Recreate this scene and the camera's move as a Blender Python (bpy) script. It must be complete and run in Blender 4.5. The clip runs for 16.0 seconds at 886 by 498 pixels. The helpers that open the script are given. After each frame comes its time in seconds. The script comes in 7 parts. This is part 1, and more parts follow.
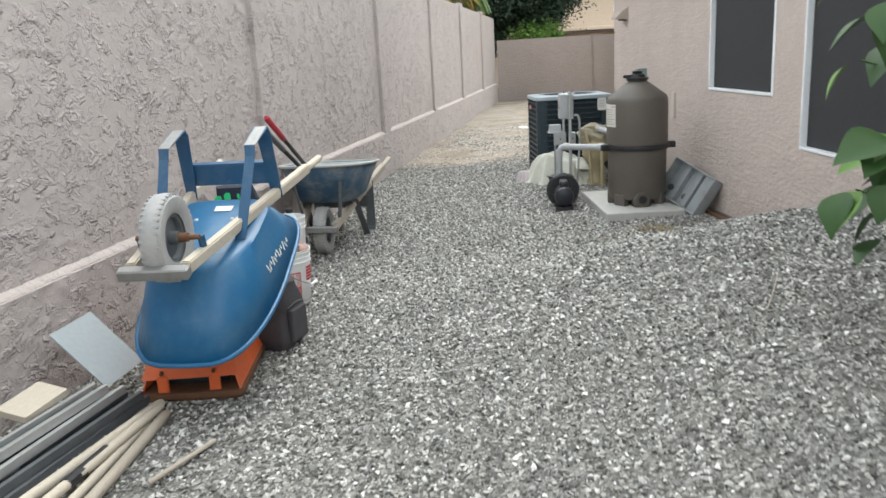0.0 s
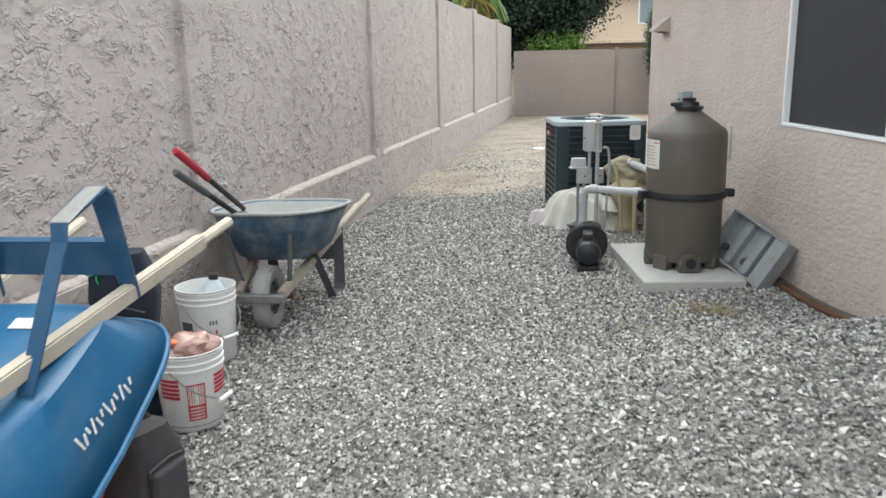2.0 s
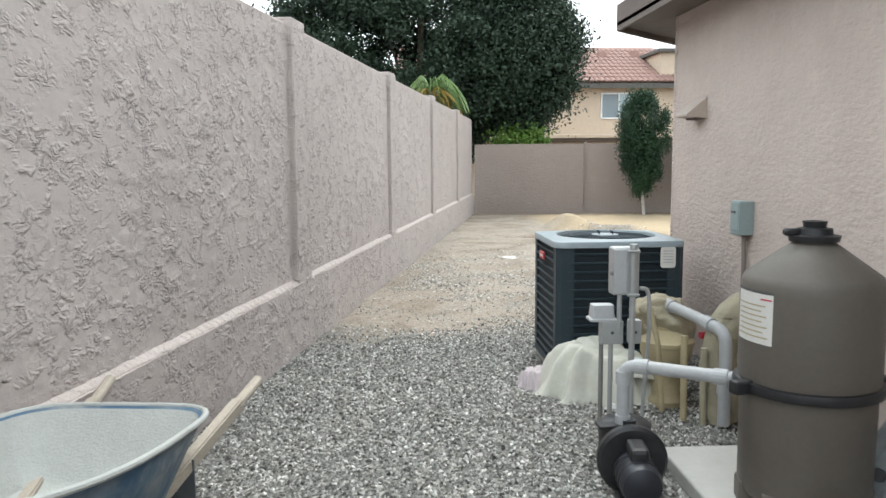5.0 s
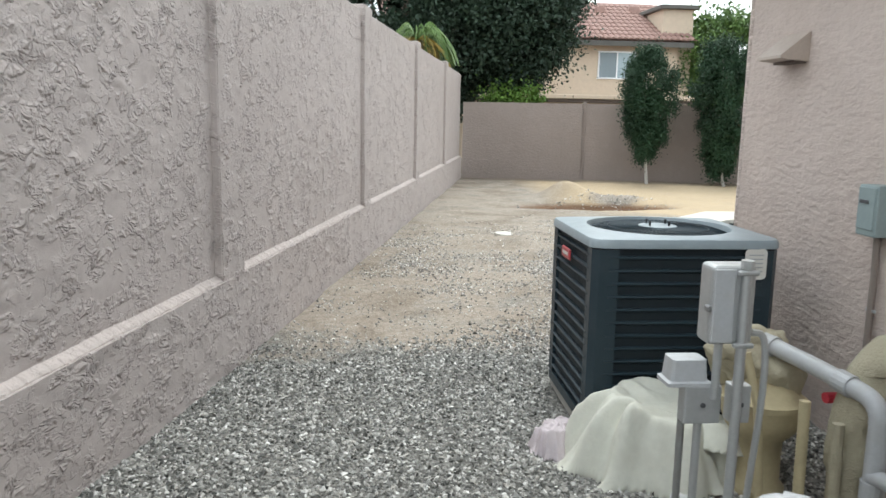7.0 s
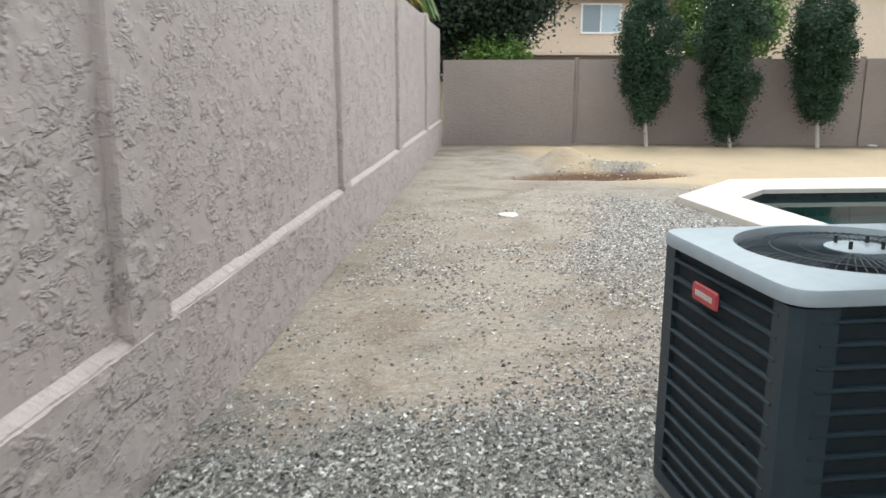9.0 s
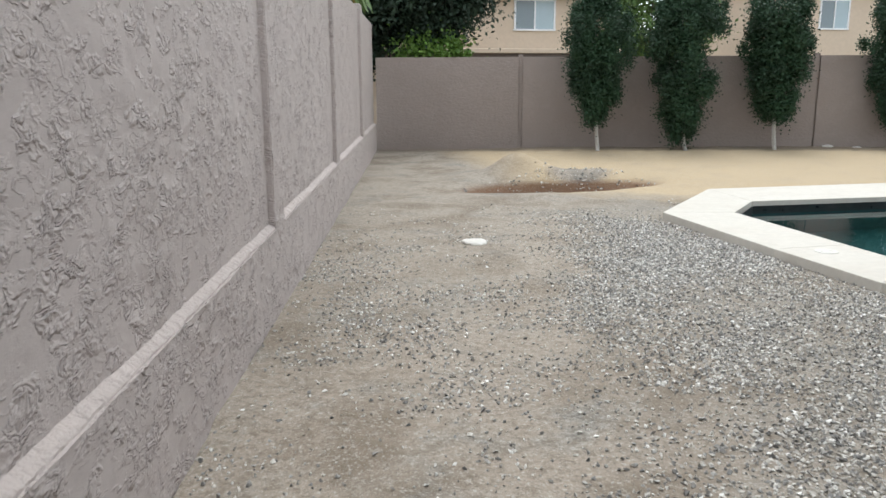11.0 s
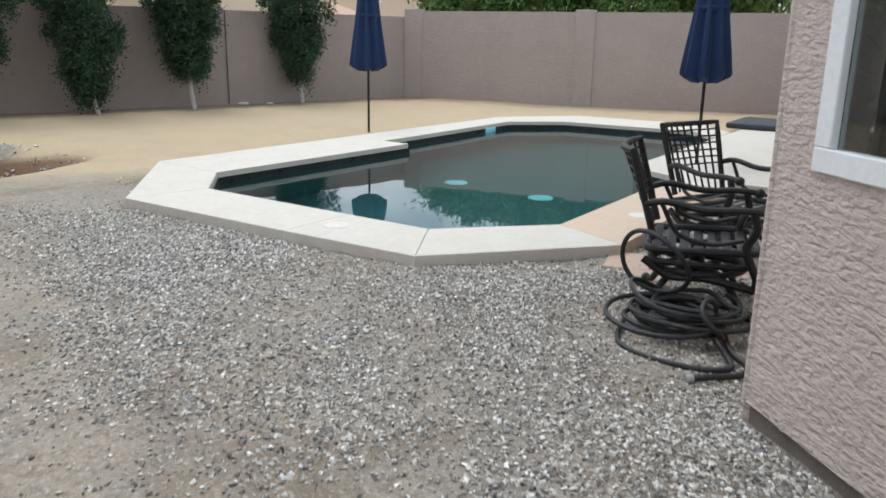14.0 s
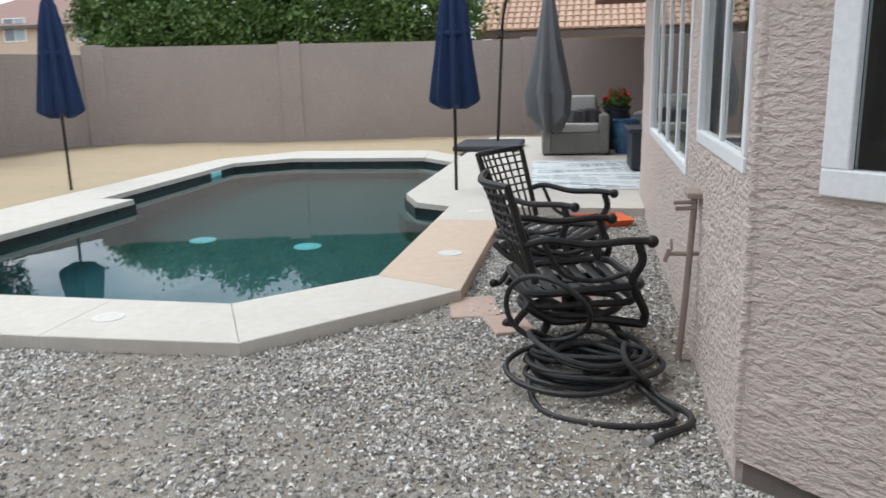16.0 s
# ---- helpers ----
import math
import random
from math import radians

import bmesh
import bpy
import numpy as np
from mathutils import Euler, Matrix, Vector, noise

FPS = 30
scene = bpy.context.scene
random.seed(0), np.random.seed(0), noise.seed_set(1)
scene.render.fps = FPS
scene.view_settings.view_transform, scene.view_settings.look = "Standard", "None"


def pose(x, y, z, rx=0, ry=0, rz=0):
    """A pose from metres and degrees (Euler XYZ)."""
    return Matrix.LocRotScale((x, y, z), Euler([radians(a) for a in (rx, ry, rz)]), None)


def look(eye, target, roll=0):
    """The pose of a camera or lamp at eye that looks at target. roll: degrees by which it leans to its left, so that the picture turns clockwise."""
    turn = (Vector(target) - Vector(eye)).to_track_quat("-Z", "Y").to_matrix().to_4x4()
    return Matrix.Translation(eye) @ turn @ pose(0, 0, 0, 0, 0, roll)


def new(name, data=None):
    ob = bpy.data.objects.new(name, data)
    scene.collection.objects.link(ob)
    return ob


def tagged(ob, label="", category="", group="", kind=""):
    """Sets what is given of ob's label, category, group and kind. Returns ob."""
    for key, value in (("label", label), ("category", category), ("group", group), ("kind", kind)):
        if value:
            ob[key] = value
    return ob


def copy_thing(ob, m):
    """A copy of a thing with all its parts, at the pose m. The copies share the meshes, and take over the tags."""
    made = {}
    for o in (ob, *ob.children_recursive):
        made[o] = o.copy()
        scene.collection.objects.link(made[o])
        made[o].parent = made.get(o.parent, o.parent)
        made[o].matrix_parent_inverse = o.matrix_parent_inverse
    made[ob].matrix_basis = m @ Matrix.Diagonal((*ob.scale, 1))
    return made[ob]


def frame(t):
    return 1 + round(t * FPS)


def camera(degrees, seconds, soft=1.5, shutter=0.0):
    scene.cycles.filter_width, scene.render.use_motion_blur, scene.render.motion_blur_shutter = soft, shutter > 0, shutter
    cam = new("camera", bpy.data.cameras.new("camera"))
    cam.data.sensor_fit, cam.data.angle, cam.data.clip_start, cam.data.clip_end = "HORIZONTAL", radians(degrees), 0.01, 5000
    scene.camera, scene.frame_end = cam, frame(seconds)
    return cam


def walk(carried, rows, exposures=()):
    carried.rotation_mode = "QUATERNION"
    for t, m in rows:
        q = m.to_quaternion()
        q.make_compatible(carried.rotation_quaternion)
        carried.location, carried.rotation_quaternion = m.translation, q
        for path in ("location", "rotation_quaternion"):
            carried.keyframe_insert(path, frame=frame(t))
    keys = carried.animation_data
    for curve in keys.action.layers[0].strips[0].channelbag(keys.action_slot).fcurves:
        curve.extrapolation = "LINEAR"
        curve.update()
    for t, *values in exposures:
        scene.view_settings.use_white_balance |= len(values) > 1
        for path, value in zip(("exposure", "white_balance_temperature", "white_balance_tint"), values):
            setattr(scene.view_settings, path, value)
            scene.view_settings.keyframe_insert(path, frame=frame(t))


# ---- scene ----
cam = camera(59.2, 16.0, shutter=0.35)
METRES, EYE, TILT, LEAN, TURN = 12.5, 1.545, 0.0, 0.0, -1.1
ROWS = [
    (0.0, 0.0, 0.0, 0.0, -0.74, -13.83, 3.02),
    (0.5, 0.0072, 0.0341, 0.0035, 1.38, -13.99, 0.99),
    (1.0, 0.0052, 0.0675, 0.0014, 1.15, -13.28, 0.55),
    (1.5, 0.0122, 0.1029, 0.0006, 0.31, -12.98, 0.75),
    (2.0, 0.0142, 0.1352, 0.003, 0.54, -13.23, 1.09),
    (2.5, 0.0112, 0.1695, 0.0038, -1.91, -12.73, 0.61),
    (3.0, 0.0149, 0.2046, 0.0053, -0.39, -11.8, -1.05),
    (3.5, 0.0123, 0.2339, 0.0029, -1.11, -8.97, -0.05),
    (4.0, 0.0106, 0.2735, 0.002, -1.9, -7.37, 0.21),
    (4.5, 0.0125, 0.3083, 0.0039, -2.5, -6.51, 0.62),
    (7.0, 0.0229, 0.489, 0.0006, -3.73, -9.54, -1.09),
    (7.5, 0.0193, 0.5209, -0.0016, -2.65, -11.1, -0.58),
    (8.0, 0.0134, 0.5581, -0.0014, -2.41, -12.79, 0.89),
    (8.5, 0.0154, 0.5935, 0.0009, -1.78, -12.46, 1.42),
    (9.0, 0.0115, 0.6307, -0.0013, -6.08, -12.27, 0.01),
    (11.5, 0.001, 0.7843, -0.002, -15.74, -12.42, 0.65),
    (12.0, -0.004, 0.8018, -0.004, -30.26, -14.08, 0.96),
    (12.5, -0.0006, 0.8194, -0.0047, -42.41, -14.82, 1.89),
    (13.0, -0.0002, 0.8384, -0.0062, -50.36, -16.68, 1.33),
    (13.5, 0.0036, 0.8645, -0.0069, -53.26, -16.67, 0.42),
    (14.0, 0.0177, 0.8909, -0.0043, -54.75, -15.13, -0.97),
    (14.5, 0.0226, 0.9178, -0.0069, -62.01, -13.81, -1.44),
    (15.0, 0.0335, 0.9397, -0.0089, -68.45, -13.69, 0.76),
    (15.5, 0.0462, 0.9598, -0.0061, -72.27, -13.92, 1.01),
    (16.0, 0.0484, 0.9818, -0.0062, -78.26, -12.86, 1.29),
]
walk(cam, [(t, pose(0, 0, EYE, TILT, LEAN, TURN) @ pose(METRES * x, METRES * y, METRES * z, 90 + pitch, roll, yaw)) for t, x, y, z, yaw, pitch, roll in ROWS],
     [(0.0, 0.57, 6420, 5), (4.5, 0.56, 6330, 4), (7.0, 0.41, 6320, 4), (9.0, 0.36, 6330, 5), (11.5, 0.02, 6220, 6), (12.5, -0.06, 6120, 6), (14.5, -0.09, 6120, 7), (16.0, -0.09, 6110, 7)])

# ---- light ----
world = bpy.data.worlds.new("sky")
world.use_nodes = True
scene.world = world
wn, wl = world.node_tree.nodes, world.node_tree.links
wn.clear()
SUN_EL, SUN_AZ = 62.0, 17.0
sky = wn.new("ShaderNodeTexSky")
sky.sky_type, sky.sun_disc = "NISHITA", False
sky.sun_elevation, sky.sun_rotation = radians(SUN_EL), radians(SUN_AZ)
sky.air_density, sky.dust_density = 1.0, 3.0
wc = wn.new("ShaderNodeTexCoord")
wm = wn.new("ShaderNodeMapping")
wm.inputs["Scale"].default_value = (1.6, 1.6, 4.5)
wnoise = wn.new("ShaderNodeTexNoise")
wnoise.inputs["Scale"].default_value, wnoise.inputs["Detail"].default_value, wnoise.inputs["Roughness"].default_value = 1.5, 6, 0.55
wramp = wn.new("ShaderNodeValToRGB")
wramp.color_ramp.elements[0].position, wramp.color_ramp.elements[1].position = 0.31, 0.51
wmix = wn.new("ShaderNodeMix")
wmix.data_type = "RGBA"
wmix.inputs["B"].default_value = (10.5, 10.8, 11.2, 1)
wbg = wn.new("ShaderNodeBackground")
wbg.inputs["Strength"].default_value = 0.15
wo = wn.new("ShaderNodeOutputWorld")
wl.new(wc.outputs["Generated"], wm.inputs["Vector"])
wl.new(wm.outputs["Vector"], wnoise.inputs["Vector"])
wl.new(wnoise.outputs["Fac"], wramp.inputs["Fac"])
wl.new(wramp.outputs["Color"], wmix.inputs["Factor"])
wl.new(sky.outputs["Color"], wmix.inputs["A"])
wl.new(wmix.outputs["Result"], wbg.inputs["Color"])
wl.new(wbg.outputs["Background"], wo.inputs["Surface"])

sun = new("sun", bpy.data.lights.new("sun", "SUN"))
sun.data.energy, sun.data.angle, sun.data.color = 1.45, radians(32), (1.0, 0.98, 0.95)
el, az = radians(SUN_EL), radians(SUN_AZ)
sun.matrix_world = look((0, 0, 30), (-math.sin(az) * math.cos(el), -math.cos(az) * math.cos(el), 30 - math.sin(el)))

# ---- materials ----


class Mat:
    """A small node-material writer round one Principled shader."""

    def __init__(self, name, color, rough=0.7, metal=0.0, spec=0.5):
        self.m = bpy.data.materials.new(name)
        self.m.use_nodes = True
        self.n, self.l = self.m.node_tree.nodes, self.m.node_tree.links
        self.b = self.n["Principled BSDF"]
        self.b.inputs["Base Color"].default_value = (*color, 1)
        self.b.inputs["Roughness"].default_value = rough
        self.b.inputs["Metallic"].default_value = metal
        self.b.inputs["Specular IOR Level"].default_value = spec
        self.color = None
        self.base = color
        self.height = None
        self.tc = self.n.new("ShaderNodeTexCoord").outputs["Object"]
        self.geo = None

    def world_coords(self):
        self.tc = self.n.new("ShaderNodeNewGeometry").outputs["Position"]
        return self

    def mapped(self, scale):
        mp = self.n.new("ShaderNodeMapping")
        mp.inputs["Scale"].default_value = scale
        self.l.new(self.tc, mp.inputs["Vector"])
        self.tc = mp.outputs["Vector"]
        return self

    def noise(self, scale, detail=4, rough=0.55, distort=0.0):
        t = self.n.new("ShaderNodeTexNoise")
        t.inputs["Scale"].default_value, t.inputs["Detail"].default_value = scale, detail
        t.inputs["Roughness"].default_value, t.inputs["Distortion"].default_value = rough, distort
        self.l.new(self.tc, t.inputs["Vector"])
        return t.outputs["Fac"]

    def voronoi(self, scale, out="Distance", feature="F1"):
        t = self.n.new("ShaderNodeTexVoronoi")
        t.feature = feature
        t.inputs["Scale"].default_value = scale
        self.l.new(self.tc, t.inputs["Vector"])
        return t.outputs[out]

    def ramp(self, fac, lo, hi):
        r = self.n.new("ShaderNodeMapRange")
        r.inputs["From Min"].default_value, r.inputs["From Max"].default_value = lo, hi
        self.l.new(fac, r.inputs["Value"])
        return r.outputs["Result"]

    def math(self, op, a, b):
        r = self.n.new("ShaderNodeMath")
        r.operation = op
        for i, v in enumerate((a, b)):
            if isinstance(v, (int, float)):
                r.inputs[i].default_value = v
            else:
                self.l.new(v, r.inputs[i])
        return r.outputs[0]

    def mix(self, fac, color, mode="MIX", amount=1.0):
        """Mixes a colour (a tuple or a socket) over the base by fac."""
        x = self.n.new("ShaderNodeMix")
        x.data_type, x.blend_type = "RGBA", mode
        if amount != 1.0:
            fac = self.math("MULTIPLY", fac, amount)
        if isinstance(fac, (int, float)):
            x.inputs["Factor"].default_value = fac
        else:
            self.l.new(fac, x.inputs["Factor"])
        if self.color is None:
            x.inputs["A"].default_value = (*self.base, 1)
        else:
            self.l.new(self.color, x.inputs["A"])
        if isinstance(color, tuple):
            x.inputs["B"].default_value = (*color, 1)
        else:
            self.l.new(color, x.inputs["B"])
        self.color = x.outputs["Result"]
        self.l.new(self.color, self.b.inputs["Base Color"])
        return self

    def vary(self, amount=0.15, source="obj"):
        """Lightness by object or by loose piece."""
        if source == "obj":
            r = self.n.new("ShaderNodeObjectInfo").outputs["Random"]
        else:
            r = self.n.new("ShaderNodeNewGeometry").outputs["Random Per Island"]
        h = self.n.new("ShaderNodeHueSaturation")
        self.l.new(self.ramp(r, 0, 1), h.inputs["Fac"])
        v = self.n.new("ShaderNodeMapRange")
        v.inputs["To Min"].default_value, v.inputs["To Max"].default_value = 1 - amount, 1 + amount
        self.l.new(r, v.inputs["Value"])
        h.inputs["Fac"].default_value = 1
        self.l.remove(h.inputs["Fac"].links[0])
        self.l.new(v.outputs["Result"], h.inputs["Value"])
        if self.color is None:
            h.inputs["Color"].default_value = (*self.base, 1)
        else:
            self.l.new(self.color, h.inputs["Color"])
        self.color = h.outputs["Color"]
        self.l.new(self.color, self.b.inputs["Base Color"])
        return self

    def bump(self, fac, dist, strength=1.0):
        x = self.n.new("ShaderNodeBump")
        x.inputs["Strength"].default_value, x.inputs["Distance"].default_value = strength, dist
        self.l.new(fac, x.inputs["Height"])
        if self.height is not None:
            self.l.new(self.height, x.inputs["Normal"])
        self.height = x.outputs["Normal"]
        self.l.new(self.height, self.b.inputs["Normal"])
        return self

    def rough(self, fac, lo, hi):
        r = self.n.new("ShaderNodeMapRange")
        r.inputs["To Min"].default_value, r.inputs["To Max"].default_value = lo, hi
        self.l.new(fac, r.inputs["Value"])
        self.l.new(r.outputs["Result"], self.b.inputs["Roughness"])
        return self


def plain(name, color, rough=0.6, metal=0.0, dirt=0.25, dirt_color=(0.25, 0.22, 0.19), scale=9.0, bump=0.0006):
    """Painted or moulded surface with faint mottling, dirt and fine grain."""
    m = Mat(name, color, rough, metal)
    m.mix(m.ramp(m.noise(scale, 5, 0.6), 0.45, 0.75), dirt_color, amount=dirt)
    m.mix(m.ramp(m.noise(scale * 6, 3), 0.35, 0.65), tuple(c * 0.82 for c in color), amount=0.35)
    m.rough(m.noise(scale * 2), max(0.05, rough - 0.12), min(1, rough + 0.15))
    if bump:
        m.bump(m.noise(scale * 14, 3), bump)
    return m.m


def stucco(name, color, dark, seed, flake=9.0, squash=1.0, relief=0.007, cover=0.50, torn=0.0):
    """Skip-trowelled cement plaster: raised flakes and short torn lips, fine sand, weather stains."""
    m = Mat(name, color, 0.92, 0, 0.25)
    m.world_coords()
    m.mix(m.ramp(m.noise(0.7 + seed * 0.05, 5, 0.6), 0.4, 0.7), dark, amount=0.45)
    m.mix(m.ramp(m.noise(5.0, 5, 0.65), 0.5, 0.75), tuple(min(1, c * 1.12) for c in color), amount=0.5)
    m.mix(m.ramp(m.noise(38.0, 3), 0.5, 0.8), dark, amount=0.35)
    m.bump(m.noise(130.0, 4, 0.7), 0.003, 0.5)
    m.mapped((1.0, 1.0, squash))
    if not torn:
        # close rows of rounded ridges
        m.bump(m.ramp(m.noise(flake * 1.7, 3, 0.55, 0.25), 0.36, 0.66), relief * 1.7, 0.85)
        m.bump(m.noise(flake * 4.0, 3, 0.6), relief * 0.6, 0.6)
        return m.m
    # flakes left standing by the trowel
    where = m.ramp(m.noise(flake * 0.33, 3, 0.6), cover - 0.06, cover + 0.12)
    flat = m.math("MULTIPLY", m.ramp(m.noise(flake * 1.9, 4, 0.6, 0.5), 0.48, 0.56), where)
    m.bump(flat, relief, 0.8)
    # terraces that rise slowly and break off along a ragged edge
    t = m.math("FRACT", m.math("MULTIPLY", m.noise(flake, 3, 0.6, 0.7), 4.0), 0.0)
    step = m.math("MINIMUM", m.math("DIVIDE", t, 0.78), m.math("DIVIDE", m.math("SUBTRACT", 1.0, t), 0.22))
    m.bump(m.math("MULTIPLY", step, m.ramp(m.noise(flake * 0.75, 3, 0.6), 0.50, 0.60)), torn, 0.9)
    return m.m


M = {}
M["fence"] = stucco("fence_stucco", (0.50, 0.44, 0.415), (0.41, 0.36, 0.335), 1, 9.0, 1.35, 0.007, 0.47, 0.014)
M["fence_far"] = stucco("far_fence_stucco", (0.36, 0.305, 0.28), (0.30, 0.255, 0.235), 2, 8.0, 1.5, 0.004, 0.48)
M["house"] = stucco("house_stucco", (0.64, 0.545, 0.495), (0.54, 0.455, 0.41), 3, 13.0, 2.1, 0.0065, 0.36)
M["house_side"] = stucco("side_wall_stucco", (0.585, 0.495, 0.445), (0.46, 0.38, 0.335), 6, 11.0, 2.0, 0.0028, 0.36)
# Far fence stucco copied darker: the back wall's shade is in the colour.
M["fence_back_shaded"] = stucco("shaded_back_fence_stucco", (0.315, 0.265, 0.24), (0.26, 0.22, 0.2), 5, 8.0, 1.5, 0.004, 0.48)
M["ledge"] = stucco("ledge_mortar", (0.52, 0.455, 0.425), (0.42, 0.365, 0.34), 4)


def ground_material():
    # Dark base colour stands in for shadow in the gaps between loose stones.
    m = Mat("ground_gravel_and_soil", (0.12, 0.117, 0.108), 0.95, 0, 0.2).world_coords()
    # crushed grey stone
    cell = m.voronoi(55.0, "Color")
    bw = m.n.new("ShaderNodeRGBToBW")
    m.l.new(cell, bw.inputs["Color"])
    m.mix(m.ramp(bw.outputs["Val"], 0.25, 0.9), (0.34, 0.332, 0.31), amount=0.9)
    m.mix(m.ramp(m.noise(70, 3), 0.55, 0.7), (0.10, 0.098, 0.09), amount=0.55)
    # soil and dust
    sep = m.n.new("ShaderNodeSeparateXYZ")
    m.l.new(m.tc, sep.inputs["Vector"])
    y, x = sep.outputs["Y"], sep.outputs["X"]
    big = m.noise(0.55, 4, 0.6)
    mid = m.noise(1.7, 5, 0.65)
    wob = m.math("ADD", y, m.math("MULTIPLY", m.math("SUBTRACT", mid, 0.5), 1.6))
    soil = m.ramp(wob, 11.0, 11.5)
    near = m.math("SUBTRACT", 1.0, m.ramp(m.math("SUBTRACT", x, m.math("MULTIPLY", m.math("SUBTRACT", y, 12.0), 0.35)), 1.5, 3.0))
    patch = m.math("MULTIPLY", m.ramp(m.math("ADD", mid, m.math("MULTIPLY", near, 0.13)), 0.40, 0.62), soil)
    m.mix(m.math("MULTIPLY", patch, m.math("ADD", m.math("MULTIPLY", near, 0.35), 0.65)), (0.38, 0.325, 0.265), amount=0.8)
    m.mix(m.math("MULTIPLY", soil, m.math("SUBTRACT", 1.0, near)), (0.30, 0.262, 0.218), amount=0.7)
    m.mix(m.math("MULTIPLY", m.math("MULTIPLY", m.math("MULTIPLY", near, soil), m.math("SUBTRACT", 1.0, m.ramp(y, 13.0, 19.0))), m.ramp(mid, 0.36, 0.56)), (0.345, 0.285, 0.23), amount=0.65)
    dark = m.math("MULTIPLY", m.ramp(m.noise(1.1, 5, 0.65, 0.4), 0.48, 0.62), soil)
    m.mix(dark, (0.19, 0.15, 0.11), amount=0.8)
    clod = m.noise(17, 6, 0.75, 0.3)
    m.mix(m.math("MULTIPLY", m.ramp(clod, 0.47, 0.60), soil), (0.205, 0.17, 0.132), amount=0.75)
    m.mix(m.math("MULTIPLY", m.ramp(m.noise(45, 4, 0.7), 0.54, 0.66), soil), (0.54, 0.51, 0.46), amount=0.6)
    # yellow fill sand behind the pool
    edge = m.math("ADD", m.math("MULTIPLY", m.math("SUBTRACT", big, 0.5), 2.5), m.math("ADD", y, m.math("MULTIPLY", x, 0.45)))
    dx, dy = m.math("SUBTRACT", x, 5.15), m.math("SUBTRACT", y, 21.25)
    heap = m.math("ADD", m.math("MULTIPLY", dx, dx), m.math("MULTIPLY", m.math("MULTIPLY", dy, dy), 3.0))
    sand = m.math("MULTIPLY", m.math("MULTIPLY", m.ramp(edge, 20.9, 21.5), m.ramp(x, 3.7, 4.5)), m.ramp(m.math("ADD", heap, m.math("MULTIPLY", mid, 0.4)), 0.35, 0.6))
    m.mix(sand, (0.48, 0.375, 0.245), amount=0.93)
    m.mix(m.math("MULTIPLY", sand, m.ramp(mid, 0.5, 0.7)), (0.40, 0.32, 0.225), amount=0.6)
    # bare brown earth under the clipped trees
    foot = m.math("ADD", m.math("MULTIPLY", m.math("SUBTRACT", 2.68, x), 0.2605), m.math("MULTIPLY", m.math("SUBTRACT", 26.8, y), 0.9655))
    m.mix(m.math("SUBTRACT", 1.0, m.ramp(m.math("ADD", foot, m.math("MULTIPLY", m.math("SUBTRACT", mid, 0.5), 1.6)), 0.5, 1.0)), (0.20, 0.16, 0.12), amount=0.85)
    # damp red-brown earth laid bare in the hole
    m.mix(m.math("SUBTRACT", 1.0, m.ramp(m.math("ADD", sep.outputs["Z"], m.math("MULTIPLY", m.math("SUBTRACT", mid, 0.5), 0.05)), -0.11, -0.035)), (0.16, 0.088, 0.05), amount=0.95)
    m.mix(m.ramp(m.noise(120, 3), 0.56, 0.70), (0.60, 0.57, 0.52), amount=0.4)
    m.mix(m.ramp(m.noise(95, 3), 0.57, 0.70), (0.12, 0.11, 0.10), amount=0.5)
    h = m.math("MULTIPLY", m.math("SUBTRACT", 1.0, m.voronoi(55.0)), m.math("SUBTRACT", 1.0, m.math("MULTIPLY", soil, 0.85)))
    m.bump(h, 0.016, 0.8)
    m.bump(m.noise(7, 4), 0.03, 0.5)
    m.bump(clod, 0.02, 0.7)
    return m.m


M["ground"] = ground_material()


def gravel_material(name, shades):
    """Crushed stone, each chip of its own grey."""
    m = Mat(name, shades[2], 0.9, 0, 0.3)
    isl = m.n.new("ShaderNodeNewGeometry").outputs["Random Per Island"]
    r = m.n.new("ShaderNodeValToRGB")
    e = r.color_ramp.elements
    e[0].position, e[0].color = 0.0, (*shades[0], 1)
    e[1].position, e[1].color = 1.0, (*shades[-1], 1)
    for p, c in zip((0.25, 0.5, 0.72, 0.9), shades[1:-1]):
        k = e.new(p)
        k.color = (*c, 1)
    m.l.new(isl, r.inputs["Fac"])
    m.mix(1.0, r.outputs["Color"])
    m.mix(m.ramp(m.noise(60, 3), 0.45, 0.7), (0.36, 0.32, 0.27), amount=0.3)
    m.bump(m.noise(220, 3), 0.002, 0.5)
    return m.m


M["gravel"] = gravel_material("crushed_stone", [(0.065, 0.066, 0.062), (0.18, 0.181, 0.172), (0.325, 0.323, 0.304), (0.43, 0.415, 0.38), (0.59, 0.58, 0.555), (0.80, 0.79, 0.76)])
M["gravel_pale"] = gravel_material("dusty_crushed_stone", [(0.13, 0.126, 0.122), (0.27, 0.263, 0.255), (0.44, 0.425, 0.40), (0.57, 0.53, 0.475), (0.76, 0.74, 0.70), (0.92, 0.90, 0.87)])


def wood(name, color, dark, along=(1, 1, 1)):
    m = Mat(name, color, 0.65)
    m.mapped(along)
    m.mix(m.ramp(m.noise(14, 5, 0.7, 0.8), 0.35, 0.7), dark, amount=0.6)
    m.mix(m.ramp(m.noise(60, 3), 0.5, 0.75), dark, amount=0.4)
    m.bump(m.noise(50, 4), 0.002, 0.4)
    return m.m


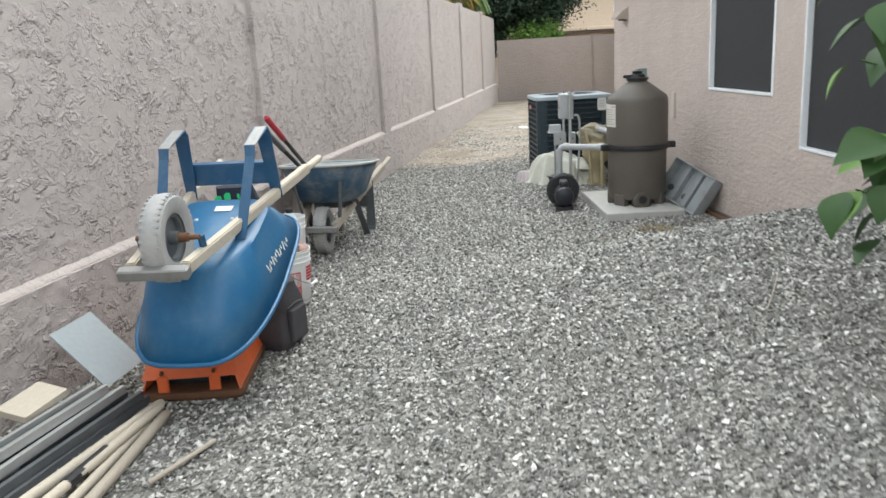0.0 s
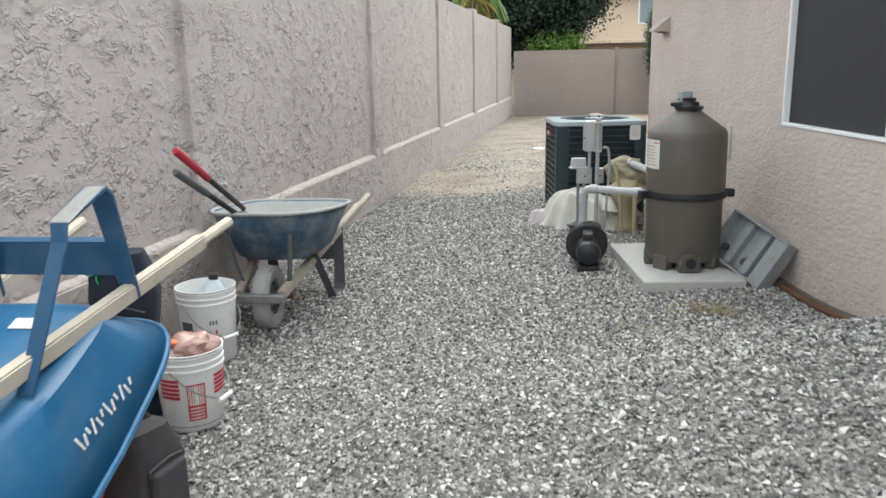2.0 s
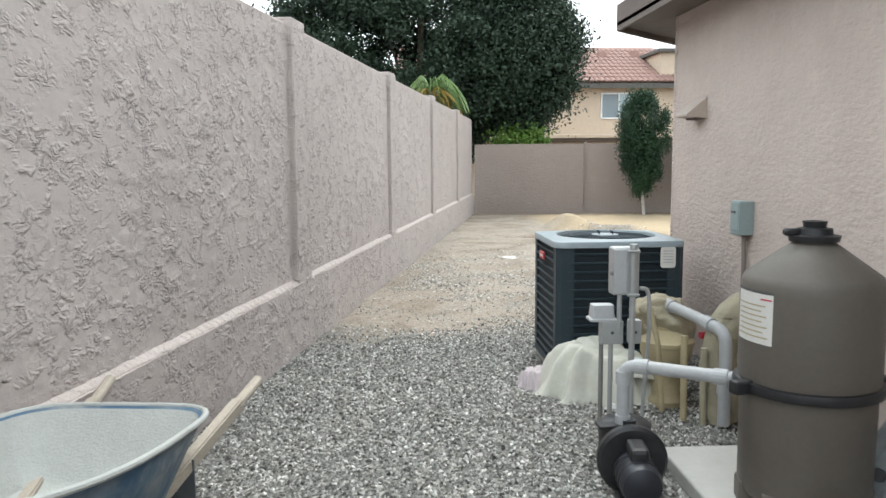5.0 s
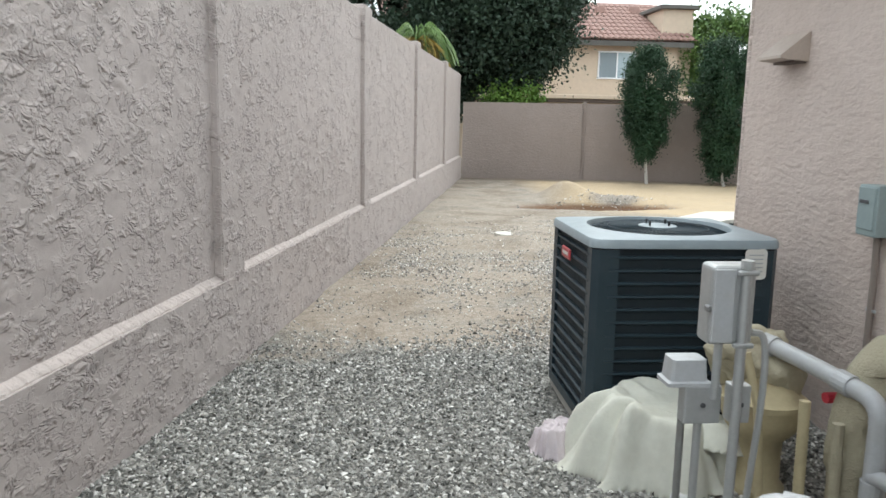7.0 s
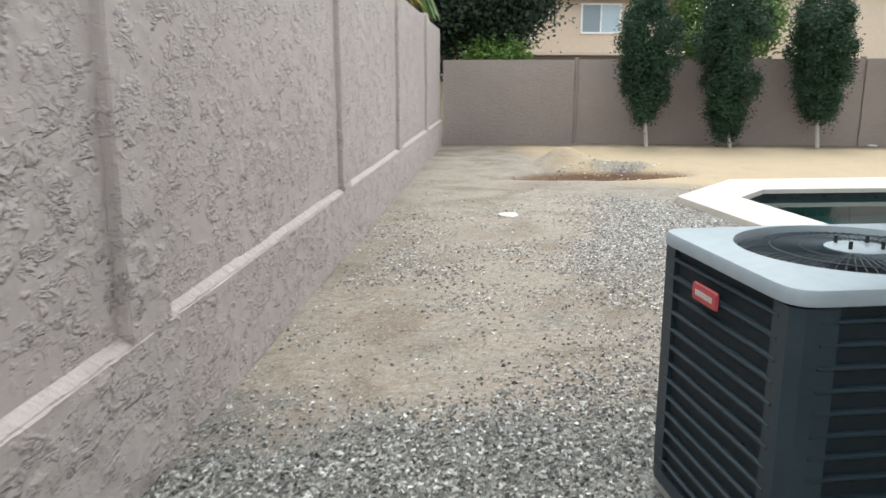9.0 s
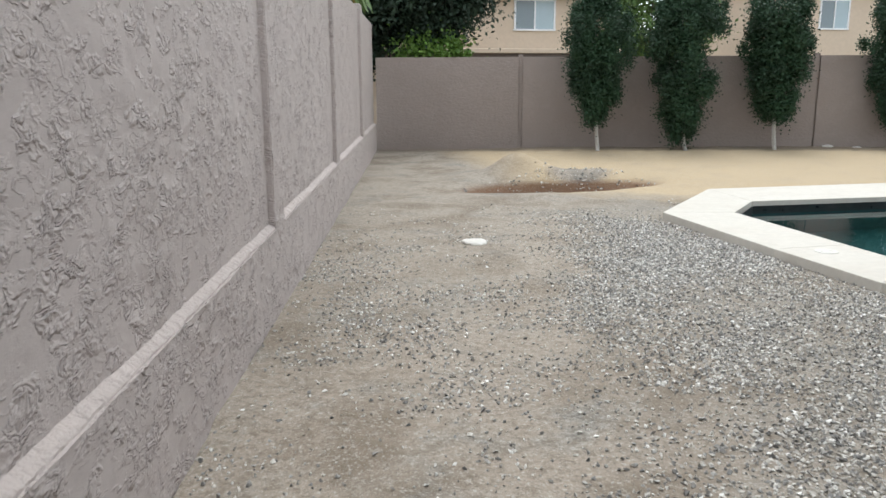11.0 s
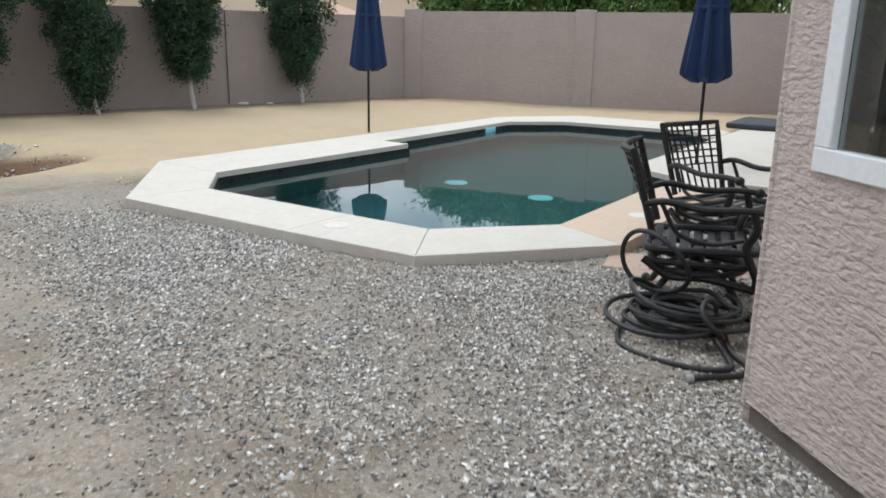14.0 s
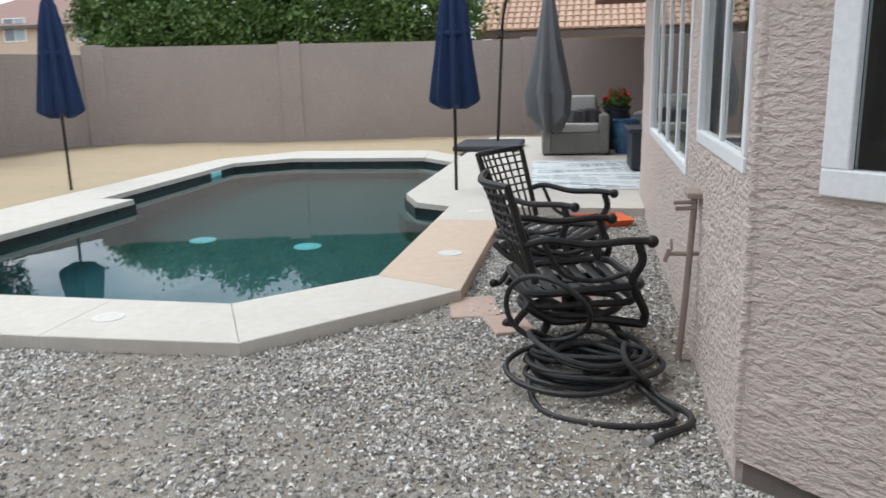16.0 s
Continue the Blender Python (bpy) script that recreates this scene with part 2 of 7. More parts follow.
M["wood"] = wood("pale_ash_wood", (0.56, 0.505, 0.42), (0.38, 0.32, 0.24), (2, 12, 12))
M["wood_old"] = wood("weathered_wood", (0.44, 0.39, 0.32), (0.24, 0.2, 0.16), (2, 12, 12))
M["blue"] = plain("blue_enamel", (0.014, 0.115, 0.25), 0.36, 0, 0.45, (0.12, 0.22, 0.31), 5)
M["blue_dark"] = plain("dark_blue_painted_steel", (0.02, 0.085, 0.175), 0.4, 0, 0.3, (0.2, 0.22, 0.24), 12)
M["blue_mud"] = plain("cement_smeared_blue_steel", (0.045, 0.10, 0.165), 0.7, 0, 0.95, (0.30, 0.31, 0.30), 5)
M["cement"] = plain("dried_cement", (0.42, 0.43, 0.41), 0.95, 0, 0.4, (0.3, 0.3, 0.28), 8, 0.004)
M["tyre"] = plain("dusty_tyre_rubber", (0.36, 0.36, 0.355), 0.9, 0, 0.9, (0.42, 0.40, 0.37), 7, 0.002)
M["rubber"] = plain("black_rubber", (0.018, 0.018, 0.019), 0.55, 0, 0.3, (0.09, 0.085, 0.08), 20)
M["steel"] = plain("dull_steel", (0.33, 0.33, 0.325), 0.5, 0.7, 0.4, (0.2, 0.17, 0.14), 15)
M["galv"] = plain("galvanised_steel", (0.50, 0.51, 0.51), 0.42, 0.6, 0.3, (0.36, 0.36, 0.35), 14)
M["alu"] = plain("grey_painted_sheet", (0.33, 0.37, 0.39), 0.6, 0.0, 0.35, (0.36, 0.38, 0.38), 5)
M["darkmetal"] = plain("dark_grey_metal", (0.13, 0.14, 0.15), 0.5, 0.4, 0.3, (0.3, 0.3, 0.3), 10)
M["orange"] = plain("worn_orange_paint", (0.72, 0.135, 0.035), 0.5, 0, 0.35, (0.30, 0.13, 0.07), 10)
M["rust"] = plain("rusty_steel", (0.16, 0.075, 0.04), 0.85, 0.2, 0.5, (0.08, 0.05, 0.035), 14)
M["red"] = plain("red_grip", (0.48, 0.025, 0.05), 0.5, 0, 0.2, (0.2, 0.05, 0.05), 18)
M["white_plastic"] = plain("scuffed_white_plastic", (0.82, 0.82, 0.81), 0.4, 0, 0.22, (0.48, 0.46, 0.43), 10)
M["label_red"] = plain("red_print", (0.50, 0.03, 0.05), 0.45, 0, 0.15, (0.5, 0.3, 0.3), 20)
M["print_pale"] = plain("pale_print", (0.72, 0.70, 0.66), 0.5, 0, 0.15, (0.5, 0.48, 0.44), 20)
M["print_dark"] = plain("dark_print", (0.08, 0.08, 0.085), 0.5, 0, 0.1, (0.2, 0.2, 0.2), 20)
M["cloth_dark"] = plain("dark_canvas", (0.065, 0.06, 0.068), 0.95, 0, 0.4, (0.12, 0.11, 0.10), 14, 0.003)
M["cloth_navy"] = plain("navy_fabric", (0.017, 0.024, 0.042), 0.95, 0, 0.3, (0.06, 0.06, 0.07), 10, 0.002)
M["green_print"] = plain("green_print", (0.02, 0.45, 0.16), 0.7, 0, 0.1, (0.5, 0.5, 0.5), 25)
M["tank"] = plain("olive_brown_tank_plastic", (0.118, 0.102, 0.085), 0.5, 0, 0.25, (0.17, 0.155, 0.135), 7)
M["black"] = plain("black_plastic", (0.015, 0.015, 0.017), 0.45, 0, 0.25, (0.08, 0.08, 0.08), 16)
M["pvc"] = plain("grey_painted_pvc", (0.44, 0.45, 0.46), 0.4, 0, 0.4, (0.33, 0.31, 0.28), 12)
M["tanvalve"] = plain("tan_valve_plastic", (0.46, 0.39, 0.24), 0.6, 0, 0.5, (0.28, 0.23, 0.15), 12)
M["insul"] = plain("tan_insulation_wrap", (0.40, 0.36, 0.26), 0.9, 0, 0.5, (0.26, 0.23, 0.17), 9, 0.006)
M["tarp"] = plain("cream_canvas_tarp", (0.66, 0.66, 0.58), 0.9, 0, 0.4, (0.48, 0.45, 0.37), 5, 0.002)
M["pinkcloth"] = plain("pale_pink_cloth", (0.60, 0.53, 0.55), 0.9, 0, 0.3, (0.45, 0.4, 0.4), 9, 0.002)
M["ac"] = plain("blue_black_powder_coat", (0.019, 0.037, 0.049), 0.45, 0.0, 0.3, (0.055, 0.07, 0.08), 6)
M["ac_dark"] = plain("black_coil", (0.013, 0.023, 0.030), 0.7, 0.2, 0.2, (0.03, 0.03, 0.03), 20)
M["ac_top"] = plain("dusty_slate_lid", (0.30, 0.355, 0.385), 0.35, 0.0, 0.5, (0.38, 0.41, 0.42), 4)
M["badge"] = plain("red_badge", (0.5, 0.05, 0.06), 0.35, 0, 0.15, (0.5, 0.3, 0.3), 30)
M["concrete"] = plain("pale_concrete", (0.50, 0.49, 0.46), 0.92, 0, 0.5, (0.40, 0.38, 0.345), 3.5, 0.003)
M["concrete_dark"] = plain("dark_footing_concrete", (0.20, 0.17, 0.15), 0.95, 0, 0.5, (0.12, 0.10, 0.085), 6, 0.004)
M["coping"] = plain("pool_deck_concrete", (0.60, 0.56, 0.50), 0.88, 0, 0.45, (0.52, 0.46, 0.395), 2.5, 0.002)
M["coping_peach"] = plain("peach_deck_concrete", (0.58, 0.45, 0.345), 0.88, 0, 0.5, (0.55, 0.48, 0.40), 2.0, 0.002)
M["white_frame"] = plain("white_vinyl_frame", (0.90, 0.91, 0.925), 0.35, 0, 0.06, (0.7, 0.7, 0.7), 8, 0)
M["screen"] = plain("dark_sun_screen", (0.034, 0.033, 0.036), 0.8, 0, 0.2, (0.06, 0.06, 0.06), 30)
M["fascia"] = plain("brown_fascia_paint", (0.125, 0.095, 0.08), 0.7, 0, 0.3, (0.2, 0.17, 0.14), 9)
M["iron"] = plain("black_cast_metal", (0.018, 0.017, 0.017), 0.5, 0.35, 0.4, (0.07, 0.065, 0.06), 18)
M["navy_canopy"] = plain("navy_umbrella_canvas", (0.008, 0.025, 0.082), 0.9, 0, 0.25, (0.03, 0.05, 0.12), 6, 0.002)
M["grey_canopy"] = plain("grey_umbrella_canvas", (0.14, 0.142, 0.15), 0.9, 0, 0.3, (0.2, 0.2, 0.2), 6, 0.002)
M["wicker"] = plain("grey_wicker", (0.27, 0.26, 0.24), 0.85, 0, 0.4, (0.17, 0.16, 0.15), 30, 0.004)
M["cushion"] = plain("light_grey_cushion", (0.50, 0.49, 0.46), 0.95, 0, 0.2, (0.4, 0.39, 0.37), 6, 0.001)
M["ceramic"] = plain("blue_glazed_ceramic", (0.05, 0.13, 0.24), 0.25, 0, 0.2, (0.1, 0.16, 0.24), 6)
M["flower"] = plain("red_petals", (0.55, 0.03, 0.03), 0.7, 0, 0.2, (0.4, 0.05, 0.03), 30)
M["firebox"] = plain("charcoal_metal", (0.035, 0.04, 0.05), 0.5, 0.2, 0.2, (0.08, 0.08, 0.09), 9)
M["brick"] = plain("salmon_paver", (0.50, 0.365, 0.30), 0.92, 0, 0.5, (0.42, 0.33, 0.26), 8, 0.003)
M["cream"] = plain("cream_stucco", (0.66, 0.54, 0.42), 0.95, 0, 0.3, (0.58, 0.47, 0.36), 1.2, 0.004)
M["bark_white"] = plain("whitewashed_bark", (0.52, 0.50, 0.47), 0.95, 0, 0.4, (0.3, 0.27, 0.23), 14, 0.006)
M["bark"] = plain("brown_bark", (0.13, 0.10, 0.075), 0.95, 0, 0.5, (0.2, 0.17, 0.14), 10, 0.01)


def leaf(name, color, light):
    m = Mat(name, color, 0.55, 0, 0.4)
    isl = m.n.new("ShaderNodeNewGeometry").outputs["Random Per Island"]
    m.mix(isl, light, amount=0.45)
    m.mix(m.ramp(m.noise(2.6, 2), 0.45, 0.62), light, amount=0.6)
    m.mix(m.ramp(m.noise(1.3, 3), 0.42, 0.62), tuple(c * 0.5 for c in color), amount=0.65)
    m.b.inputs["Subsurface Weight"].default_value = 0.0
    return m.m


M["leaf_ficus"] = leaf("deep_green_ficus_leaves", (0.018, 0.05, 0.022), (0.036, 0.085, 0.038))
M["leaf_big"] = leaf("grey_green_pine_needles", (0.016, 0.036, 0.020), (0.05, 0.085, 0.05))
M["leaf_bright"] = leaf("fresh_green_leaves", (0.09, 0.20, 0.03), (0.22, 0.34, 0.06))
M["leaf_lush"] = leaf("mid_green_leaves", (0.068, 0.14, 0.03), (0.20, 0.30, 0.08))
M["leaf_shrub"] = leaf("glossy_shrub_leaves", (0.022, 0.065, 0.014), (0.07, 0.15, 0.03))
M["leaf_gold"] = leaf("yellowed_fronds", (0.42, 0.25, 0.04), (0.22, 0.25, 0.05))


def tiles_material(name, a, b):
    m = Mat(name, a, 0.85)
    m.vary(0.22, "isl")
    m.mix(m.ramp(m.noise(9, 4), 0.4, 0.7), b, amount=0.5)
    m.bump(m.noise(70, 3), 0.003, 0.5)
    return m.m


M["tiles_red"] = tiles_material("terracotta_tiles", (0.30, 0.185, 0.155), (0.22, 0.145, 0.125))
M["tiles_tan"] = tiles_material("tan_clay_tiles", (0.50, 0.33, 0.235), (0.36, 0.24, 0.18))


def glass_material(name, tint, rough=0.0):
    m = Mat(name, tint, rough)
    m.b.inputs["Transmission Weight"].default_value = 1.0
    m.b.inputs["IOR"].default_value = 1.45
    return m.m


M["glass"] = glass_material("window_glass", (0.75, 0.82, 0.80))


def water_material():
    m = Mat("pool_water", (0.55, 0.78, 0.78), 0.0).world_coords()
    m.b.inputs["Transmission Weight"].default_value = 1.0
    m.b.inputs["IOR"].default_value = 1.33
    m.bump(m.noise(2.2, 2), 0.006, 0.12)
    return m.m


M["water"] = water_material()
M["plaster"] = plain("grey_green_pool_plaster", (0.028, 0.105, 0.11), 0.9, 0, 0.4, (0.022, 0.085, 0.09), 1.2)
# Tile colour also carries the shadow that lies under the coping edge.
M["waterline"] = plain("shade_darkened_waterline_tile", (0.016, 0.02, 0.022), 0.3, 0, 0.3, (0.08, 0.09, 0.09), 8)
M["aqua"] = plain("pale_turquoise_fitting", (0.30, 0.75, 0.80), 0.5, 0, 0.1, (0.4, 0.7, 0.7), 10)
M["drain"] = plain("white_deck_lid", (0.66, 0.63, 0.58), 0.6, 0, 0.3, (0.55, 0.52, 0.48), 14)
# Room paint kept dark; indoor shade is part of the colour.
M["interior"] = plain("shade_darkened_room_paint", (0.13, 0.125, 0.115), 0.9, 0, 0.3, (0.08, 0.076, 0.07), 2)
# For the sheet added behind the rear window to keep daylight out.
M["blocking_sheet"] = plain("dark_grey_blocking_sheet", (0.05, 0.055, 0.055), 0.9, 0, 0.2, (0.03, 0.03, 0.03), 6)
M["curtain"] = plain("green_curtain", (0.05, 0.10, 0.05), 0.9, 0, 0.2, (0.03, 0.06, 0.03), 6)


def rug_material():
    m = Mat("patterned_outdoor_rug", (0.70, 0.74, 0.75), 0.95)
    b = m.n.new("ShaderNodeTexBrick")
    b.offset, b.squash = 0.5, 1.0
    b.inputs["Color1"].default_value = (0.70, 0.73, 0.74, 1)
    b.inputs["Color2"].default_value = (0.10, 0.15, 0.19, 1)
    b.inputs["Mortar"].default_value = (0.72, 0.75, 0.76, 1)
    b.inputs["Scale"].default_value = 1.0
    b.inputs["Brick Width"].default_value, b.inputs["Row Height"].default_value = 0.40, 0.095
    b.inputs["Mortar Size"].default_value = 0.026
    m.l.new(m.tc, b.inputs["Vector"])
    bw = m.n.new("ShaderNodeRGBToBW")
    m.l.new(b.outputs["Color"], bw.inputs["Color"])
    m.mix(m.math("SUBTRACT", 1.0, m.ramp(bw.outputs["Val"], 0.36, 0.56)), (0.09, 0.12, 0.15))
    m.mix(m.ramp(m.noise(120, 2), 0.4, 0.7), (0.5, 0.5, 0.48), amount=0.25)
    return m.m


M["rug"] = rug_material()

# ---- mesh helpers ----


def link_mesh(name, bm, mat, smooth=False):
    me = bpy.data.meshes.new(name)
    bm.normal_update()
    bm.to_mesh(me)
    bm.free()
    me.materials.append(M[mat] if isinstance(mat, str) else mat)
    if smooth:
        me.polygons.foreach_set("use_smooth", [True] * len(me.polygons))
        try:
            me.set_sharp_from_angle(angle=radians(38))
        except AttributeError:
            pass
    return me


def part(name, bm, mat, parent, label="", smooth=False, at=None):
    ob = new(name, link_mesh(name, bm, mat, smooth))
    ob.parent = parent
    if at is not None:
        ob.matrix_basis = at
    if label:
        ob["label"] = label
    return ob


def thing(name, m, label, category, group="", kind=""):
    ob = new(name)
    ob.empty_display_size = 0.1
    ob.matrix_basis = m
    return tagged(ob, label, category, group, kind)


def solid(name, bm, mat, m, label, category, group="", kind="", smooth=False):
    ob = new(name, link_mesh(name, bm, mat, smooth))
    ob.matrix_basis = m
    return tagged(ob, label, category, group, kind)


def box(bm, c, s, rot=(0, 0, 0), bevel=0.0, seg=1):
    m = pose(*c, *rot) @ Matrix.Diagonal((*s, 1))
    r = bmesh.ops.create_cube(bm, size=1, matrix=m)
    if bevel:
        es = list({e for v in r["verts"] for e in v.link_edges})
        bmesh.ops.bevel(bm, geom=es, offset=bevel, segments=seg, affect="EDGES", profile=0.5)
    return bm


def cyl(bm, p, q, r0, r1=None, seg=14, caps=True):
    p, q = Vector(p), Vector(q)
    d = q - p
    m = Matrix.Translation((p + q) / 2) @ d.to_track_quat("Z", "Y").to_matrix().to_4x4()
    bmesh.ops.create_cone(bm, cap_ends=caps, segments=seg, radius1=r0, radius2=r0 if r1 is None else r1, depth=d.length, matrix=m)
    return bm


def lathe(bm, prof, seg=32, c=(0, 0, 0), close=False):
    """Turns (radius, height) pairs about the z axis."""
    rings = []
    for r, z in prof:
        if r < 1e-5:
            rings.append([bm.verts.new((c[0], c[1], c[2] + z))] * seg)
        else:
            rings.append([bm.verts.new((c[0] + r * math.cos(a), c[1] + r * math.sin(a), c[2] + z)) for a in (math.tau * i / seg for i in range(seg))])
    for a, b in zip(rings, rings[1:]):
        for i in range(seg):
            f = []
            for v in (a[i], a[(i + 1) % seg], b[(i + 1) % seg], b[i]):
                if v not in f:
                    f.append(v)
            if len(f) > 2:
                bm.faces.new(f)
    return bm


def smooth_path(pts, n=6):
    """Catmull-Rom through the points."""
    P = [Vector(p) for p in pts]
    P = [P[0] * 2 - P[1]] + P + [P[-1] * 2 - P[-2]]
    out = []
    for i in range(1, len(P) - 2):
        a, b, c, d = P[i - 1:i + 3]
        for k in range(n):
            t = k / n
            out.append(0.5 * ((2 * b) + (c - a) * t + (2 * a - 5 * b + 4 * c - d) * t * t + (3 * b - a - 3 * c + d) * t ** 3))
    out.append(P[-2])
    return out


def tube(bm, pts, r, seg=10, flat=1.0, taper=None):
    """A swept round bar; flat squeezes it along its second axis."""
    pts = [Vector(p) for p in pts]
    rings, up = [], None
    for i, p in enumerate(pts):
        t = (pts[min(i + 1, len(pts) - 1)] - pts[max(i - 1, 0)]).normalized()
        if up is None:
            up = t.orthogonal().normalized() if abs(t.z) > 0.95 else t.cross(Vector((0, 0, 1))).normalized()
        up = (up - t * up.dot(t)).normalized()
        w = t.cross(up)
        rr = r if taper is None else r * taper(i / (len(pts) - 1))
        rings.append([bm.verts.new(p + up * rr * math.cos(a) + w * rr * flat * math.sin(a)) for a in (math.tau * k / seg for k in range(seg))])
    for a, b in zip(rings, rings[1:]):
        for i in range(seg):
            bm.faces.new((a[i], a[(i + 1) % seg], b[(i + 1) % seg], b[i]))
    bm.faces.new(rings[0][::-1])
    bm.faces.new(rings[-1])
    return bm


def loft(bm, rings, cap0=True, cap1=True, closed=True):
    vs = [[bm.verts.new(p) for p in r] for r in rings]
    n = len(vs[0])
    for a, b in zip(vs, vs[1:]):
        for i in range(n if closed else n - 1):
            bm.faces.new((a[i], a[(i + 1) % n], b[(i + 1) % n], b[i]))
    if cap0:
        bm.faces.new(vs[0][::-1])
    if cap1:
        bm.faces.new(vs[-1])
    return bm


def prism(bm, poly, z0, z1):
    return loft(bm, [[(x, y, z0) for x, y in poly], [(x, y, z1) for x, y in poly]])


def B():
    return bmesh.new()


def vnoise(x, y, seed=0):
    """Smooth value noise for numpy arrays, about -1 to 1."""
    xi, yi = np.floor(x).astype(np.int64), np.floor(y).astype(np.int64)
    fx, fy = x - xi, y - yi
    fx, fy = fx * fx * (3 - 2 * fx), fy * fy * (3 - 2 * fy)

    def h(a, b):
        v = (a * 374761393 + b * 668265263 + seed * 974634777) & 0x7FFFFFFF
        v = ((v ^ (v >> 13)) * 1274126177) & 0x7FFFFFFF
        return ((v ^ (v >> 16)) & 0xFFFF) / 32767.5 - 1
    return (h(xi, yi) * (1 - fx) + h(xi + 1, yi) * fx) * (1 - fy) + (h(xi, yi + 1) * (1 - fx) + h(xi + 1, yi + 1) * fx) * fy


def raw_mesh(name, V, F, mat, smooth=False):
    me = bpy.data.meshes.new(name)
    k = F.shape[1]
    me.vertices.add(len(V))
    me.vertices.foreach_set("co", V.astype(np.float32).ravel())
    me.loops.add(F.size)
    me.loops.foreach_set("vertex_index", F.astype(np.int32).ravel())
    me.polygons.add(len(F))
    me.polygons.foreach_set("loop_start", np.arange(0, F.size, k, dtype=np.int32))
    me.polygons.foreach_set("loop_total", np.full(len(F), k, dtype=np.int32))
    me.polygons.foreach_set("use_smooth", np.full(len(F), smooth, dtype=bool))
    me.materials.append(M[mat])
    me.update(calc_edges=True)
    me.validate()
    return me

# ---- plan ----
FENCE = pose(-2.6, 0, 0, 0, 0, 78.85)       # left fence: x along it, y away from the yard
BACK = pose(2.68, 26.8, 0, 0, 0, -15.1)     # back fence: x along it, y away from the yard
SIDE = pose(16.4, 23.1, 0, 0, 0, -74.7)     # far side fence: x along it, y away from the yard
SIDE_X, BACK_Y = 2.69, 11.73                # faces of the house
CH0, CH1 = (2.69, 10.87), (3.55, 11.73)      # its cut corner

OUTER = [(4.48, 14.07), (4.45, 15.25), (4.45, 17.2), (5.92, 18.72), (9.05, 18.63), (9.22, 18.62), (13.2, 18.5), (14.5, 17.5), (14.55, 15.1), (13.6, 14.38)]
INNER = [(5.16, 14.44), (5.17, 15.25), (5.2, 17.0), (5.85, 17.65), (9.02, 17.5), (9.06, 17.95), (12.6, 17.95), (13.3, 17.2), (13.38, 14.95), (12.75, 14.38)]
POOL = INNER + [(9.6, 14.38), (8.98, 14.12), (8.75, 13.71), (5.92, 13.71)]


def inside(poly, x, y):
    """Which of the points lie in the polygon."""
    r = np.zeros(x.shape, bool)
    for (x0, y0), (x1, y1) in zip(poly, poly[1:] + poly[:1]):
        c = ((y0 > y) != (y1 > y)) & (x < (x1 - x0) * (y - y0) / (y1 - y0 + 1e-12) + x0)
        r ^= c
    return r


def bell(x, y, cx, cy, rx, ry, turn=0.0):
    c, s = math.cos(radians(turn)), math.sin(radians(turn))
    u, v = (x - cx) * c + (y - cy) * s, -(x - cx) * s + (y - cy) * c
    return np.exp(-((u / rx) ** 2 + (v / ry) ** 2))


def ground_height(x, y):
    h = 0.014 * vnoise(x * 1.3, y * 1.3, 3) + 0.008 * vnoise(x * 4, y * 4, 4)
    # heap of gravel against the house, flat-topped
    pile = 1.4 * bell(x, y, 2.6, 4.3, 1.55, np.where(y > 4.3, 0.98, 1.25)) + 0.5 * bell(x, y, 2.3, 2.4, 1.0, 1.2)
    h = h + 0.58 * (1 - np.exp(-pile / 0.58)) * (1 + 0.07 * vnoise(x * 3, y * 3, 8))
    # spoil heap and the hole dug beside it
    h = h + 0.27 * bell(x, y, 4.25, 21.7, 0.5, 0.40) * (1 + 0.3 * vnoise(x * 3, y * 3, 9)) + 0.07 * bell(x, y, 5.15, 21.3, 0.6, 0.32) * (1 + 0.4 * vnoise(x * 4, y * 4, 19))
    h = h - 0.45 * np.minimum(1, 2.6 * bell(x, y, 4.6, 20.45, 0.95, 0.42, 4) * (1 + 0.3 * vnoise(x * 3, y * 3, 29)))
    h = h + 0.05 * np.clip((y - 19.2) / 3, 0, 1) * np.clip((x - 4) / 2, 0, 1)
    # sunk where paved or filled with water
    return h


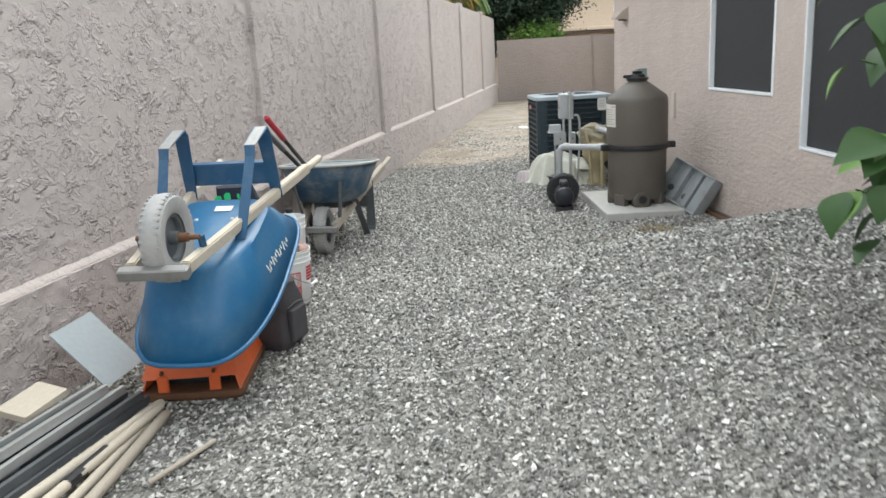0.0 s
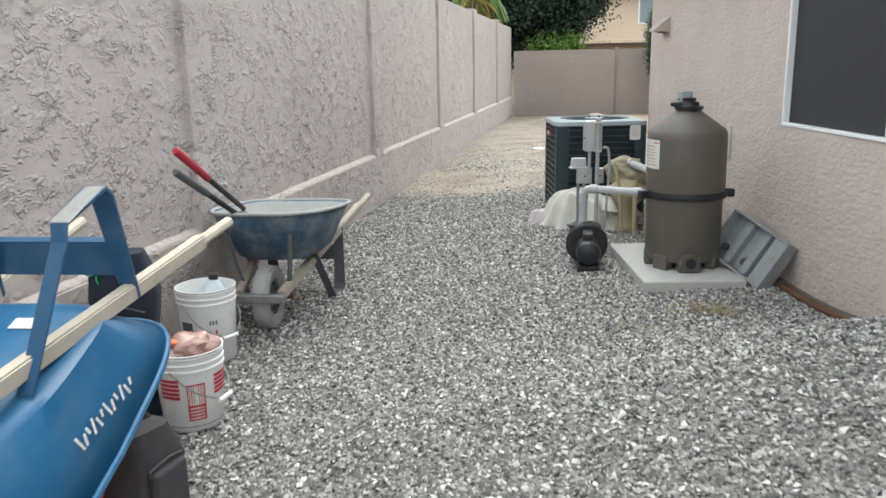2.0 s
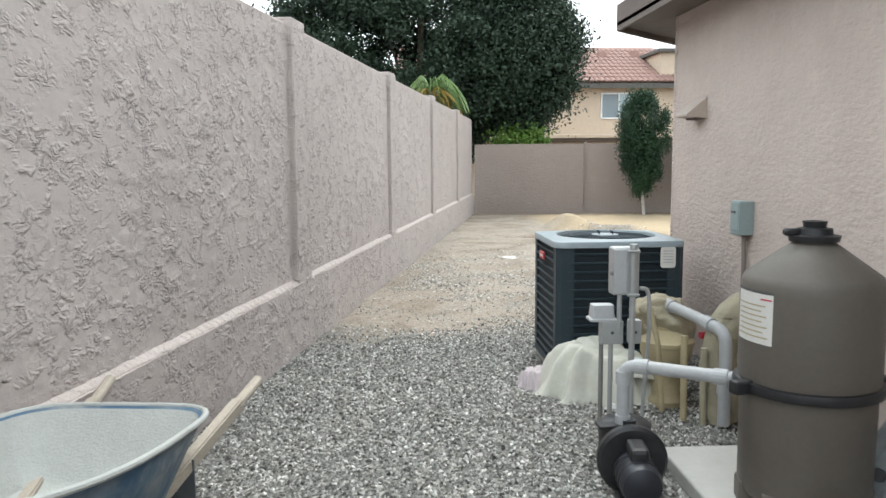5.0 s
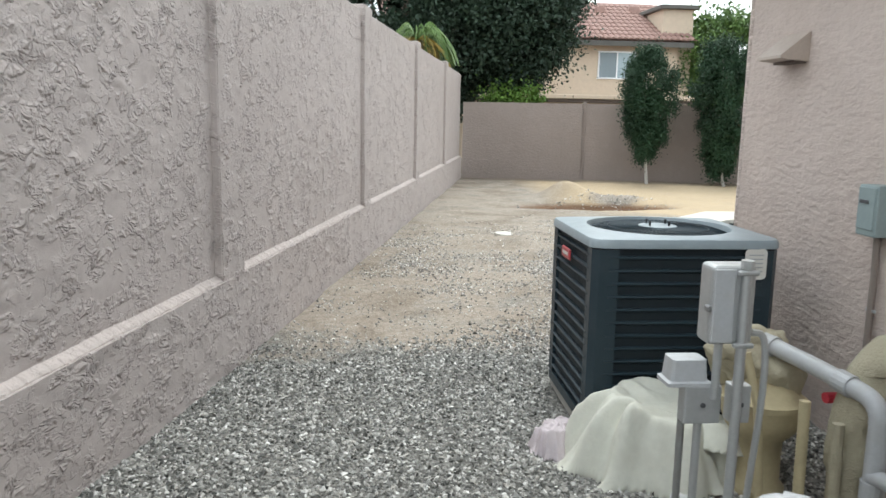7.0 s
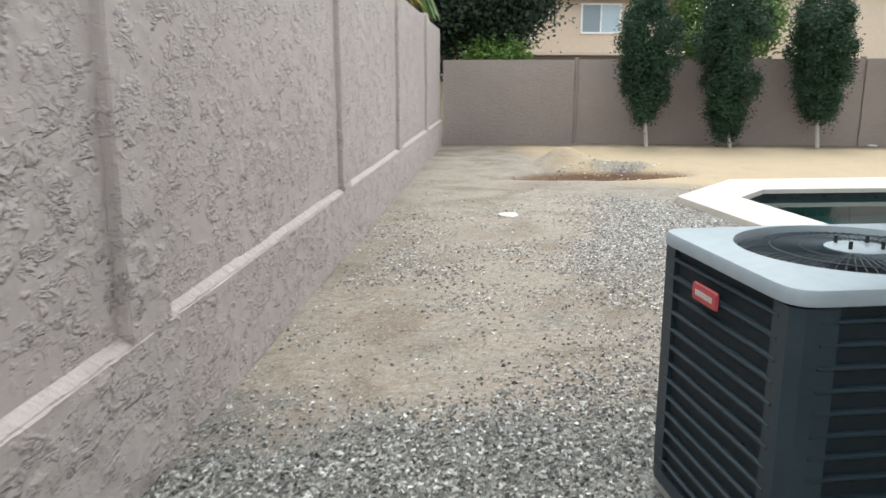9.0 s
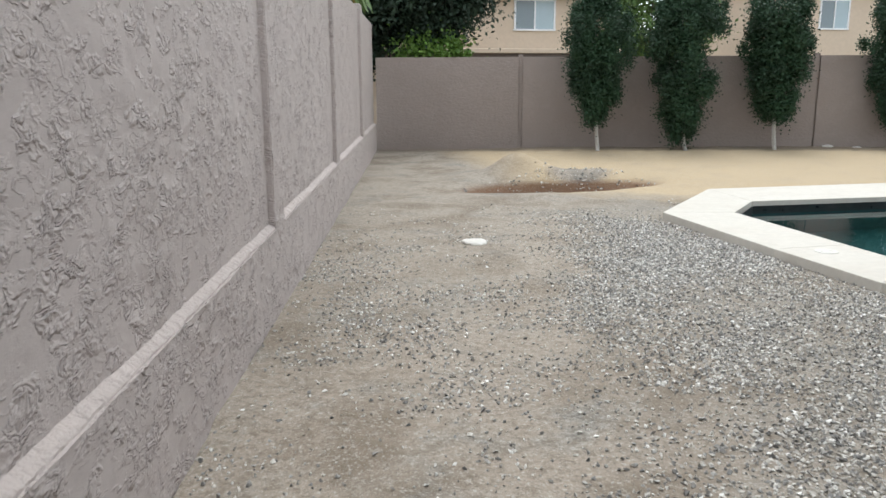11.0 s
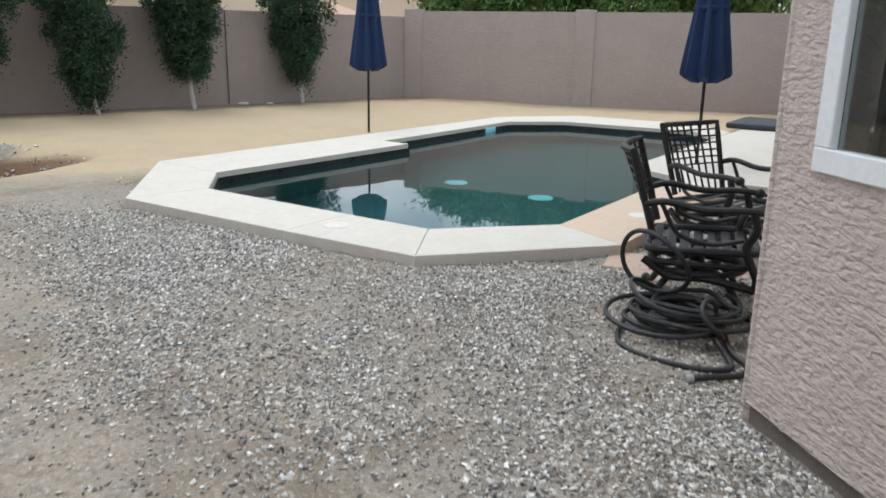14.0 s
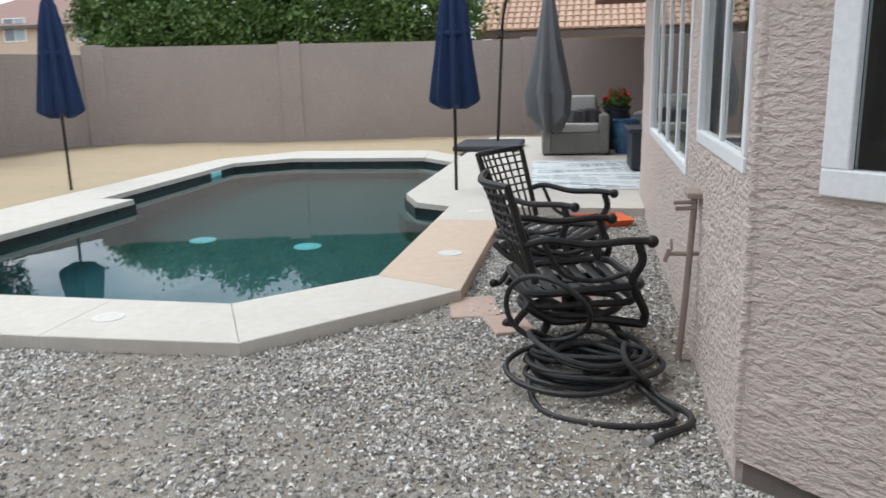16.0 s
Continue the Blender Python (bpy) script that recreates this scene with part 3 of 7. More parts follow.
def build_ground():
    x, y = np.arange(-4.0, 21.01, 0.08), np.arange(-5.0, 28.01, 0.08)
    X, Y = np.meshgrid(x, y, indexing="ij")
    Z = ground_height(X, Y)
    edge = np.minimum.reduce([X + 4, 21 - X, Y + 5, 28 - Y])
    Z = Z * np.clip(edge / 0.5, 0, 1)
    n, m = X.shape
    idx = np.arange(n * m).reshape(n, m)
    q = np.stack([idx[:-1, :-1], idx[1:, :-1], idx[1:, 1:], idx[:-1, 1:]], -1).reshape(-1, 4)
    cx, cy = (X[:-1, :-1] + 0.04).ravel(), (Y[:-1, :-1] + 0.04).ravel()
    mid = [((a[0] + b[0]) / 2, (a[1] + b[1]) / 2) for a, b in zip(OUTER, INNER)] + [(10.0, 13.5), (8.8, 13.4), (5.8, 13.4)]
    q = q[~inside(mid, cx, cy)]
    V = np.stack([X, Y, Z], -1).reshape(-1, 3)
    # the far land, one sheet with the yard
    R = 900.0
    ring = np.array([(-4, -5, 0), (x[-1], -5, 0), (x[-1], y[-1], 0), (-4, y[-1], 0), (-R, -R, 0), (R, -R, 0), (R, R, 0), (-R, R, 0)], float)
    k = len(V)
    far = np.array([(k + 4, k + 5, k + 1, k), (k + 5, k + 6, k + 2, k + 1), (k + 6, k + 7, k + 3, k + 2), (k + 7, k + 4, k, k + 3)])
    me = raw_mesh("ground", np.vstack([V, ring]), np.vstack([q, far]), "ground", True)
    ob = new("ground", me)
    return tagged(ob, "grey crushed-stone gravel giving way to bare soil and yellow sand", "ground", kind="structure")


build_ground()


def rough_panel(name, x0, x1, z0, z1, parent, mat, depth=0.007, step=0.03, seed=1, y=0.0, thick=0.16, stretch=1.6, sharp=0.10):
    """A stuccoed wall panel: trowelled front at y, flat back behind it."""
    nx, nz = max(2, int((x1 - x0) / step)), max(2, int((z1 - z0) / step))
    X, Z = np.meshgrid(np.linspace(x0, x1, nx + 1), np.linspace(z0, z1, nz + 1), indexing="ij")
    wx = X + 0.05 * vnoise(X * 6, Z * 6, seed + 7)
    wz = Z + 0.04 * vnoise(X * 6, Z * 6, seed + 8)
    a = vnoise(wx * 12 / stretch, wz * 12.5, seed)
    b = vnoise(wx * 25 / stretch, wz * 27, seed + 1)
    c = vnoise(wx * 1.5, wz * 1.5, seed + 2)
    d = vnoise(wx * 46 / stretch, wz * 50, seed + 3)
    f = 0.62 * a + 0.42 * b + 0.22 * d
    lip = np.clip((f - 0.10) / sharp, 0, 1) * np.clip(0.55 + 1.3 * c + 0.5 * vnoise(wx * 3.7, wz * 3.7, seed + 4), 0, 1)
    low = np.clip((-f - 0.28) / 0.2, 0, 1)
    D = depth * (0.75 * lip - 0.3 * low + 0.14 * d + 0.12 * b) + 0.003 * c
    P = np.stack([X, np.full_like(X, y) - D, Z], -1)
    n, m = X.shape
    V = list(P.reshape(-1, 3))
    idx = np.arange(n * m).reshape(n, m)
    q = list(np.stack([idx[:-1, :-1], idx[1:, :-1], idx[1:, 1:], idx[:-1, 1:]], -1).reshape(-1, 4))
    rim = np.concatenate([idx[:, 0], idx[-1, 1:], idx[-2::-1, -1], idx[0, -2:0:-1]])
    k = len(V)
    r = len(rim)
    for back in (False, True):
        for i in rim:
            p = V[i].copy()
            if back:
                p[1] = y + thick
            V.append(p)
    for i in range(r):
        q.append(np.array([k + (i + 1) % r, k + i, k + r + i, k + r + (i + 1) % r]))
    ob = new(name, raw_mesh(name, np.array(V), np.array(q), mat, True))
    ob.parent = parent
    return ob


def left_fence():
    f = thing("wall_left", FENCE, "tall pinkish-grey stuccoed block fence with posts and a ledge", "wall", kind="structure")
    posts = [-1.25, 2.72, 6.72, 10.92, 14.93, 18.86, 23.04]
    for i, p in enumerate(posts):
        bm = B()
        box(bm, (p + 0.17, 0.114, 1.36), (0.34, 0.212, 2.72), bevel=0.008, seg=2)
        po = part("post", bm, "fence", f)
        rough_panel("post_face", p + 0.006, p + 0.334, 0.5, 2.70, po, "fence", 0.008, 0.02, 80 + i, 0.004, 0.02)
    runs = list(zip([-4.0] + [p + 0.34 for p in posts], posts + [26.9]))
    for i, (a, b) in enumerate(runs):
        rough_panel("panel", a - 0.03, b + 0.03, 0.60, 2.655, f, "fence", 0.0055, 0.0155 if 2 < a < 19 else 0.03, 20 + i, 0.052, 0.14)
        rough_panel("plinth", a - 0.17, b + 0.17, -0.1, 0.57, f, "fence", 0.006, 0.022, 40, -0.002, 0.2)
        bm = B()
        n = max(4, int((b - a) / 0.06))
        rows = []
        for k in range(n + 1):
            x = a + (b - a) * k / n
            w = 0.006 * noise.noise(Vector((x * 2.3, i, 0))) + 0.004 * noise.noise(Vector((x * 9.0, i, 4)))
            rows.append([(x, 0.004 + w, 0.55), (x, 0.010 + w, 0.578 + w), (x, 0.020 + w, 0.588 + w), (x, 0.075, 0.616 + w), (x, 0.075, 0.55)])
        loft(bm, rows)
        part("ledge", bm, "ledge", f)
        bm = B()
        box(bm, ((a + b) / 2, 0.145, 2.665), (b - a, 0.15, 0.03), bevel=0.008)
        part("cap", bm, "fence", f)
    return f


def plain_fence(name, m, length, h, posts, label, seed, mat, post_w=0.42, proud=0.03):
    f = thing(name, m, label, "wall", kind="structure")
    edges = [0.0] + [v for p in posts for v in (p, p + post_w)] + [length]
    for i in range(0, len(edges), 2):
        rough_panel("panel", edges[i], edges[i + 1], -0.1, h, f, mat, 0.006, 0.06, seed + i, 0.0, 0.18)
    for p in posts:
        bm = B()
        box(bm, (p + post_w / 2, 0.09 - proud / 2, h / 2), (post_w, 0.2 + proud, h + 0.1), bevel=0.012, seg=2)
        part("post", bm, mat, f)
    return f


left_fence()
plain_fence("wall_back", BACK, 14.3, 1.98, [3.1, 9.4], "brown-grey stuccoed block fence behind the trees", 60, "fence_back_shaded", 0.09, -0.05)
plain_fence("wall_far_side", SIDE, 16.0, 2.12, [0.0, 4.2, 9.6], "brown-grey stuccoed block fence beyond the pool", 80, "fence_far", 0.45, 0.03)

# ---- house ----


def wall_with_holes(name, m, length, height, holes, seed, z0=0.0, depth=0.007, mat="house"):
    """A house wall along x, its outer face at y = 0, with openings (x0, x1, z0, z1) right through it."""
    f = thing(name, m, "tan trowelled-stucco house wall", "wall", kind="structure")
    x = 0.0
    for a, b, c, d in sorted(holes):
        rough_panel("wall_panel", x, a, z0, height, f, mat, depth, 0.022, seed, 0, 0.2, 3.0)
        rough_panel("wall_panel", a, b, z0, c, f, mat, depth, 0.022, seed, 0, 0.2, 3.0)
        if d < height:
            rough_panel("wall_panel", a, b, d, height, f, mat, depth, 0.022, seed, 0, 0.2, 3.0)
        x = b
    rough_panel("wall_panel", x, length, z0, height, f, mat, depth, 0.022, seed, 0, 0.2, 3.0)
    return f


def window(name, m, w, h, label, panes=1, screen=False, fw=0.06, fd=0.06):
    """A framed window, its lower corner at the pose, x along the wall, y into the house."""
    f = thing(name, m, label, "window", kind="structure")
    t = thing("window_frame", Matrix(), "", "")
    t.parent = f
    for c, s in (((w / 2, 0, fw / 2), (w, fd, fw)), ((w / 2, 0, h - fw / 2), (w, fd, fw)), ((fw / 2, 0, h / 2), (fw, fd, h - 2 * fw)), ((w - fw / 2, 0, h / 2), (fw, fd, h - 2 * fw))):
        bm = B()
        box(bm, c, s, bevel=0.006, seg=2)
        part("frame_bar", bm, "white_frame", t)
    pw = (w - 2 * fw) / panes
    for i in range(panes):
        if i:
            bm = B()
            box(bm, (fw + i * pw, 0.0, h / 2), (0.035, fd * 0.5, h - 2 * fw), bevel=0.005)
            part("mullion", bm, "white_frame", t)
        bm = B()
        box(bm, (fw + (i + 0.5) * pw, 0.02 if screen else 0.002, h / 2), (pw - 0.004, 0.008, h - 2 * fw))
        g = part("pane", bm, "screen" if screen else "glass", f, "dark woven sun screen" if screen else "dark clear glass")
        if not screen:
            g.visible_shadow = False
    return f


SIDE_WALL = pose(SIDE_X, CH0[1], 0, 0, 0, -90)      # x runs towards -y
CH_LEN = math.hypot(CH1[0] - CH0[0], CH1[1] - CH0[1])
CH_ANG = math.degrees(math.atan2(CH1[1] - CH0[1], CH1[0] - CH0[0])) + 180
CHAMFER = pose(CH1[0], CH1[1], 0, 0, 0, CH_ANG)   # x runs from the far edge to the near one
REAR = pose(9.6, BACK_Y, 0, 0, 0, 180)            # x runs towards -x
WALL_H = 2.78


def house():
    w1 = (CH0[1] - 7.31, CH0[1] - 5.97, 1.12, 2.45)
    w2 = (CH0[1] - 5.50, CH0[1] - 3.86, 0.77, 2.3)
    wall_with_holes("wall_house_side", SIDE_WALL, 14.8, WALL_H, [w1, w2], 100, -0.1, 0.004, "house_side")
    for k, w in enumerate((w1, w2)):
        window(f"window_{k + 1}", SIDE_WALL @ pose(w[0], 0.02, w[2]), w[1] - w[0], w[3] - w[2], "white-framed house window behind a dark sun screen", screen=True, fw=0.024)
    c = (0.235, CH_LEN - 0.045, 1.07, 2.34)
    wc_ = wall_with_holes("wall_house_corner", CHAMFER, CH_LEN, WALL_H, [c], 120, 0.085)
    for x in (0.0, CH_LEN):
        bm = B()
        cyl(bm, (x, 0.014, 0.085), (x, 0.014, WALL_H), 0.021, seg=16)
        part("corner_bead", bm, "house", wc_, smooth=True)
    bm = B()
    box(bm, (CH_LEN / 2, 0.12, 0.0), (CH_LEN - 0.03, 0.2, 0.168))
    part("foundation", bm, "concrete_dark", wc_, "dark concrete footing")
    window("window_3", CHAMFER @ pose(c[0], 0.012, c[2]), c[1] - c[0], c[3] - c[2], "white vinyl window in the cut corner of the house", fw=0.085)
    r1, r2 = (9.6 - 5.0, 9.6 - 3.70, 1.09, 2.3), (9.6 - 8.3, 9.6 - 5.38, 0.86, 2.3)
    wall_with_holes("wall_house_rear", REAR, 9.6 - CH1[0], WALL_H, [r1, r2], 140, -0.1)
    window("window_4", REAR @ pose(r1[0], 0.02, r1[2]), r1[1] - r1[0], r1[3] - r1[2], "white two-pane window beside the patio", 2, fw=0.06)
    window("window_5", REAR @ pose(r2[0], 0.02, r2[2]), r2[1] - r2[0], r2[3] - r2[2], "white four-pane window beside the patio", 4, fw=0.06)
    bm = B()
    loft(bm, [[(0.30 + 0.012 * k + 0.0, 0.30 + 0.03 * math.sin(k * 1.9), z) for k in range(18)] for z in (0.9, 2.35)], False, False, False)
    cu = solid("curtain", bm, "curtain", CHAMFER @ pose(0.02, 0.0, 0), "dark green curtain hanging inside the corner window", "curtain")
    cu.modifiers.new("cloth", "SOLIDIFY").thickness = 0.004
    # Added sheet, not a known curtain: it darkens the room behind window_4.
    bm = B()
    loft(bm, [[(3.68 + 0.03 * k, 11.40 + 0.025 * math.sin(k * 1.7), z) for k in range(48)] for z in (0.7, 2.5)], False, False, False)
    cu = solid("curtain", bm, "blocking_sheet", Matrix(), "added dark grey sheet blocking daylight behind the rear window", "curtain")
    cu.modifiers.new("cloth", "SOLIDIFY").thickness = 0.004
    # closing walls, floor and ceiling of the house
    for name, a, b in (("wall_house_end", (9.6, 11.5), (9.6, 4.0)), ("wall_house_far", (9.6, 4.0), (20.0, 4.0)), ("wall_house_front", (20.0, -4.0), (2.8, -4.0))):
        d = math.hypot(b[0] - a[0], b[1] - a[1])
        bm = B()
        box(bm, (d / 2, 0.1, WALL_H / 2), (d, 0.2, WALL_H))
        solid(name, bm, "house", pose(*a, 0, 0, 0, math.degrees(math.atan2(b[1] - a[1], b[0] - a[0]))), "tan stucco house wall", "wall", kind="structure")
    # Unseen partition, added to block daylight behind the corner window.
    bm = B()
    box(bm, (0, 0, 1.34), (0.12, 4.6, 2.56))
    solid("wall_inner_blocker", bm, "interior", pose(5.18, 9.2, 0), "added unseen partition that blocks daylight inside the house", "wall", kind="structure")
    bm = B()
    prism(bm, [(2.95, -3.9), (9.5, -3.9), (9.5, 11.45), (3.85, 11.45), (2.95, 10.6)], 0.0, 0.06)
    solid("floor", bm, "interior", Matrix(), "indoor floor in paint darkened for room shade", "floor", kind="structure")
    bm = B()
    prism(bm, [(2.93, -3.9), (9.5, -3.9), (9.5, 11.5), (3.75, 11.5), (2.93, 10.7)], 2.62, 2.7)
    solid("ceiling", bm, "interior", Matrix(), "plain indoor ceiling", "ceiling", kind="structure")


house()

# ---- pool ----
TOP = 0.09


def pool():
    p = thing("swimming_pool", pose(9, 16, 0), "angular swimming pool with dark teal water and pale concrete edge", "pool")
    off = Matrix.Translation((-9, -16, 0))
    # slabs of the coping
    rim = list(zip(OUTER, INNER))
    quads = [(rim[i], rim[i + 1]) for i in range(len(rim) - 1)]
    pieces = [([a[0], b[0], b[1], a[1]], "coping") for a, b in quads]
    pieces += [([(4.48, 14.07), (5.16, 14.44), (5.92, 13.71), (5.62, 13.07)], "coping"),
               ([(5.62, 13.07), (5.92, 13.71), (8.0, 13.71), (8.0, 13.09)], "coping_peach"),
               ([(8.0, 13.09), (8.0, 13.71), (8.75, 13.71), (8.75, 13.10)], "coping")]
    for poly, mat in pieces:
        c = Vector((sum(q[0] for q in poly) / 4, sum(q[1] for q in poly) / 4))
        sh = [tuple(c + (Vector(q) - c) * (1 - 0.0015 / max(0.2, (Vector(q) - c).length))) for q in poly]
        bm = B()
        prism(bm, sh, -0.06, TOP)
        bmesh.ops.recalc_face_normals(bm, faces=bm.faces[:])
        es = [e for e in bm.edges if all(v.co.z > TOP - 0.01 for v in e.verts)]
        bmesh.ops.bevel(bm, geom=es, offset=0.005, segments=1, affect="EDGES")
        part("coping_slab", bm, mat, p, "peach-tinted concrete" if mat == "coping_peach" else "", at=off)
    # basin
    bm = B()
    n = len(POOL)
    cx0, cy0 = 9.3, 16.0
    tuck = [(x + (0.012 if x < cx0 else -0.012), y + (0.012 if y < cy0 else -0.012)) for x, y in POOL]
    prism_rings = [[(x, y, z) for x, y in tuck] for z in (0.03, -0.2)]
    loft(bm, prism_rings, False, False)
    part("waterline_tile", bm, "waterline", p, "tile band at the waterline, darkened for its shaded edge", at=off)
    bm = B()
    cx, cy = sum(q[0] for q in POOL) / n, sum(q[1] for q in POOL) / n
    shr = [(x + (cx - x) * 0.05, y + (cy - y) * 0.07) for x, y in POOL]
    loft(bm, [[(x, y, -0.18) for x, y in POOL], [(x, y, -0.42) for x, y in POOL], [(x, y, -0.43) for x, y in shr], [(x, y, -1.35) for x, y in shr]], False, True)
    part("basin", bm, "plaster", p, "grey-green plastered basin", at=off)
    bm = B()
    bm.faces.new([bm.verts.new((x, y, -0.035)) for x, y in POOL])
    bm.normal_update()
    if bm.faces[:][0].normal.z < 0:
        bmesh.ops.reverse_faces(bm, faces=bm.faces[:])
    w = part("water", bm, "water", p, "still clear water", at=off)
    w.visible_shadow = False
    return p


pool()


def patio():
    poly = [(9.6, 14.37), (12.75, 14.37), (17.3, 14.37), (17.3, 6.0), (9.62, 6.0), (9.62, 11.73), (8.75, 11.73), (8.757, 13.70), (8.99, 14.11)]
    bm = B()
    prism(bm, poly, -0.06, TOP - 0.004)
    bmesh.ops.recalc_face_normals(bm, faces=bm.faces[:])
    solid("pavement", bm, "coping", Matrix(), "pale concrete patio slab", "patio", kind="structure")


patio()
# ---- things by the fence ----


def ring_rect(cx, cy, hx, hy, r, z, n=5):
    """A rounded rectangle as a closed ring of points."""
    out = []
    for sx, sy, a0 in ((1, 1, 0), (-1, 1, 90), (-1, -1, 180), (1, -1, 270)):
        for k in range(n + 1):
            a = radians(a0 + 90 * k / n)
            out.append((cx + sx * (hx - r) + r * math.cos(a), cy + sy * (hy - r) + r * math.sin(a), z))
    return out


def tub_ring(z, x0, x1, w, nose, n=44):
    """The outline of a barrow's tray: round at the nose, squarer behind."""
    out = []
    c, h = (x0 + x1) / 2, (x1 - x0) / 2
    for k in range(n):
        a = math.tau * k / n
        ca, sa = math.cos(a), math.sin(a)
        e = 0.75 if ca > 0 else 0.4
        out.append((c + h * math.copysign(abs(ca) ** e, ca), w * math.copysign(abs(sa) ** (0.52 if ca > 0 else 0.42), sa) * (1 - 0.12 * max(0, ca) * nose), z))
    tilt = 0.09 * (z - 0.395) / 0.28
    out = [(x, y, q + tilt * (x + 0.36)) for x, y, q in out]
    return out


def wheelbarrow(m, label, tray_mat, inner_mat, frame_mat, wood_mat, print_bars, foot=0.0):
    w = thing("wheelbarrow", m, label, "wheelbarrow", "wheelbarrows")
    # tray, a pressed steel shell with a rolled rim
    levels = [(0.395, -0.69, -0.09, 0.22, 0.5), (0.412, -0.725, -0.055, 0.248, 0.7), (0.55, -0.82, 0.07, 0.295, 1.0), (0.675, -0.92, 0.20, 0.335, 1.0)]
    bm = B()
    loft(bm, [tub_ring(*v) for v in levels], True, False)
    t = part("tray", bm, tray_mat, w, smooth=True)
    sh = t.modifiers.new("shell", "SOLIDIFY")
    sh.thickness, sh.offset = 0.006, -1
    bm = B()
    loft(bm, [[(x * 0.985 - 0.003, y * 0.98, z + 0.009) for x, y, z in tub_ring(*v)] for v in levels[:3] + [(0.66, -0.905, 0.185, 0.328, 1.0)]], True, False)
    part("tray_lining", bm, inner_mat, t, smooth=True)
    bm = B()
    ring = tub_ring(0.677, -0.925, 0.205, 0.34, 1.0, 40)
    tube(bm, ring + ring[:1], 0.011, 8)
    part("rim", bm, inner_mat, t, smooth=True)
    # handles and the bar across their ends
    for s in (1, -1):
        bm = B()
        p, q = Vector((0.17, 0.115 * s, 0.24)), Vector((-1.5, 0.31 * s, 0.565))
        d = q - p
        mm = Matrix.Translation((p + q) / 2) @ d.to_track_quat("X", "Z").to_matrix().to_4x4()
        bmesh.ops.create_cube(bm, size=1, matrix=mm @ Matrix.Diagonal((d.length * 0.86, 0.045, 0.055, 1)) @ Matrix.Translation((-0.07, 0, 0)))
        bmesh.ops.bevel(bm, geom=bm.edges[:], offset=0.006, segments=2, affect="EDGES")
        u = d.normalized()
        tube(bm, [q - u * 0.25, q - u * 0.2, q - u * 0.02, q, q + u * 0.008], 0.022, 10, 1.0, lambda f: 1.15 if f < 0.1 else (0.6 if f > 0.95 else 1.0))
        part("handle", bm, wood_mat, w, "bare pale wooden handle", smooth=False)
    bm = B()
    box(bm, (0.20, 0, 0.235), (0.05, 0.30, 0.05), bevel=0.006)
    part("nose_bar", bm, "steel", w, "worn steel nose guard")
    # wheel
    wh = thing("wheel", pose(0, 0, 0.19, 90, 0, 0), "", "")
    wh.parent = w
    bm = B()
    prof = [(0.105, -0.035), (0.14, -0.047), (0.172, -0.046), (0.187, -0.03), (0.192, 0.0), (0.187, 0.03), (0.172, 0.046), (0.14, 0.047), (0.105, 0.035)]
    lathe(bm, prof, 40)
    ty = part("tyre", bm, "tyre", wh, "grey dusty rubber tyre", smooth=True)
    bm = B()
    for k in range(40):
        a = math.tau * k / 40
        for sg in (-1, 1):
            box(bm, (0.1815 * math.cos(a), 0.1815 * math.sin(a), sg * 0.026), (0.014, 0.011, 0.03), (0, 0, math.degrees(a)))
    part("tread", bm, "tyre", wh)["kind"] = "stuff"
    bm = B()
    lathe(bm, [(0.105, -0.03), (0.09, -0.025), (0.085, -0.008), (0.03, -0.012), (0.028, -0.05), (0.0, -0.05)], 28)
    lathe(bm, [(0.0, 0.05), (0.028, 0.05), (0.03, 0.012), (0.085, 0.008), (0.09, 0.025), (0.105, 0.03)], 28)
    part("hub", bm, "darkmetal", wh, smooth=True)
    bm = B()
    cyl(bm, (0, 0, -0.14), (0, 0, 0.14), 0.011)
    cyl(bm, (0, 0, 0.05), (0, 0, 0.09), 0.02)
    cyl(bm, (0, 0, -0.09), (0, 0, -0.05), 0.02)
    part("axle", bm, "rust", wh)
    # legs: a bent flat strap each side, and the brace between them
    for s in (1, -1):
        bm = B()
        y0 = 0.215 * s
        pts = [(-0.29, y0 * 0.9, 0.385), (-0.33, y0 * 0.92, 0.35), (-0.60, y0, foot + 0.05), (-0.63, y0, foot + 0.005), (-0.84, y0, foot + 0.005), (-0.865, y0, foot + 0.04), (-0.83, y0 * 1.08, 0.45)]
        strap = []
        for j, (x, y, z) in enumerate(pts):
            h = 0.034 if j in (4, 5) else 0.025
            strap.append([(x, y - h, z), (x, y + h, z), (x + 0.005, y + h, z + 0.004), (x + 0.005, y - h, z + 0.004)])
        loft(bm, strap)
        lg = part("leg", bm, frame_mat, w)
        so = lg.modifiers.new("gauge", "SOLIDIFY")
        so.thickness = 0.004
        bm = B()
        box(bm, (-0.735, y0, foot + 0.004), (0.215, 0.058, 0.006), bevel=0.002)
        part("foot_plate", bm, "steel", lg)
        if not print_bars:
            bm = B()
            tube(bm, [(0.02, 0.13 * s, 0.28), (0.06, 0.15 * s, 0.40), (0.10, 0.17 * s, 0.59)], 0.014, 6, 0.4)
            part("tray_brace", bm, frame_mat, w)
        bm = B()
        cyl(bm, (-0.02, 0.135 * s, 0.19), (-0.02, 0.135 * s, 0.27), 0.017, seg=8)
        part("axle_bracket", bm, frame_mat, w)
    bm = B()
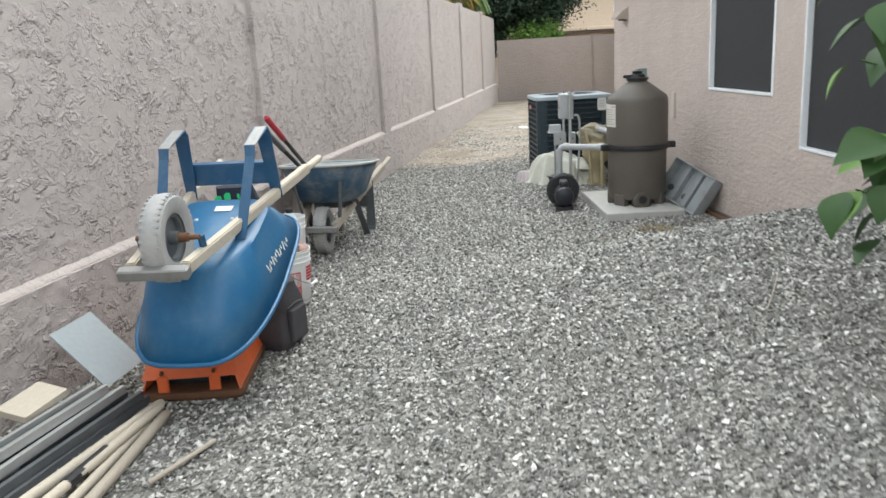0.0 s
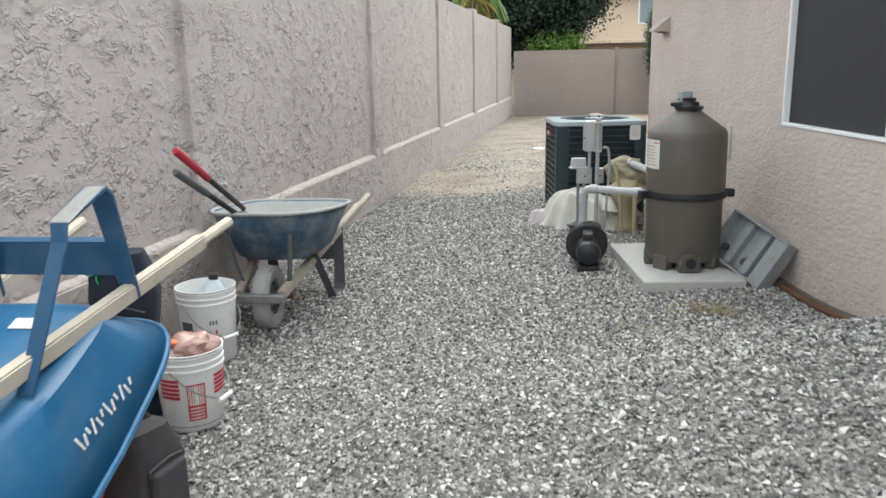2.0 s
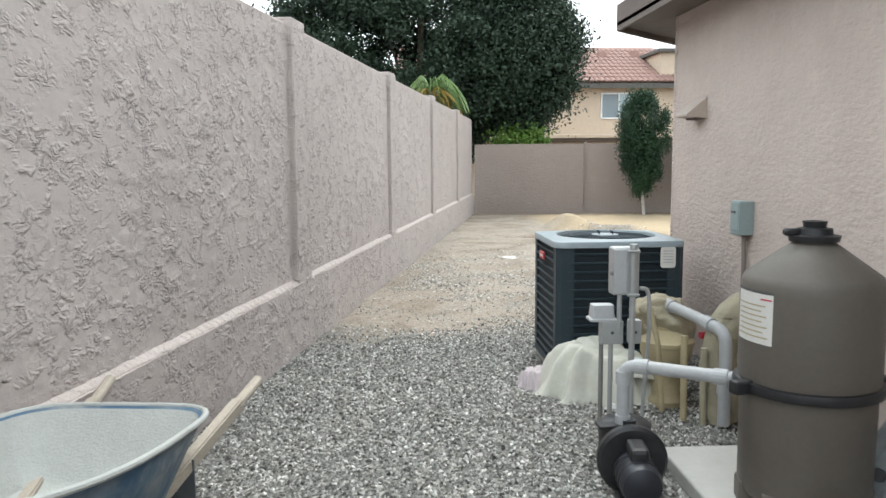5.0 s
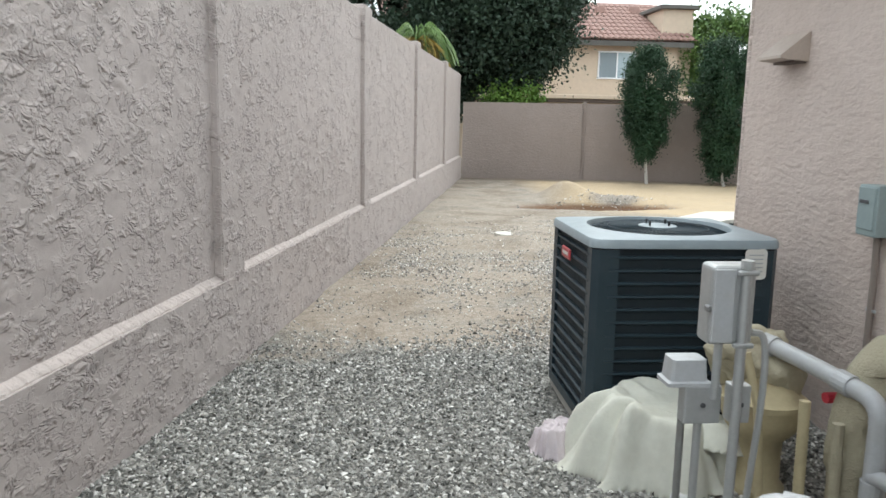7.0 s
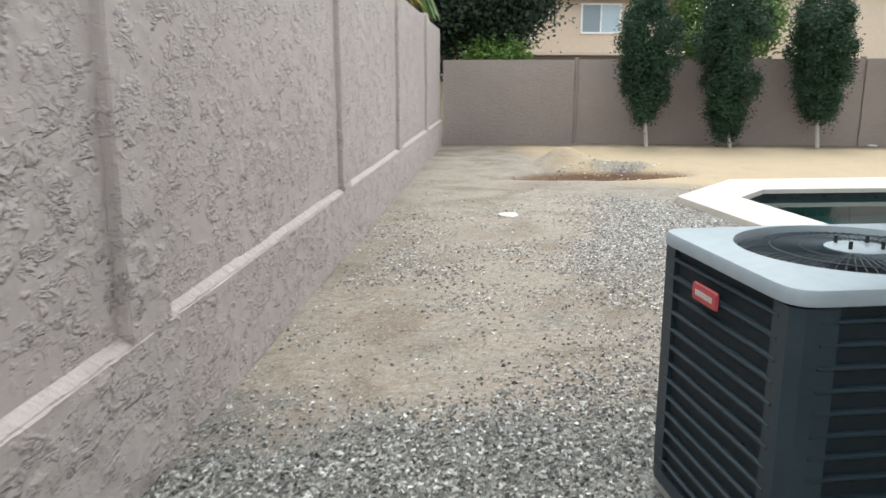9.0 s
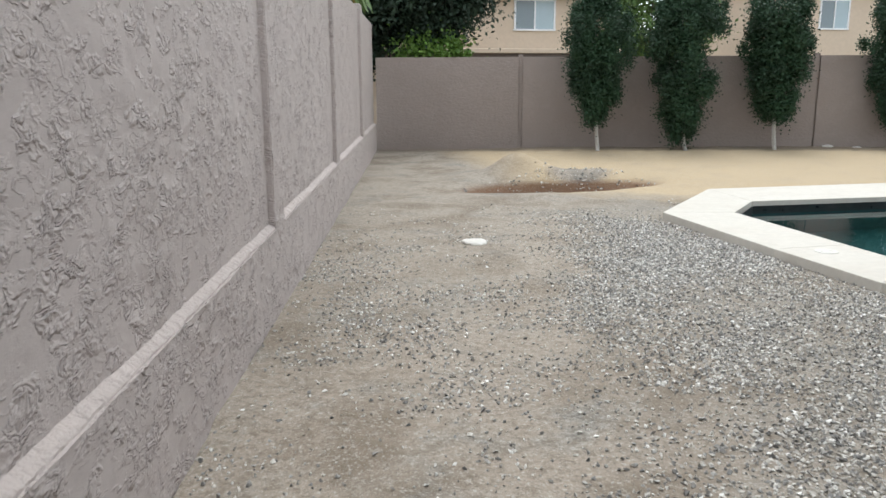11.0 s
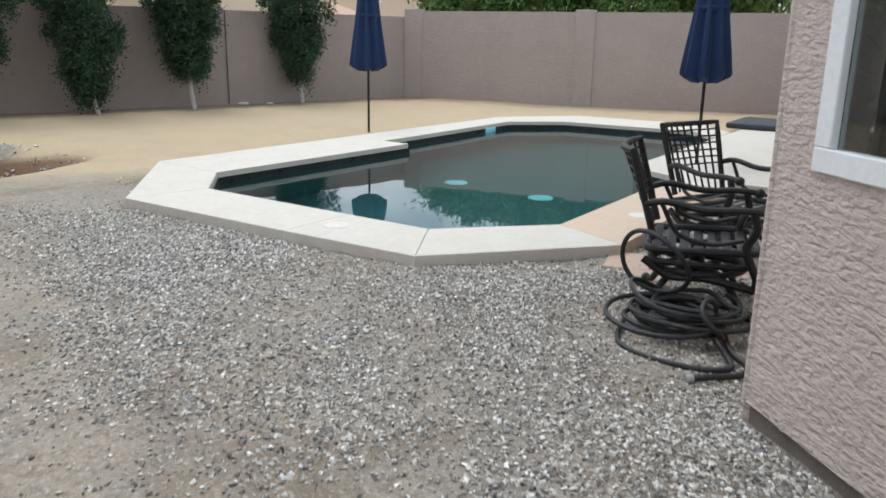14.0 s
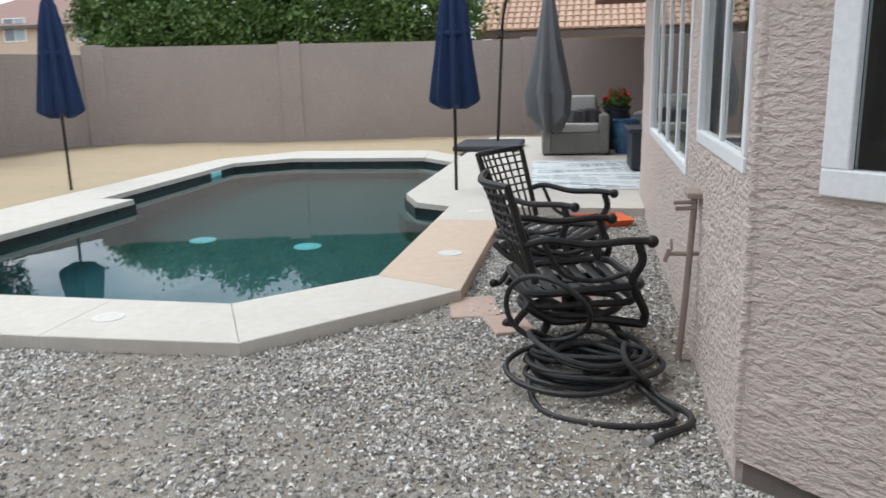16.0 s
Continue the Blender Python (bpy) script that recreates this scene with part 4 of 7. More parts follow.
    loft(bm, [[(-0.875 + 0.02 * e, -0.235 + 0.03 * e, foot + 0.22 + 0.105 * e), (-0.875 + 0.02 * e, 0.235 - 0.03 * e, foot + 0.22 + 0.105 * e), (-0.867 + 0.02 * e, 0.235 - 0.03 * e, foot + 0.22 + 0.105 * e), (-0.867 + 0.02 * e, -0.235 + 0.03 * e, foot + 0.22 + 0.105 * e)] for e in (0, 1)])
    box(bm, (-0.885, 0, foot + 0.218), (0.03, 0.46, 0.008))
    part("leg_brace", bm, frame_mat, w)
    # pale lettering along the tray's flank, kept as bars
    if print_bars:
        for k in range(12):
            bm = B()
            f = k / 11
            x, hgt = -0.53 + 0.25 * f, 0.022 + 0.012 * ((k * 7) % 3)
            box(bm, (x, 0, 0.006 * ((k * 5) % 3)), (0.0085, 0.003, hgt), (0, 24 - 30 * (k % 2), 0), 0.001)
            part("lettering", bm, "print_pale", t, "pale lettering", at=pose(0, -0.302, 0.545, 18, 0, 3 - 4 * f))
        for x, y in ((-0.22, 0.10), (-0.30, -0.12), (-0.5, 0.09), (-0.5, -0.09)):
            bm = B()
            lathe(bm, [(0.0, -0.006), (0.008, -0.005), (0.012, 0.0)], 10)
            part("bolt", bm, "galv", t, at=pose(x, y, 0.395))
        bm = B()
        box(bm, (-0.60, -0.02, 0.392), (0.05, 0.09, 0.002))
        part("sticker", bm, "print_pale", t, "white maker's sticker")
    return w


wheelbarrow(Matrix.Translation((-1.11, 3.21, 1.04)) @ pose(0, 0, 0, 0, 0, 264) @ pose(0, 0, 0, 0, 18.8, 0) @ pose(0, 0, 0, 180, 0, 0),
            "blue steel wheelbarrow upturned on an orange metal frame", "blue", "blue", "blue_dark", "wood", True, 0.06)
wheelbarrow(pose(-0.86, 6.38, 0.0, 0, 0, 263.5) @ Matrix.Diagonal((1.0, 1.12, 1.04, 1)), "cement-smeared blue wheelbarrow standing beside the fence", "blue_mud", "cement", "darkmetal", "wood_old", False)


def cutters():
    """Long-handled bolt cutters leaning in the second barrow."""
    t = thing("bolt_cutters", Matrix(), "long-handled bolt cutters with red grips, leaning in a wheelbarrow", "tool")
    for i, (tip, base) in enumerate((((-1.08, 5.55, 1.20), (-0.965, 6.34, 0.765)), ((-1.08, 5.52, 1.10), (-0.975, 6.32, 0.715)))):
        tip, base = Vector(tip), Vector(base)
        d = base - tip
        bm = B()
        tube(bm, [tip, tip + d * 0.02, tip + d * 0.42, tip + d * 0.44], 0.021, 10, 1, lambda f: 0.7 if f in (0, 1) else 1)
        part("grip", bm, "red" if i == 0 else "darkmetal", t, "red rubber grip" if i == 0 else "faded dark grip", smooth=True)
        bm = B()
        tube(bm, [tip + d * 0.42, tip + d * 0.7, base], 0.016, 10)
        part("shaft", bm, "black", t, smooth=True)
    bm = B()
    tube(bm, [(-0.968, 6.32, 0.745), (-0.955, 6.42, 0.66), (-0.945, 6.52, 0.56)], 0.035, 8, 0.4)
    part("jaw", bm, "steel", t)


cutters()


def bucket(name, m, r, h, label, rim_label, filled):
    b = thing(name, m, label, "bucket", "buckets by the fence")
    bm = B()
    k = 0.87
    prof = [(0.0, 0.0), (r * k - 0.01, 0.0), (r * k, 0.012), (r * (k + 0.11), h - 0.09)]
    for z in (h - 0.085, h - 0.055, h - 0.025):
        prof += [(r * (k + 0.115), z), (r * 1.02, z + 0.003), (r * 1.02, z + 0.011), (r * (k + 0.12), z + 0.014)]
    prof += [(r * 1.03, h - 0.004), (r * 1.03, h), (r * 0.99, h), (r * 0.97, h - 0.01), (r * k - 0.006, 0.02), (0.0, 0.02)]
    lathe(bm, prof, 44)
    part("pail", bm, "white_plastic", b, rim_label, smooth=True)
    bm = B()
    tube(bm, smooth_path([(r * 1.03, 0, h - 0.07), (r * 0.85, -r * 0.7, h * 0.55), (0.0, -r * 1.12, h * 0.38), (-r * 0.85, -r * 0.7, h * 0.55), (-r * 1.03, 0, h - 0.07)]), 0.003, 6)
    part("bail", bm, "steel", b, at=pose(0, 0, 0, 0, 0, 62))
    bm = B()
    cyl(bm, (-0.05, -r * 1.13, h * 0.375), (0.05, -r * 1.13, h * 0.375), 0.011, seg=8)
    part("bail_grip", bm, "white_plastic", b, at=pose(0, 0, 0, 0, 0, 62))

    def wrap(a0, a1, z0, z1, mat, nm, lab=""):
        bm = B()
        rr = lambda z: r * (k + 0.11 * z / (h - 0.09)) + 0.0015
        n = 8
        loft(bm, [[(rr(z) * math.cos(radians(a0 + (a1 - a0) * i / n)), rr(z) * math.sin(radians(a0 + (a1 - a0) * i / n)), z) for i in range(n + 1)] for z in (z0, z1)], False, False, False)
        part(nm, bm, mat, b, lab)
    if filled:
        for a in (218, 318):
            for j in range(5):
                wrap(a, a + 38, 0.165 + j * 0.02, 0.18 + j * 0.02, "label_red", "print_band", "red printed band")
        wrap(268, 300, 0.06, 0.235, "label_red", "print_panel", "red outlined printed panel")
        wrap(270, 298, 0.135, 0.228, "print_pale", "print_field", "")
        for j in range(4):
            wrap(271, 297, 0.068 + j * 0.016, 0.076 + j * 0.016, "print_pale", "print_line")
        wrap(225, 345, 0.03, 0.033, "print_dark", "print_line")
    else:
        wrap(232, 262, 0.2, 0.25, "print_dark", "print_patch", "dark printed patch")
        for j in range(4):
            wrap(296 + j * 4, 318 - (j % 2) * 6, 0.09 + j * 0.03, 0.115 + j * 0.03, "label_red", "print_patch", "red printed patch")
        for j in range(3):
            wrap(297 + j * 6, 300 + j * 6, 0.235, 0.262, "print_dark", "lettering")
    return b


def rubbish_in_bucket():
    random.seed(5)
    t = thing("plastic_bag", pose(-0.94, 5.04, 0.0), "crumpled pinkish plastic bag of rubbish filling a bucket", "bag")
    bm = B()
    bmesh.ops.create_icosphere(bm, subdivisions=4, radius=0.128)
    for v in bm.verts:
        q = v.co * 16
        v.co *= 1 + 0.26 * noise.noise(q) + 0.16 * abs(noise.noise(q * 2.6)) - 0.10 * abs(noise.noise(q * 5.0))
        v.co.z *= 0.75
    part("bag", bm, plain("thin_pink_plastic", (0.42, 0.26, 0.22), 0.3, 0, 0.85, (0.16, 0.075, 0.055), 16), t, smooth=True, at=pose(0, 0, 0.335))
    bm = B()
    box(bm, (-0.03, -0.07, 0.405), (0.05, 0.035, 0.03), (20, 10, 30), 0.008, 2)
    part("cap", bm, "orange", t, "small orange cap")


bucket("bucket", pose(-0.94, 5.04, 0.0, 0, 0, 12), 0.153, 0.37, "white plastic bucket with red printing, full of rubbish", "", True)
rubbish_in_bucket()
bucket("bucket", pose(-1.09, 5.86, 0.0, 0, 0, -8), 0.16, 0.425, "scuffed white plastic bucket with a ribbed rim", "", False)


def bottle():
    t = thing("plastic_jug", pose(-1.085, 5.865, 0.05, 3, 5, 30), "pale blue plastic jug with a black cap in a bucket", "jug")
    bm = B()
    rings = [ring_rect(0, 0, hx, hy, 0.025, z) for hx, hy, z in ((0.07, 0.055, 0.0), (0.075, 0.06, 0.02), (0.075, 0.06, 0.30), (0.06, 0.05, 0.36), (0.03, 0.027, 0.405), (0.024, 0.024, 0.41))]
    loft(bm, rings)
    part("jug", bm, plain("pale_blue_plastic", (0.62, 0.70, 0.75), 0.4, 0, 0.2, (0.4, 0.45, 0.5), 12), t, smooth=True)
    bm = B()
    cyl(bm, (0, 0, 0.41), (0, 0, 0.44), 0.026, seg=18)
    part("cap", bm, "black", t)


bottle()


def orange_frame():
    t = thing("plate_compactor", pose(-1.185, 3.85, 0.0, 0, 0, 1) @ Matrix.Diagonal((0.88, 1.0, 1.0, 1)), "worn orange steel machine frame on a rusty base plate", "machine")
    bm = B()
    loft(bm, [ring_rect(0, 0, 0.275, 0.33, 0.04, 0.0), ring_rect(0, 0, 0.285, 0.345, 0.04, 0.02), ring_rect(0, 0, 0.285, 0.345, 0.04, 0.045), ring_rect(0, 0, 0.275, 0.335, 0.04, 0.048)])
    part("base_plate", bm, "rust", t, "rusty base plate")
    for s in (-1, 1):
        bm = B()
        loft(bm, [[(s * 0.27, -0.33, 0.045), (s * 0.27, 0.33, 0.045), (s * 0.262, 0.33, 0.045), (s * 0.262, -0.33, 0.045)],
                  [(s * 0.20, -0.26, 0.25), (s * 0.20, 0.30, 0.25), (s * 0.192, 0.30, 0.25), (s * 0.192, -0.26, 0.25)]])
        bmesh.ops.recalc_face_normals(bm, faces=bm.faces[:])
        part("side_plate", bm, "orange", t)
    bm = B()
    loft(bm, [[(-0.262, -0.325, 0.115), (0.262, -0.325, 0.115), (0.262, -0.315, 0.115), (-0.262, -0.315, 0.115)], [(-0.225, -0.27, 0.215), (0.225, -0.27, 0.215), (0.225, -0.26, 0.215), (-0.225, -0.26, 0.215)]])
    part("front_plate", bm, "orange", t)
    bm = B()
    box(bm, (0, 0.02, 0.232), (0.40, 0.56, 0.02), bevel=0.004)
    part("top_plate", bm, "orange", t)
    # Black filler block: the shadow inside the frame is given as colour.
    bm = B()
    box(bm, (0, 0.03, 0.13), (0.36, 0.5, 0.16))
    part("inner_shade_block", bm, "ac_dark", t, "black inner block with the shadow in its colour")
    for x in (-0.15, 0.13):
        bm = B()
        box(bm, (x, -0.315, 0.085), (0.06, 0.02, 0.085), (0, 0, 0), 0.003)
        part("tab", bm, "orange", t)
        bm = B()
        cyl(bm, (x, -0.312, 0.145), (x, -0.332, 0.145), 0.01, seg=6)
        part("bolt", bm, "rust", t)


orange_frame()


def soft_bag(name, m, size, mat, label, seed, strap=True):
    random.seed(seed)
    t = thing(name, m, label, "bag")
    bm = B()
    sx, sy, sz = size
    rings = []
    for k in range(9):
        f = k / 8
        s = 1 - 0.12 * f * f + 0.03 * math.sin(k * 2.1 + seed)
        e = 0.6 if k in (0, 8) else 1
        rings.append(ring_rect(0.02 * math.sin(k + seed), 0, sx / 2 * s * (0.92 if e < 1 else 1), sy / 2 * s * (0.9 if e < 1 else 1), min(sx, sy) * 0.2, sz * f, 4))
    loft(bm, rings)
    for v in bm.verts:
        v.co += Vector((1, 1, 0.4)) * 0.018 * noise.noise(v.co * 9 + Vector((seed, 0, 0)))
    part("body", bm, mat, t, smooth=True)
    bm = B()
    box(bm, (0.0, -sy / 2 - 0.01, sz * 0.38), (sx * 0.7, 0.04, sz * 0.5), (0, 0, 0), 0.015, 3)
    part("pocket", bm, mat, t)
    bm = B()
    tube(bm, smooth_path([(-sx * 0.36, -sy * 0.52, sz * 0.66), (0, -sy * 0.56, sz * 0.70), (sx * 0.36, -sy * 0.52, sz * 0.66)]), 0.005, 6)
    part("zip", bm, "print_dark", t)
    if strap:
        bm = B()
        tube(bm, smooth_path([(-sx * 0.25, 0, sz * 0.97), (-sx * 0.2, 0.02, sz * 1.14), (sx * 0.1, 0.03, sz * 1.16), (sx * 0.25, 0, sz * 0.97)]), 0.012, 6, 0.4)
        part("strap", bm, "print_dark", t)
    return t


soft_bag("tool_bag", pose(-0.86, 4.22, 0.0, 0, 0, 70), (0.24, 0.20, 0.38), "cloth_dark", "dark grey canvas tool bag slumped on the gravel", 3)
bp = soft_bag("backpack", pose(-1.25, 5.15, 0.0, 0, 0, 10), (0.30, 0.20, 0.79), "cloth_navy", "navy fabric backpack with a green print", 8, False)
for k, (x, z, s) in enumerate(((-0.11, 0.735, 0.04), (-0.05, 0.745, 0.05), (0.02, 0.74, 0.04), (-0.08, 0.69, 0.04), (0.0, 0.695, 0.045))):
    bm = B()
    lathe(bm, [(0.0, 0.004), (s * 0.6, 0.003), (s * 0.62, 0.0)], 7)
    part("print_patch", bm, "green_print" if k != 4 else "print_pale", bp, "green printed patch", at=pose(x, -0.092, z - 0.01, 80, 0, k * 31))


def channel(m, length, w=0.09, h=0.035, mat="galv"):
    t = thing("metal_channel", m, "long grey steel channel stud lying by the fence", "steel stud", "stack of steel studs")
    bm = B()
    g = 0.004
    prof = [(-w / 2, 0), (w / 2, 0), (w / 2, h), (w / 2 - g, h), (w / 2 - g, g), (-w / 2 + g, g), (-w / 2 + g, h), (-w / 2, h)]
    loft(bm, [[(x, p, q) for p, q in prof] for x in (-length / 2, length / 2)])
    part("web", bm, mat, t)
    bm = B()
    for s in (-1, 1):
        box(bm, (0, s * (w / 2 - 0.012), h), (length, 0.02, 0.004))
    part("lip", bm, mat, t)
    return t


random.seed(11)
for ox, z, mt in ((0.0, 0.0, "darkmetal"), (0.10, 0.0, "galv"), (0.20, 0.0, "galv"), (0.01, 0.042, "darkmetal"), (0.11, 0.042, "galv"), (0.21, 0.042, "darkmetal"), (0.05, 0.084, "galv"), (0.16, 0.084, "darkmetal"), (0.11, 0.126, "galv")):
    c = Vector((-1.71 - ox * 0.95, 2.42 + ox * 0.31 + random.uniform(-0.08, 0.08), z + 0.012))
    channel(pose(c.x, c.y, c.z, 0, 0, 75 + random.uniform(-1.5, 1.5)), 2.15 + random.uniform(-0.15, 0.15), 0.09, 0.036, mt)


def sheet(m, sx, sy, mat, name, label, cat, thick=0.004):
    bm = B()
    prism(bm, [(x, y) for x, y, _ in ring_rect(0, 0, sx / 2, sy / 2, 0.008, 0, 3)], 0, thick)
    return solid(name, bm, mat, m, label, cat)


AX, DN = Vector((0.16, 0.97, 0.0)).normalized(), Vector((0.66, -0.1, -0.72)).normalized()
NM = AX.cross(DN)
sheet(Matrix.Translation(Vector((-1.76, 3.66, 0.385)) + DN * 0.18) @ Matrix((AX, DN, NM)).transposed().to_4x4(), 0.34, 0.36, "alu", "metal_sheet", "pale grey metal sheet propped on steel studs", "sheet", 0.006)
sheet(pose(-1.74, 3.16, 0.185, 8, -6, 70), 0.24, 0.16, "wood", "wood_offcut", "pale wooden board offcut lying on steel studs", "board", 0.03)
sheet(pose(-1.90, 2.72, 0.185, 3, 2, 62), 0.30, 0.12, "wood_old", "wood_offcut", "grey weathered board offcut lying on steel studs", "board", 0.025)


def garden_tool(a, b, r, label, mat, collar):
    t = thing("garden_tool", Matrix(), label, "tool", "tools on the gravel")
    a, b = Vector(a), Vector(b)
    bm = B()
    tube(bm, [a, a + (b - a) * 0.03, a.lerp(b, 0.5) + Vector((0.008, 0, 0.004)), b - (b - a) * 0.02, b], r, 10, 1, lambda f: 0.75 if f in (0, 1) else 1)
    part("shaft", bm, mat, t, smooth=True)
    if collar:
        bm = B()
        tube(bm, [a.lerp(b, 0.38) + Vector((0, 0, 0.002)), a.lerp(b, 0.62) + Vector((0.004, 0, 0.002))], r * 1.2, 10)
        part("sleeve", bm, "black", t, "black rubber sleeve")
    return t


garden_tool((-1.29, 3.42, 0.045), (-1.62, 2.30, 0.05), 0.024, "pale wooden tool handle lying on gravel", "wood", False)
garden_tool((-1.27, 3.36, 0.055), (-1.50, 2.25, 0.065), 0.022, "wooden tool handle with a black sleeve", "wood", True)
garden_tool((-1.235, 3.32, 0.035), (-1.32, 2.25, 0.04), 0.024, "worn wooden tool handle lying on gravel", "wood_old", False)
garden_tool((-1.30, 3.25, 0.03), (-1.42, 2.25, 0.02), 0.02, "tan wooden tool handle under the others", "wood", False)
garden_tool((-0.95, 3.05, 0.02), (-1.12, 2.72, 0.025), 0.011, "thin dark stick on the gravel", "wood_old", False)

# ---- pool equipment ----


def pool_filter():
    bm = B()
    box(bm, (0, 0, 0.03), (0.72, 1.22, 0.09), bevel=0.012, seg=2)
    solid("concrete_pad", bm, "concrete", pose(2.02, 7.56, 0.0, 0, 0, -1), "pale cast concrete equipment pad on gravel", "pad")
    t = thing("pool_filter", pose(2.06, 7.46, 0.075), "tall olive-brown pool filter tank with a black clamp band", "pool filter")
    r = 0.286
    bm = B()
    lathe(bm, [(0.0, 0.06), (r * 0.9, 0.06), (r * 0.95, 0.09), (r * 0.965, 0.5), (r * 0.97, 0.525)], 48)
    low = part("lower_tank", bm, "tank", t, smooth=True)
    for k in range(7):
        a = math.tau * (k + 0.25) / 7
        c, s = math.cos(a), math.sin(a)
        bm = B()
        box(bm, (0.232 * c, 0.232 * s, 0.055), (0.09, 0.12, 0.11), (0, 0, math.degrees(a)), 0.012, 2)
        part("foot", bm, "tank", low)
    bm = B()
    cyl(bm, (-0.03, -0.24, 0.075), (-0.03, -0.315, 0.075), 0.062, seg=22)
    box(bm, (-0.03, -0.26, 0.045), (0.15, 0.08, 0.09), bevel=0.01)
    part("drain_boss", bm, "tank", low, smooth=True)
    bm = B()
    cyl(bm, (-0.03, -0.315, 0.075), (-0.03, -0.33, 0.075), 0.04, seg=8)
    part("drain_plug", bm, "black", low)
    bm = B()
    lathe(bm, [(r * 0.985, 0.57), (r, 0.60), (r, 0.95), (r * 0.985, 0.99), (r * 0.94, 1.02), (r * 0.30, 1.155), (0.085, 1.165), (0.0, 1.165)], 48)
    up = part("upper_tank", bm, "tank", t, smooth=True)
    bm = B()
    lathe(bm, [(r * 0.96, 0.525), (r * 1.05, 0.528), (r * 1.07, 0.548), (r * 1.05, 0.568), (r * 0.97, 0.572)], 48)
    band = part("clamp_band", bm, "black", t, "black clamp band", smooth=True)
    for a in (188, -8):
        bm = B()
        box(bm, (r * 1.1 * math.cos(radians(a)), r * 1.1 * math.sin(radians(a)), 0.548), (0.09, 0.06, 0.06), (0, 0, a), 0.01, 2)
        part("clamp_knob", bm, "black", band)
    bm = B()
    lathe(bm, [(0.10, 1.16), (0.105, 1.185), (0.075, 1.19), (0.07, 1.215), (0.045, 1.22), (0.05, 1.245), (0.0, 1.25)], 18)
    box(bm, (-0.1, 0, 1.2), (0.07, 0.035, 0.03), bevel=0.008)
    part("air_valve", bm, "black", up, "black air relief valve", smooth=True)

    def patch(a0, a1, z0, z1, mat, nm, lab, off=0.002):
        bm = B()
        n = 6
        loft(bm, [[((r + off) * math.cos(radians(a0 + (a1 - a0) * i / n)), (r + off) * math.sin(radians(a0 + (a1 - a0) * i / n)), z) for i in range(n + 1)] for z in (z0, z1)], False, False, False)
        part(nm, bm, mat, up, lab)
    patch(166, 212, 0.745, 0.955, "print_pale", "label", "cream printed label")
    patch(166, 212, 0.958, 0.966, "print_dark", "label_edge", "", 0.003)
    for j in range(7):
        patch(170 + (j % 3), 208 - (j * 5) % 9, 0.77 + j * 0.022, 0.776 + j * 0.022, "tanvalve", "label_line", "", 0.004)
    patch(200, 211, 0.93, 0.936, "label_red", "label_line", "", 0.004)
    bm = B()
    box(bm, (-0.245, -0.15, 0.557), (0.06, 0.006, 0.018), (0, 0, -55))
    part("tag", bm, "label_red", band, "small red tag")


pool_filter()


def pool_pump():
    t = thing("pool_pump", pose(1.39, 7.74, 0.0, 0, 0, -7), "black pool pump with a dark blue motor on gravel", "pump")
    bm = B()
    lathe(bm, [(0.0, -0.005), (0.06, -0.005), (0.085, 0.01), (0.095, 0.04), (0.095, 0.22), (0.085, 0.24)], 28)
    mo = part("motor", bm, plain("blue_black_motor_paint", (0.012, 0.014, 0.022), 0.4, 0, 0.2, (0.05, 0.05, 0.06), 12), t, "dark blue-black motor", smooth=True, at=pose(0, -0.25, 0.15, -90, 0, 0))
    for k in range(3):
        bm = B()
        lathe(bm, [(0.095, 0.07 + k * 0.055), (0.099, 0.073 + k * 0.055), (0.099, 0.085 + k * 0.055), (0.095, 0.088 + k * 0.055)], 28)
        part("motor_ring", bm, "black", mo)
    bm = B()
    box(bm, (0, -0.10, 0.265), (0.085, 0.16, 0.07), bevel=0.02, seg=2)
    part("capacitor_box", bm, "black", t)
    bm = B()
    lathe(bm, [(0.0, 0.0), (0.15, 0.0), (0.165, 0.015), (0.165, 0.05), (0.15, 0.065), (0.0, 0.065)], 32)
    part("seal_plate", bm, "black", t, smooth=True, at=pose(0, 0.0, 0.175, -90, 0, 0))
    bm = B()
    lathe(bm, [(0.0, 0.0), (0.115, 0.0), (0.125, 0.15), (0.13, 0.26), (0.10, 0.28), (0.0, 0.28)], 28)
    part("strainer_pot", bm, "black", t, smooth=True, at=pose(0, 0.24, 0.02))
    bm = B()
    box(bm, (0, -0.12, 0.025), (0.17, 0.22, 0.05), bevel=0.008)
    part("base", bm, "black", t)
    bm = B()
    box(bm, (-0.05, 0.15, 0.30), (0.2, 0.07, 0.016), (0, 0, 12), 0.006, 2)
    cyl(bm, (0, 0.15, 0.28), (0, 0.15, 0.33), 0.04, seg=16)
    part("lid_handle", bm, "black", t)


pool_pump()


def pipe(name, pts, r, mat, label, rings=(), bend=5):
    """A run of plumbing with round elbows and glued sockets."""
    t = thing(name, Matrix(), label, "pipe", "pool plumbing")
    P = [Vector(p) for p in pts]
    path = [P[0]]
    for a, b, c in zip(P, P[1:], P[2:]):
        k = min(r * 2.4, (b - a).length * 0.45, (c - b).length * 0.45)
        s, e = b + (a - b).normalized() * k, b + (c - b).normalized() * k
        path += [(s * (1 - f) ** 2 + b * 2 * f * (1 - f) + e * f * f) for f in (i / bend for i in range(bend + 1))]
    path.append(P[-1])
    bm = B()
    tube(bm, path, r, 14)
    part("run", bm, mat, t, smooth=True)
    for i, f in rings:
        a, b = P[i], P[i + 1]
        d = (b - a).normalized()
        c = a.lerp(b, f)
        bm = B()
        cyl(bm, c - d * r * 1.0, c + d * r * 1.0, r * 1.2, seg=16)
        part("coupling", bm, mat, t)
    return t


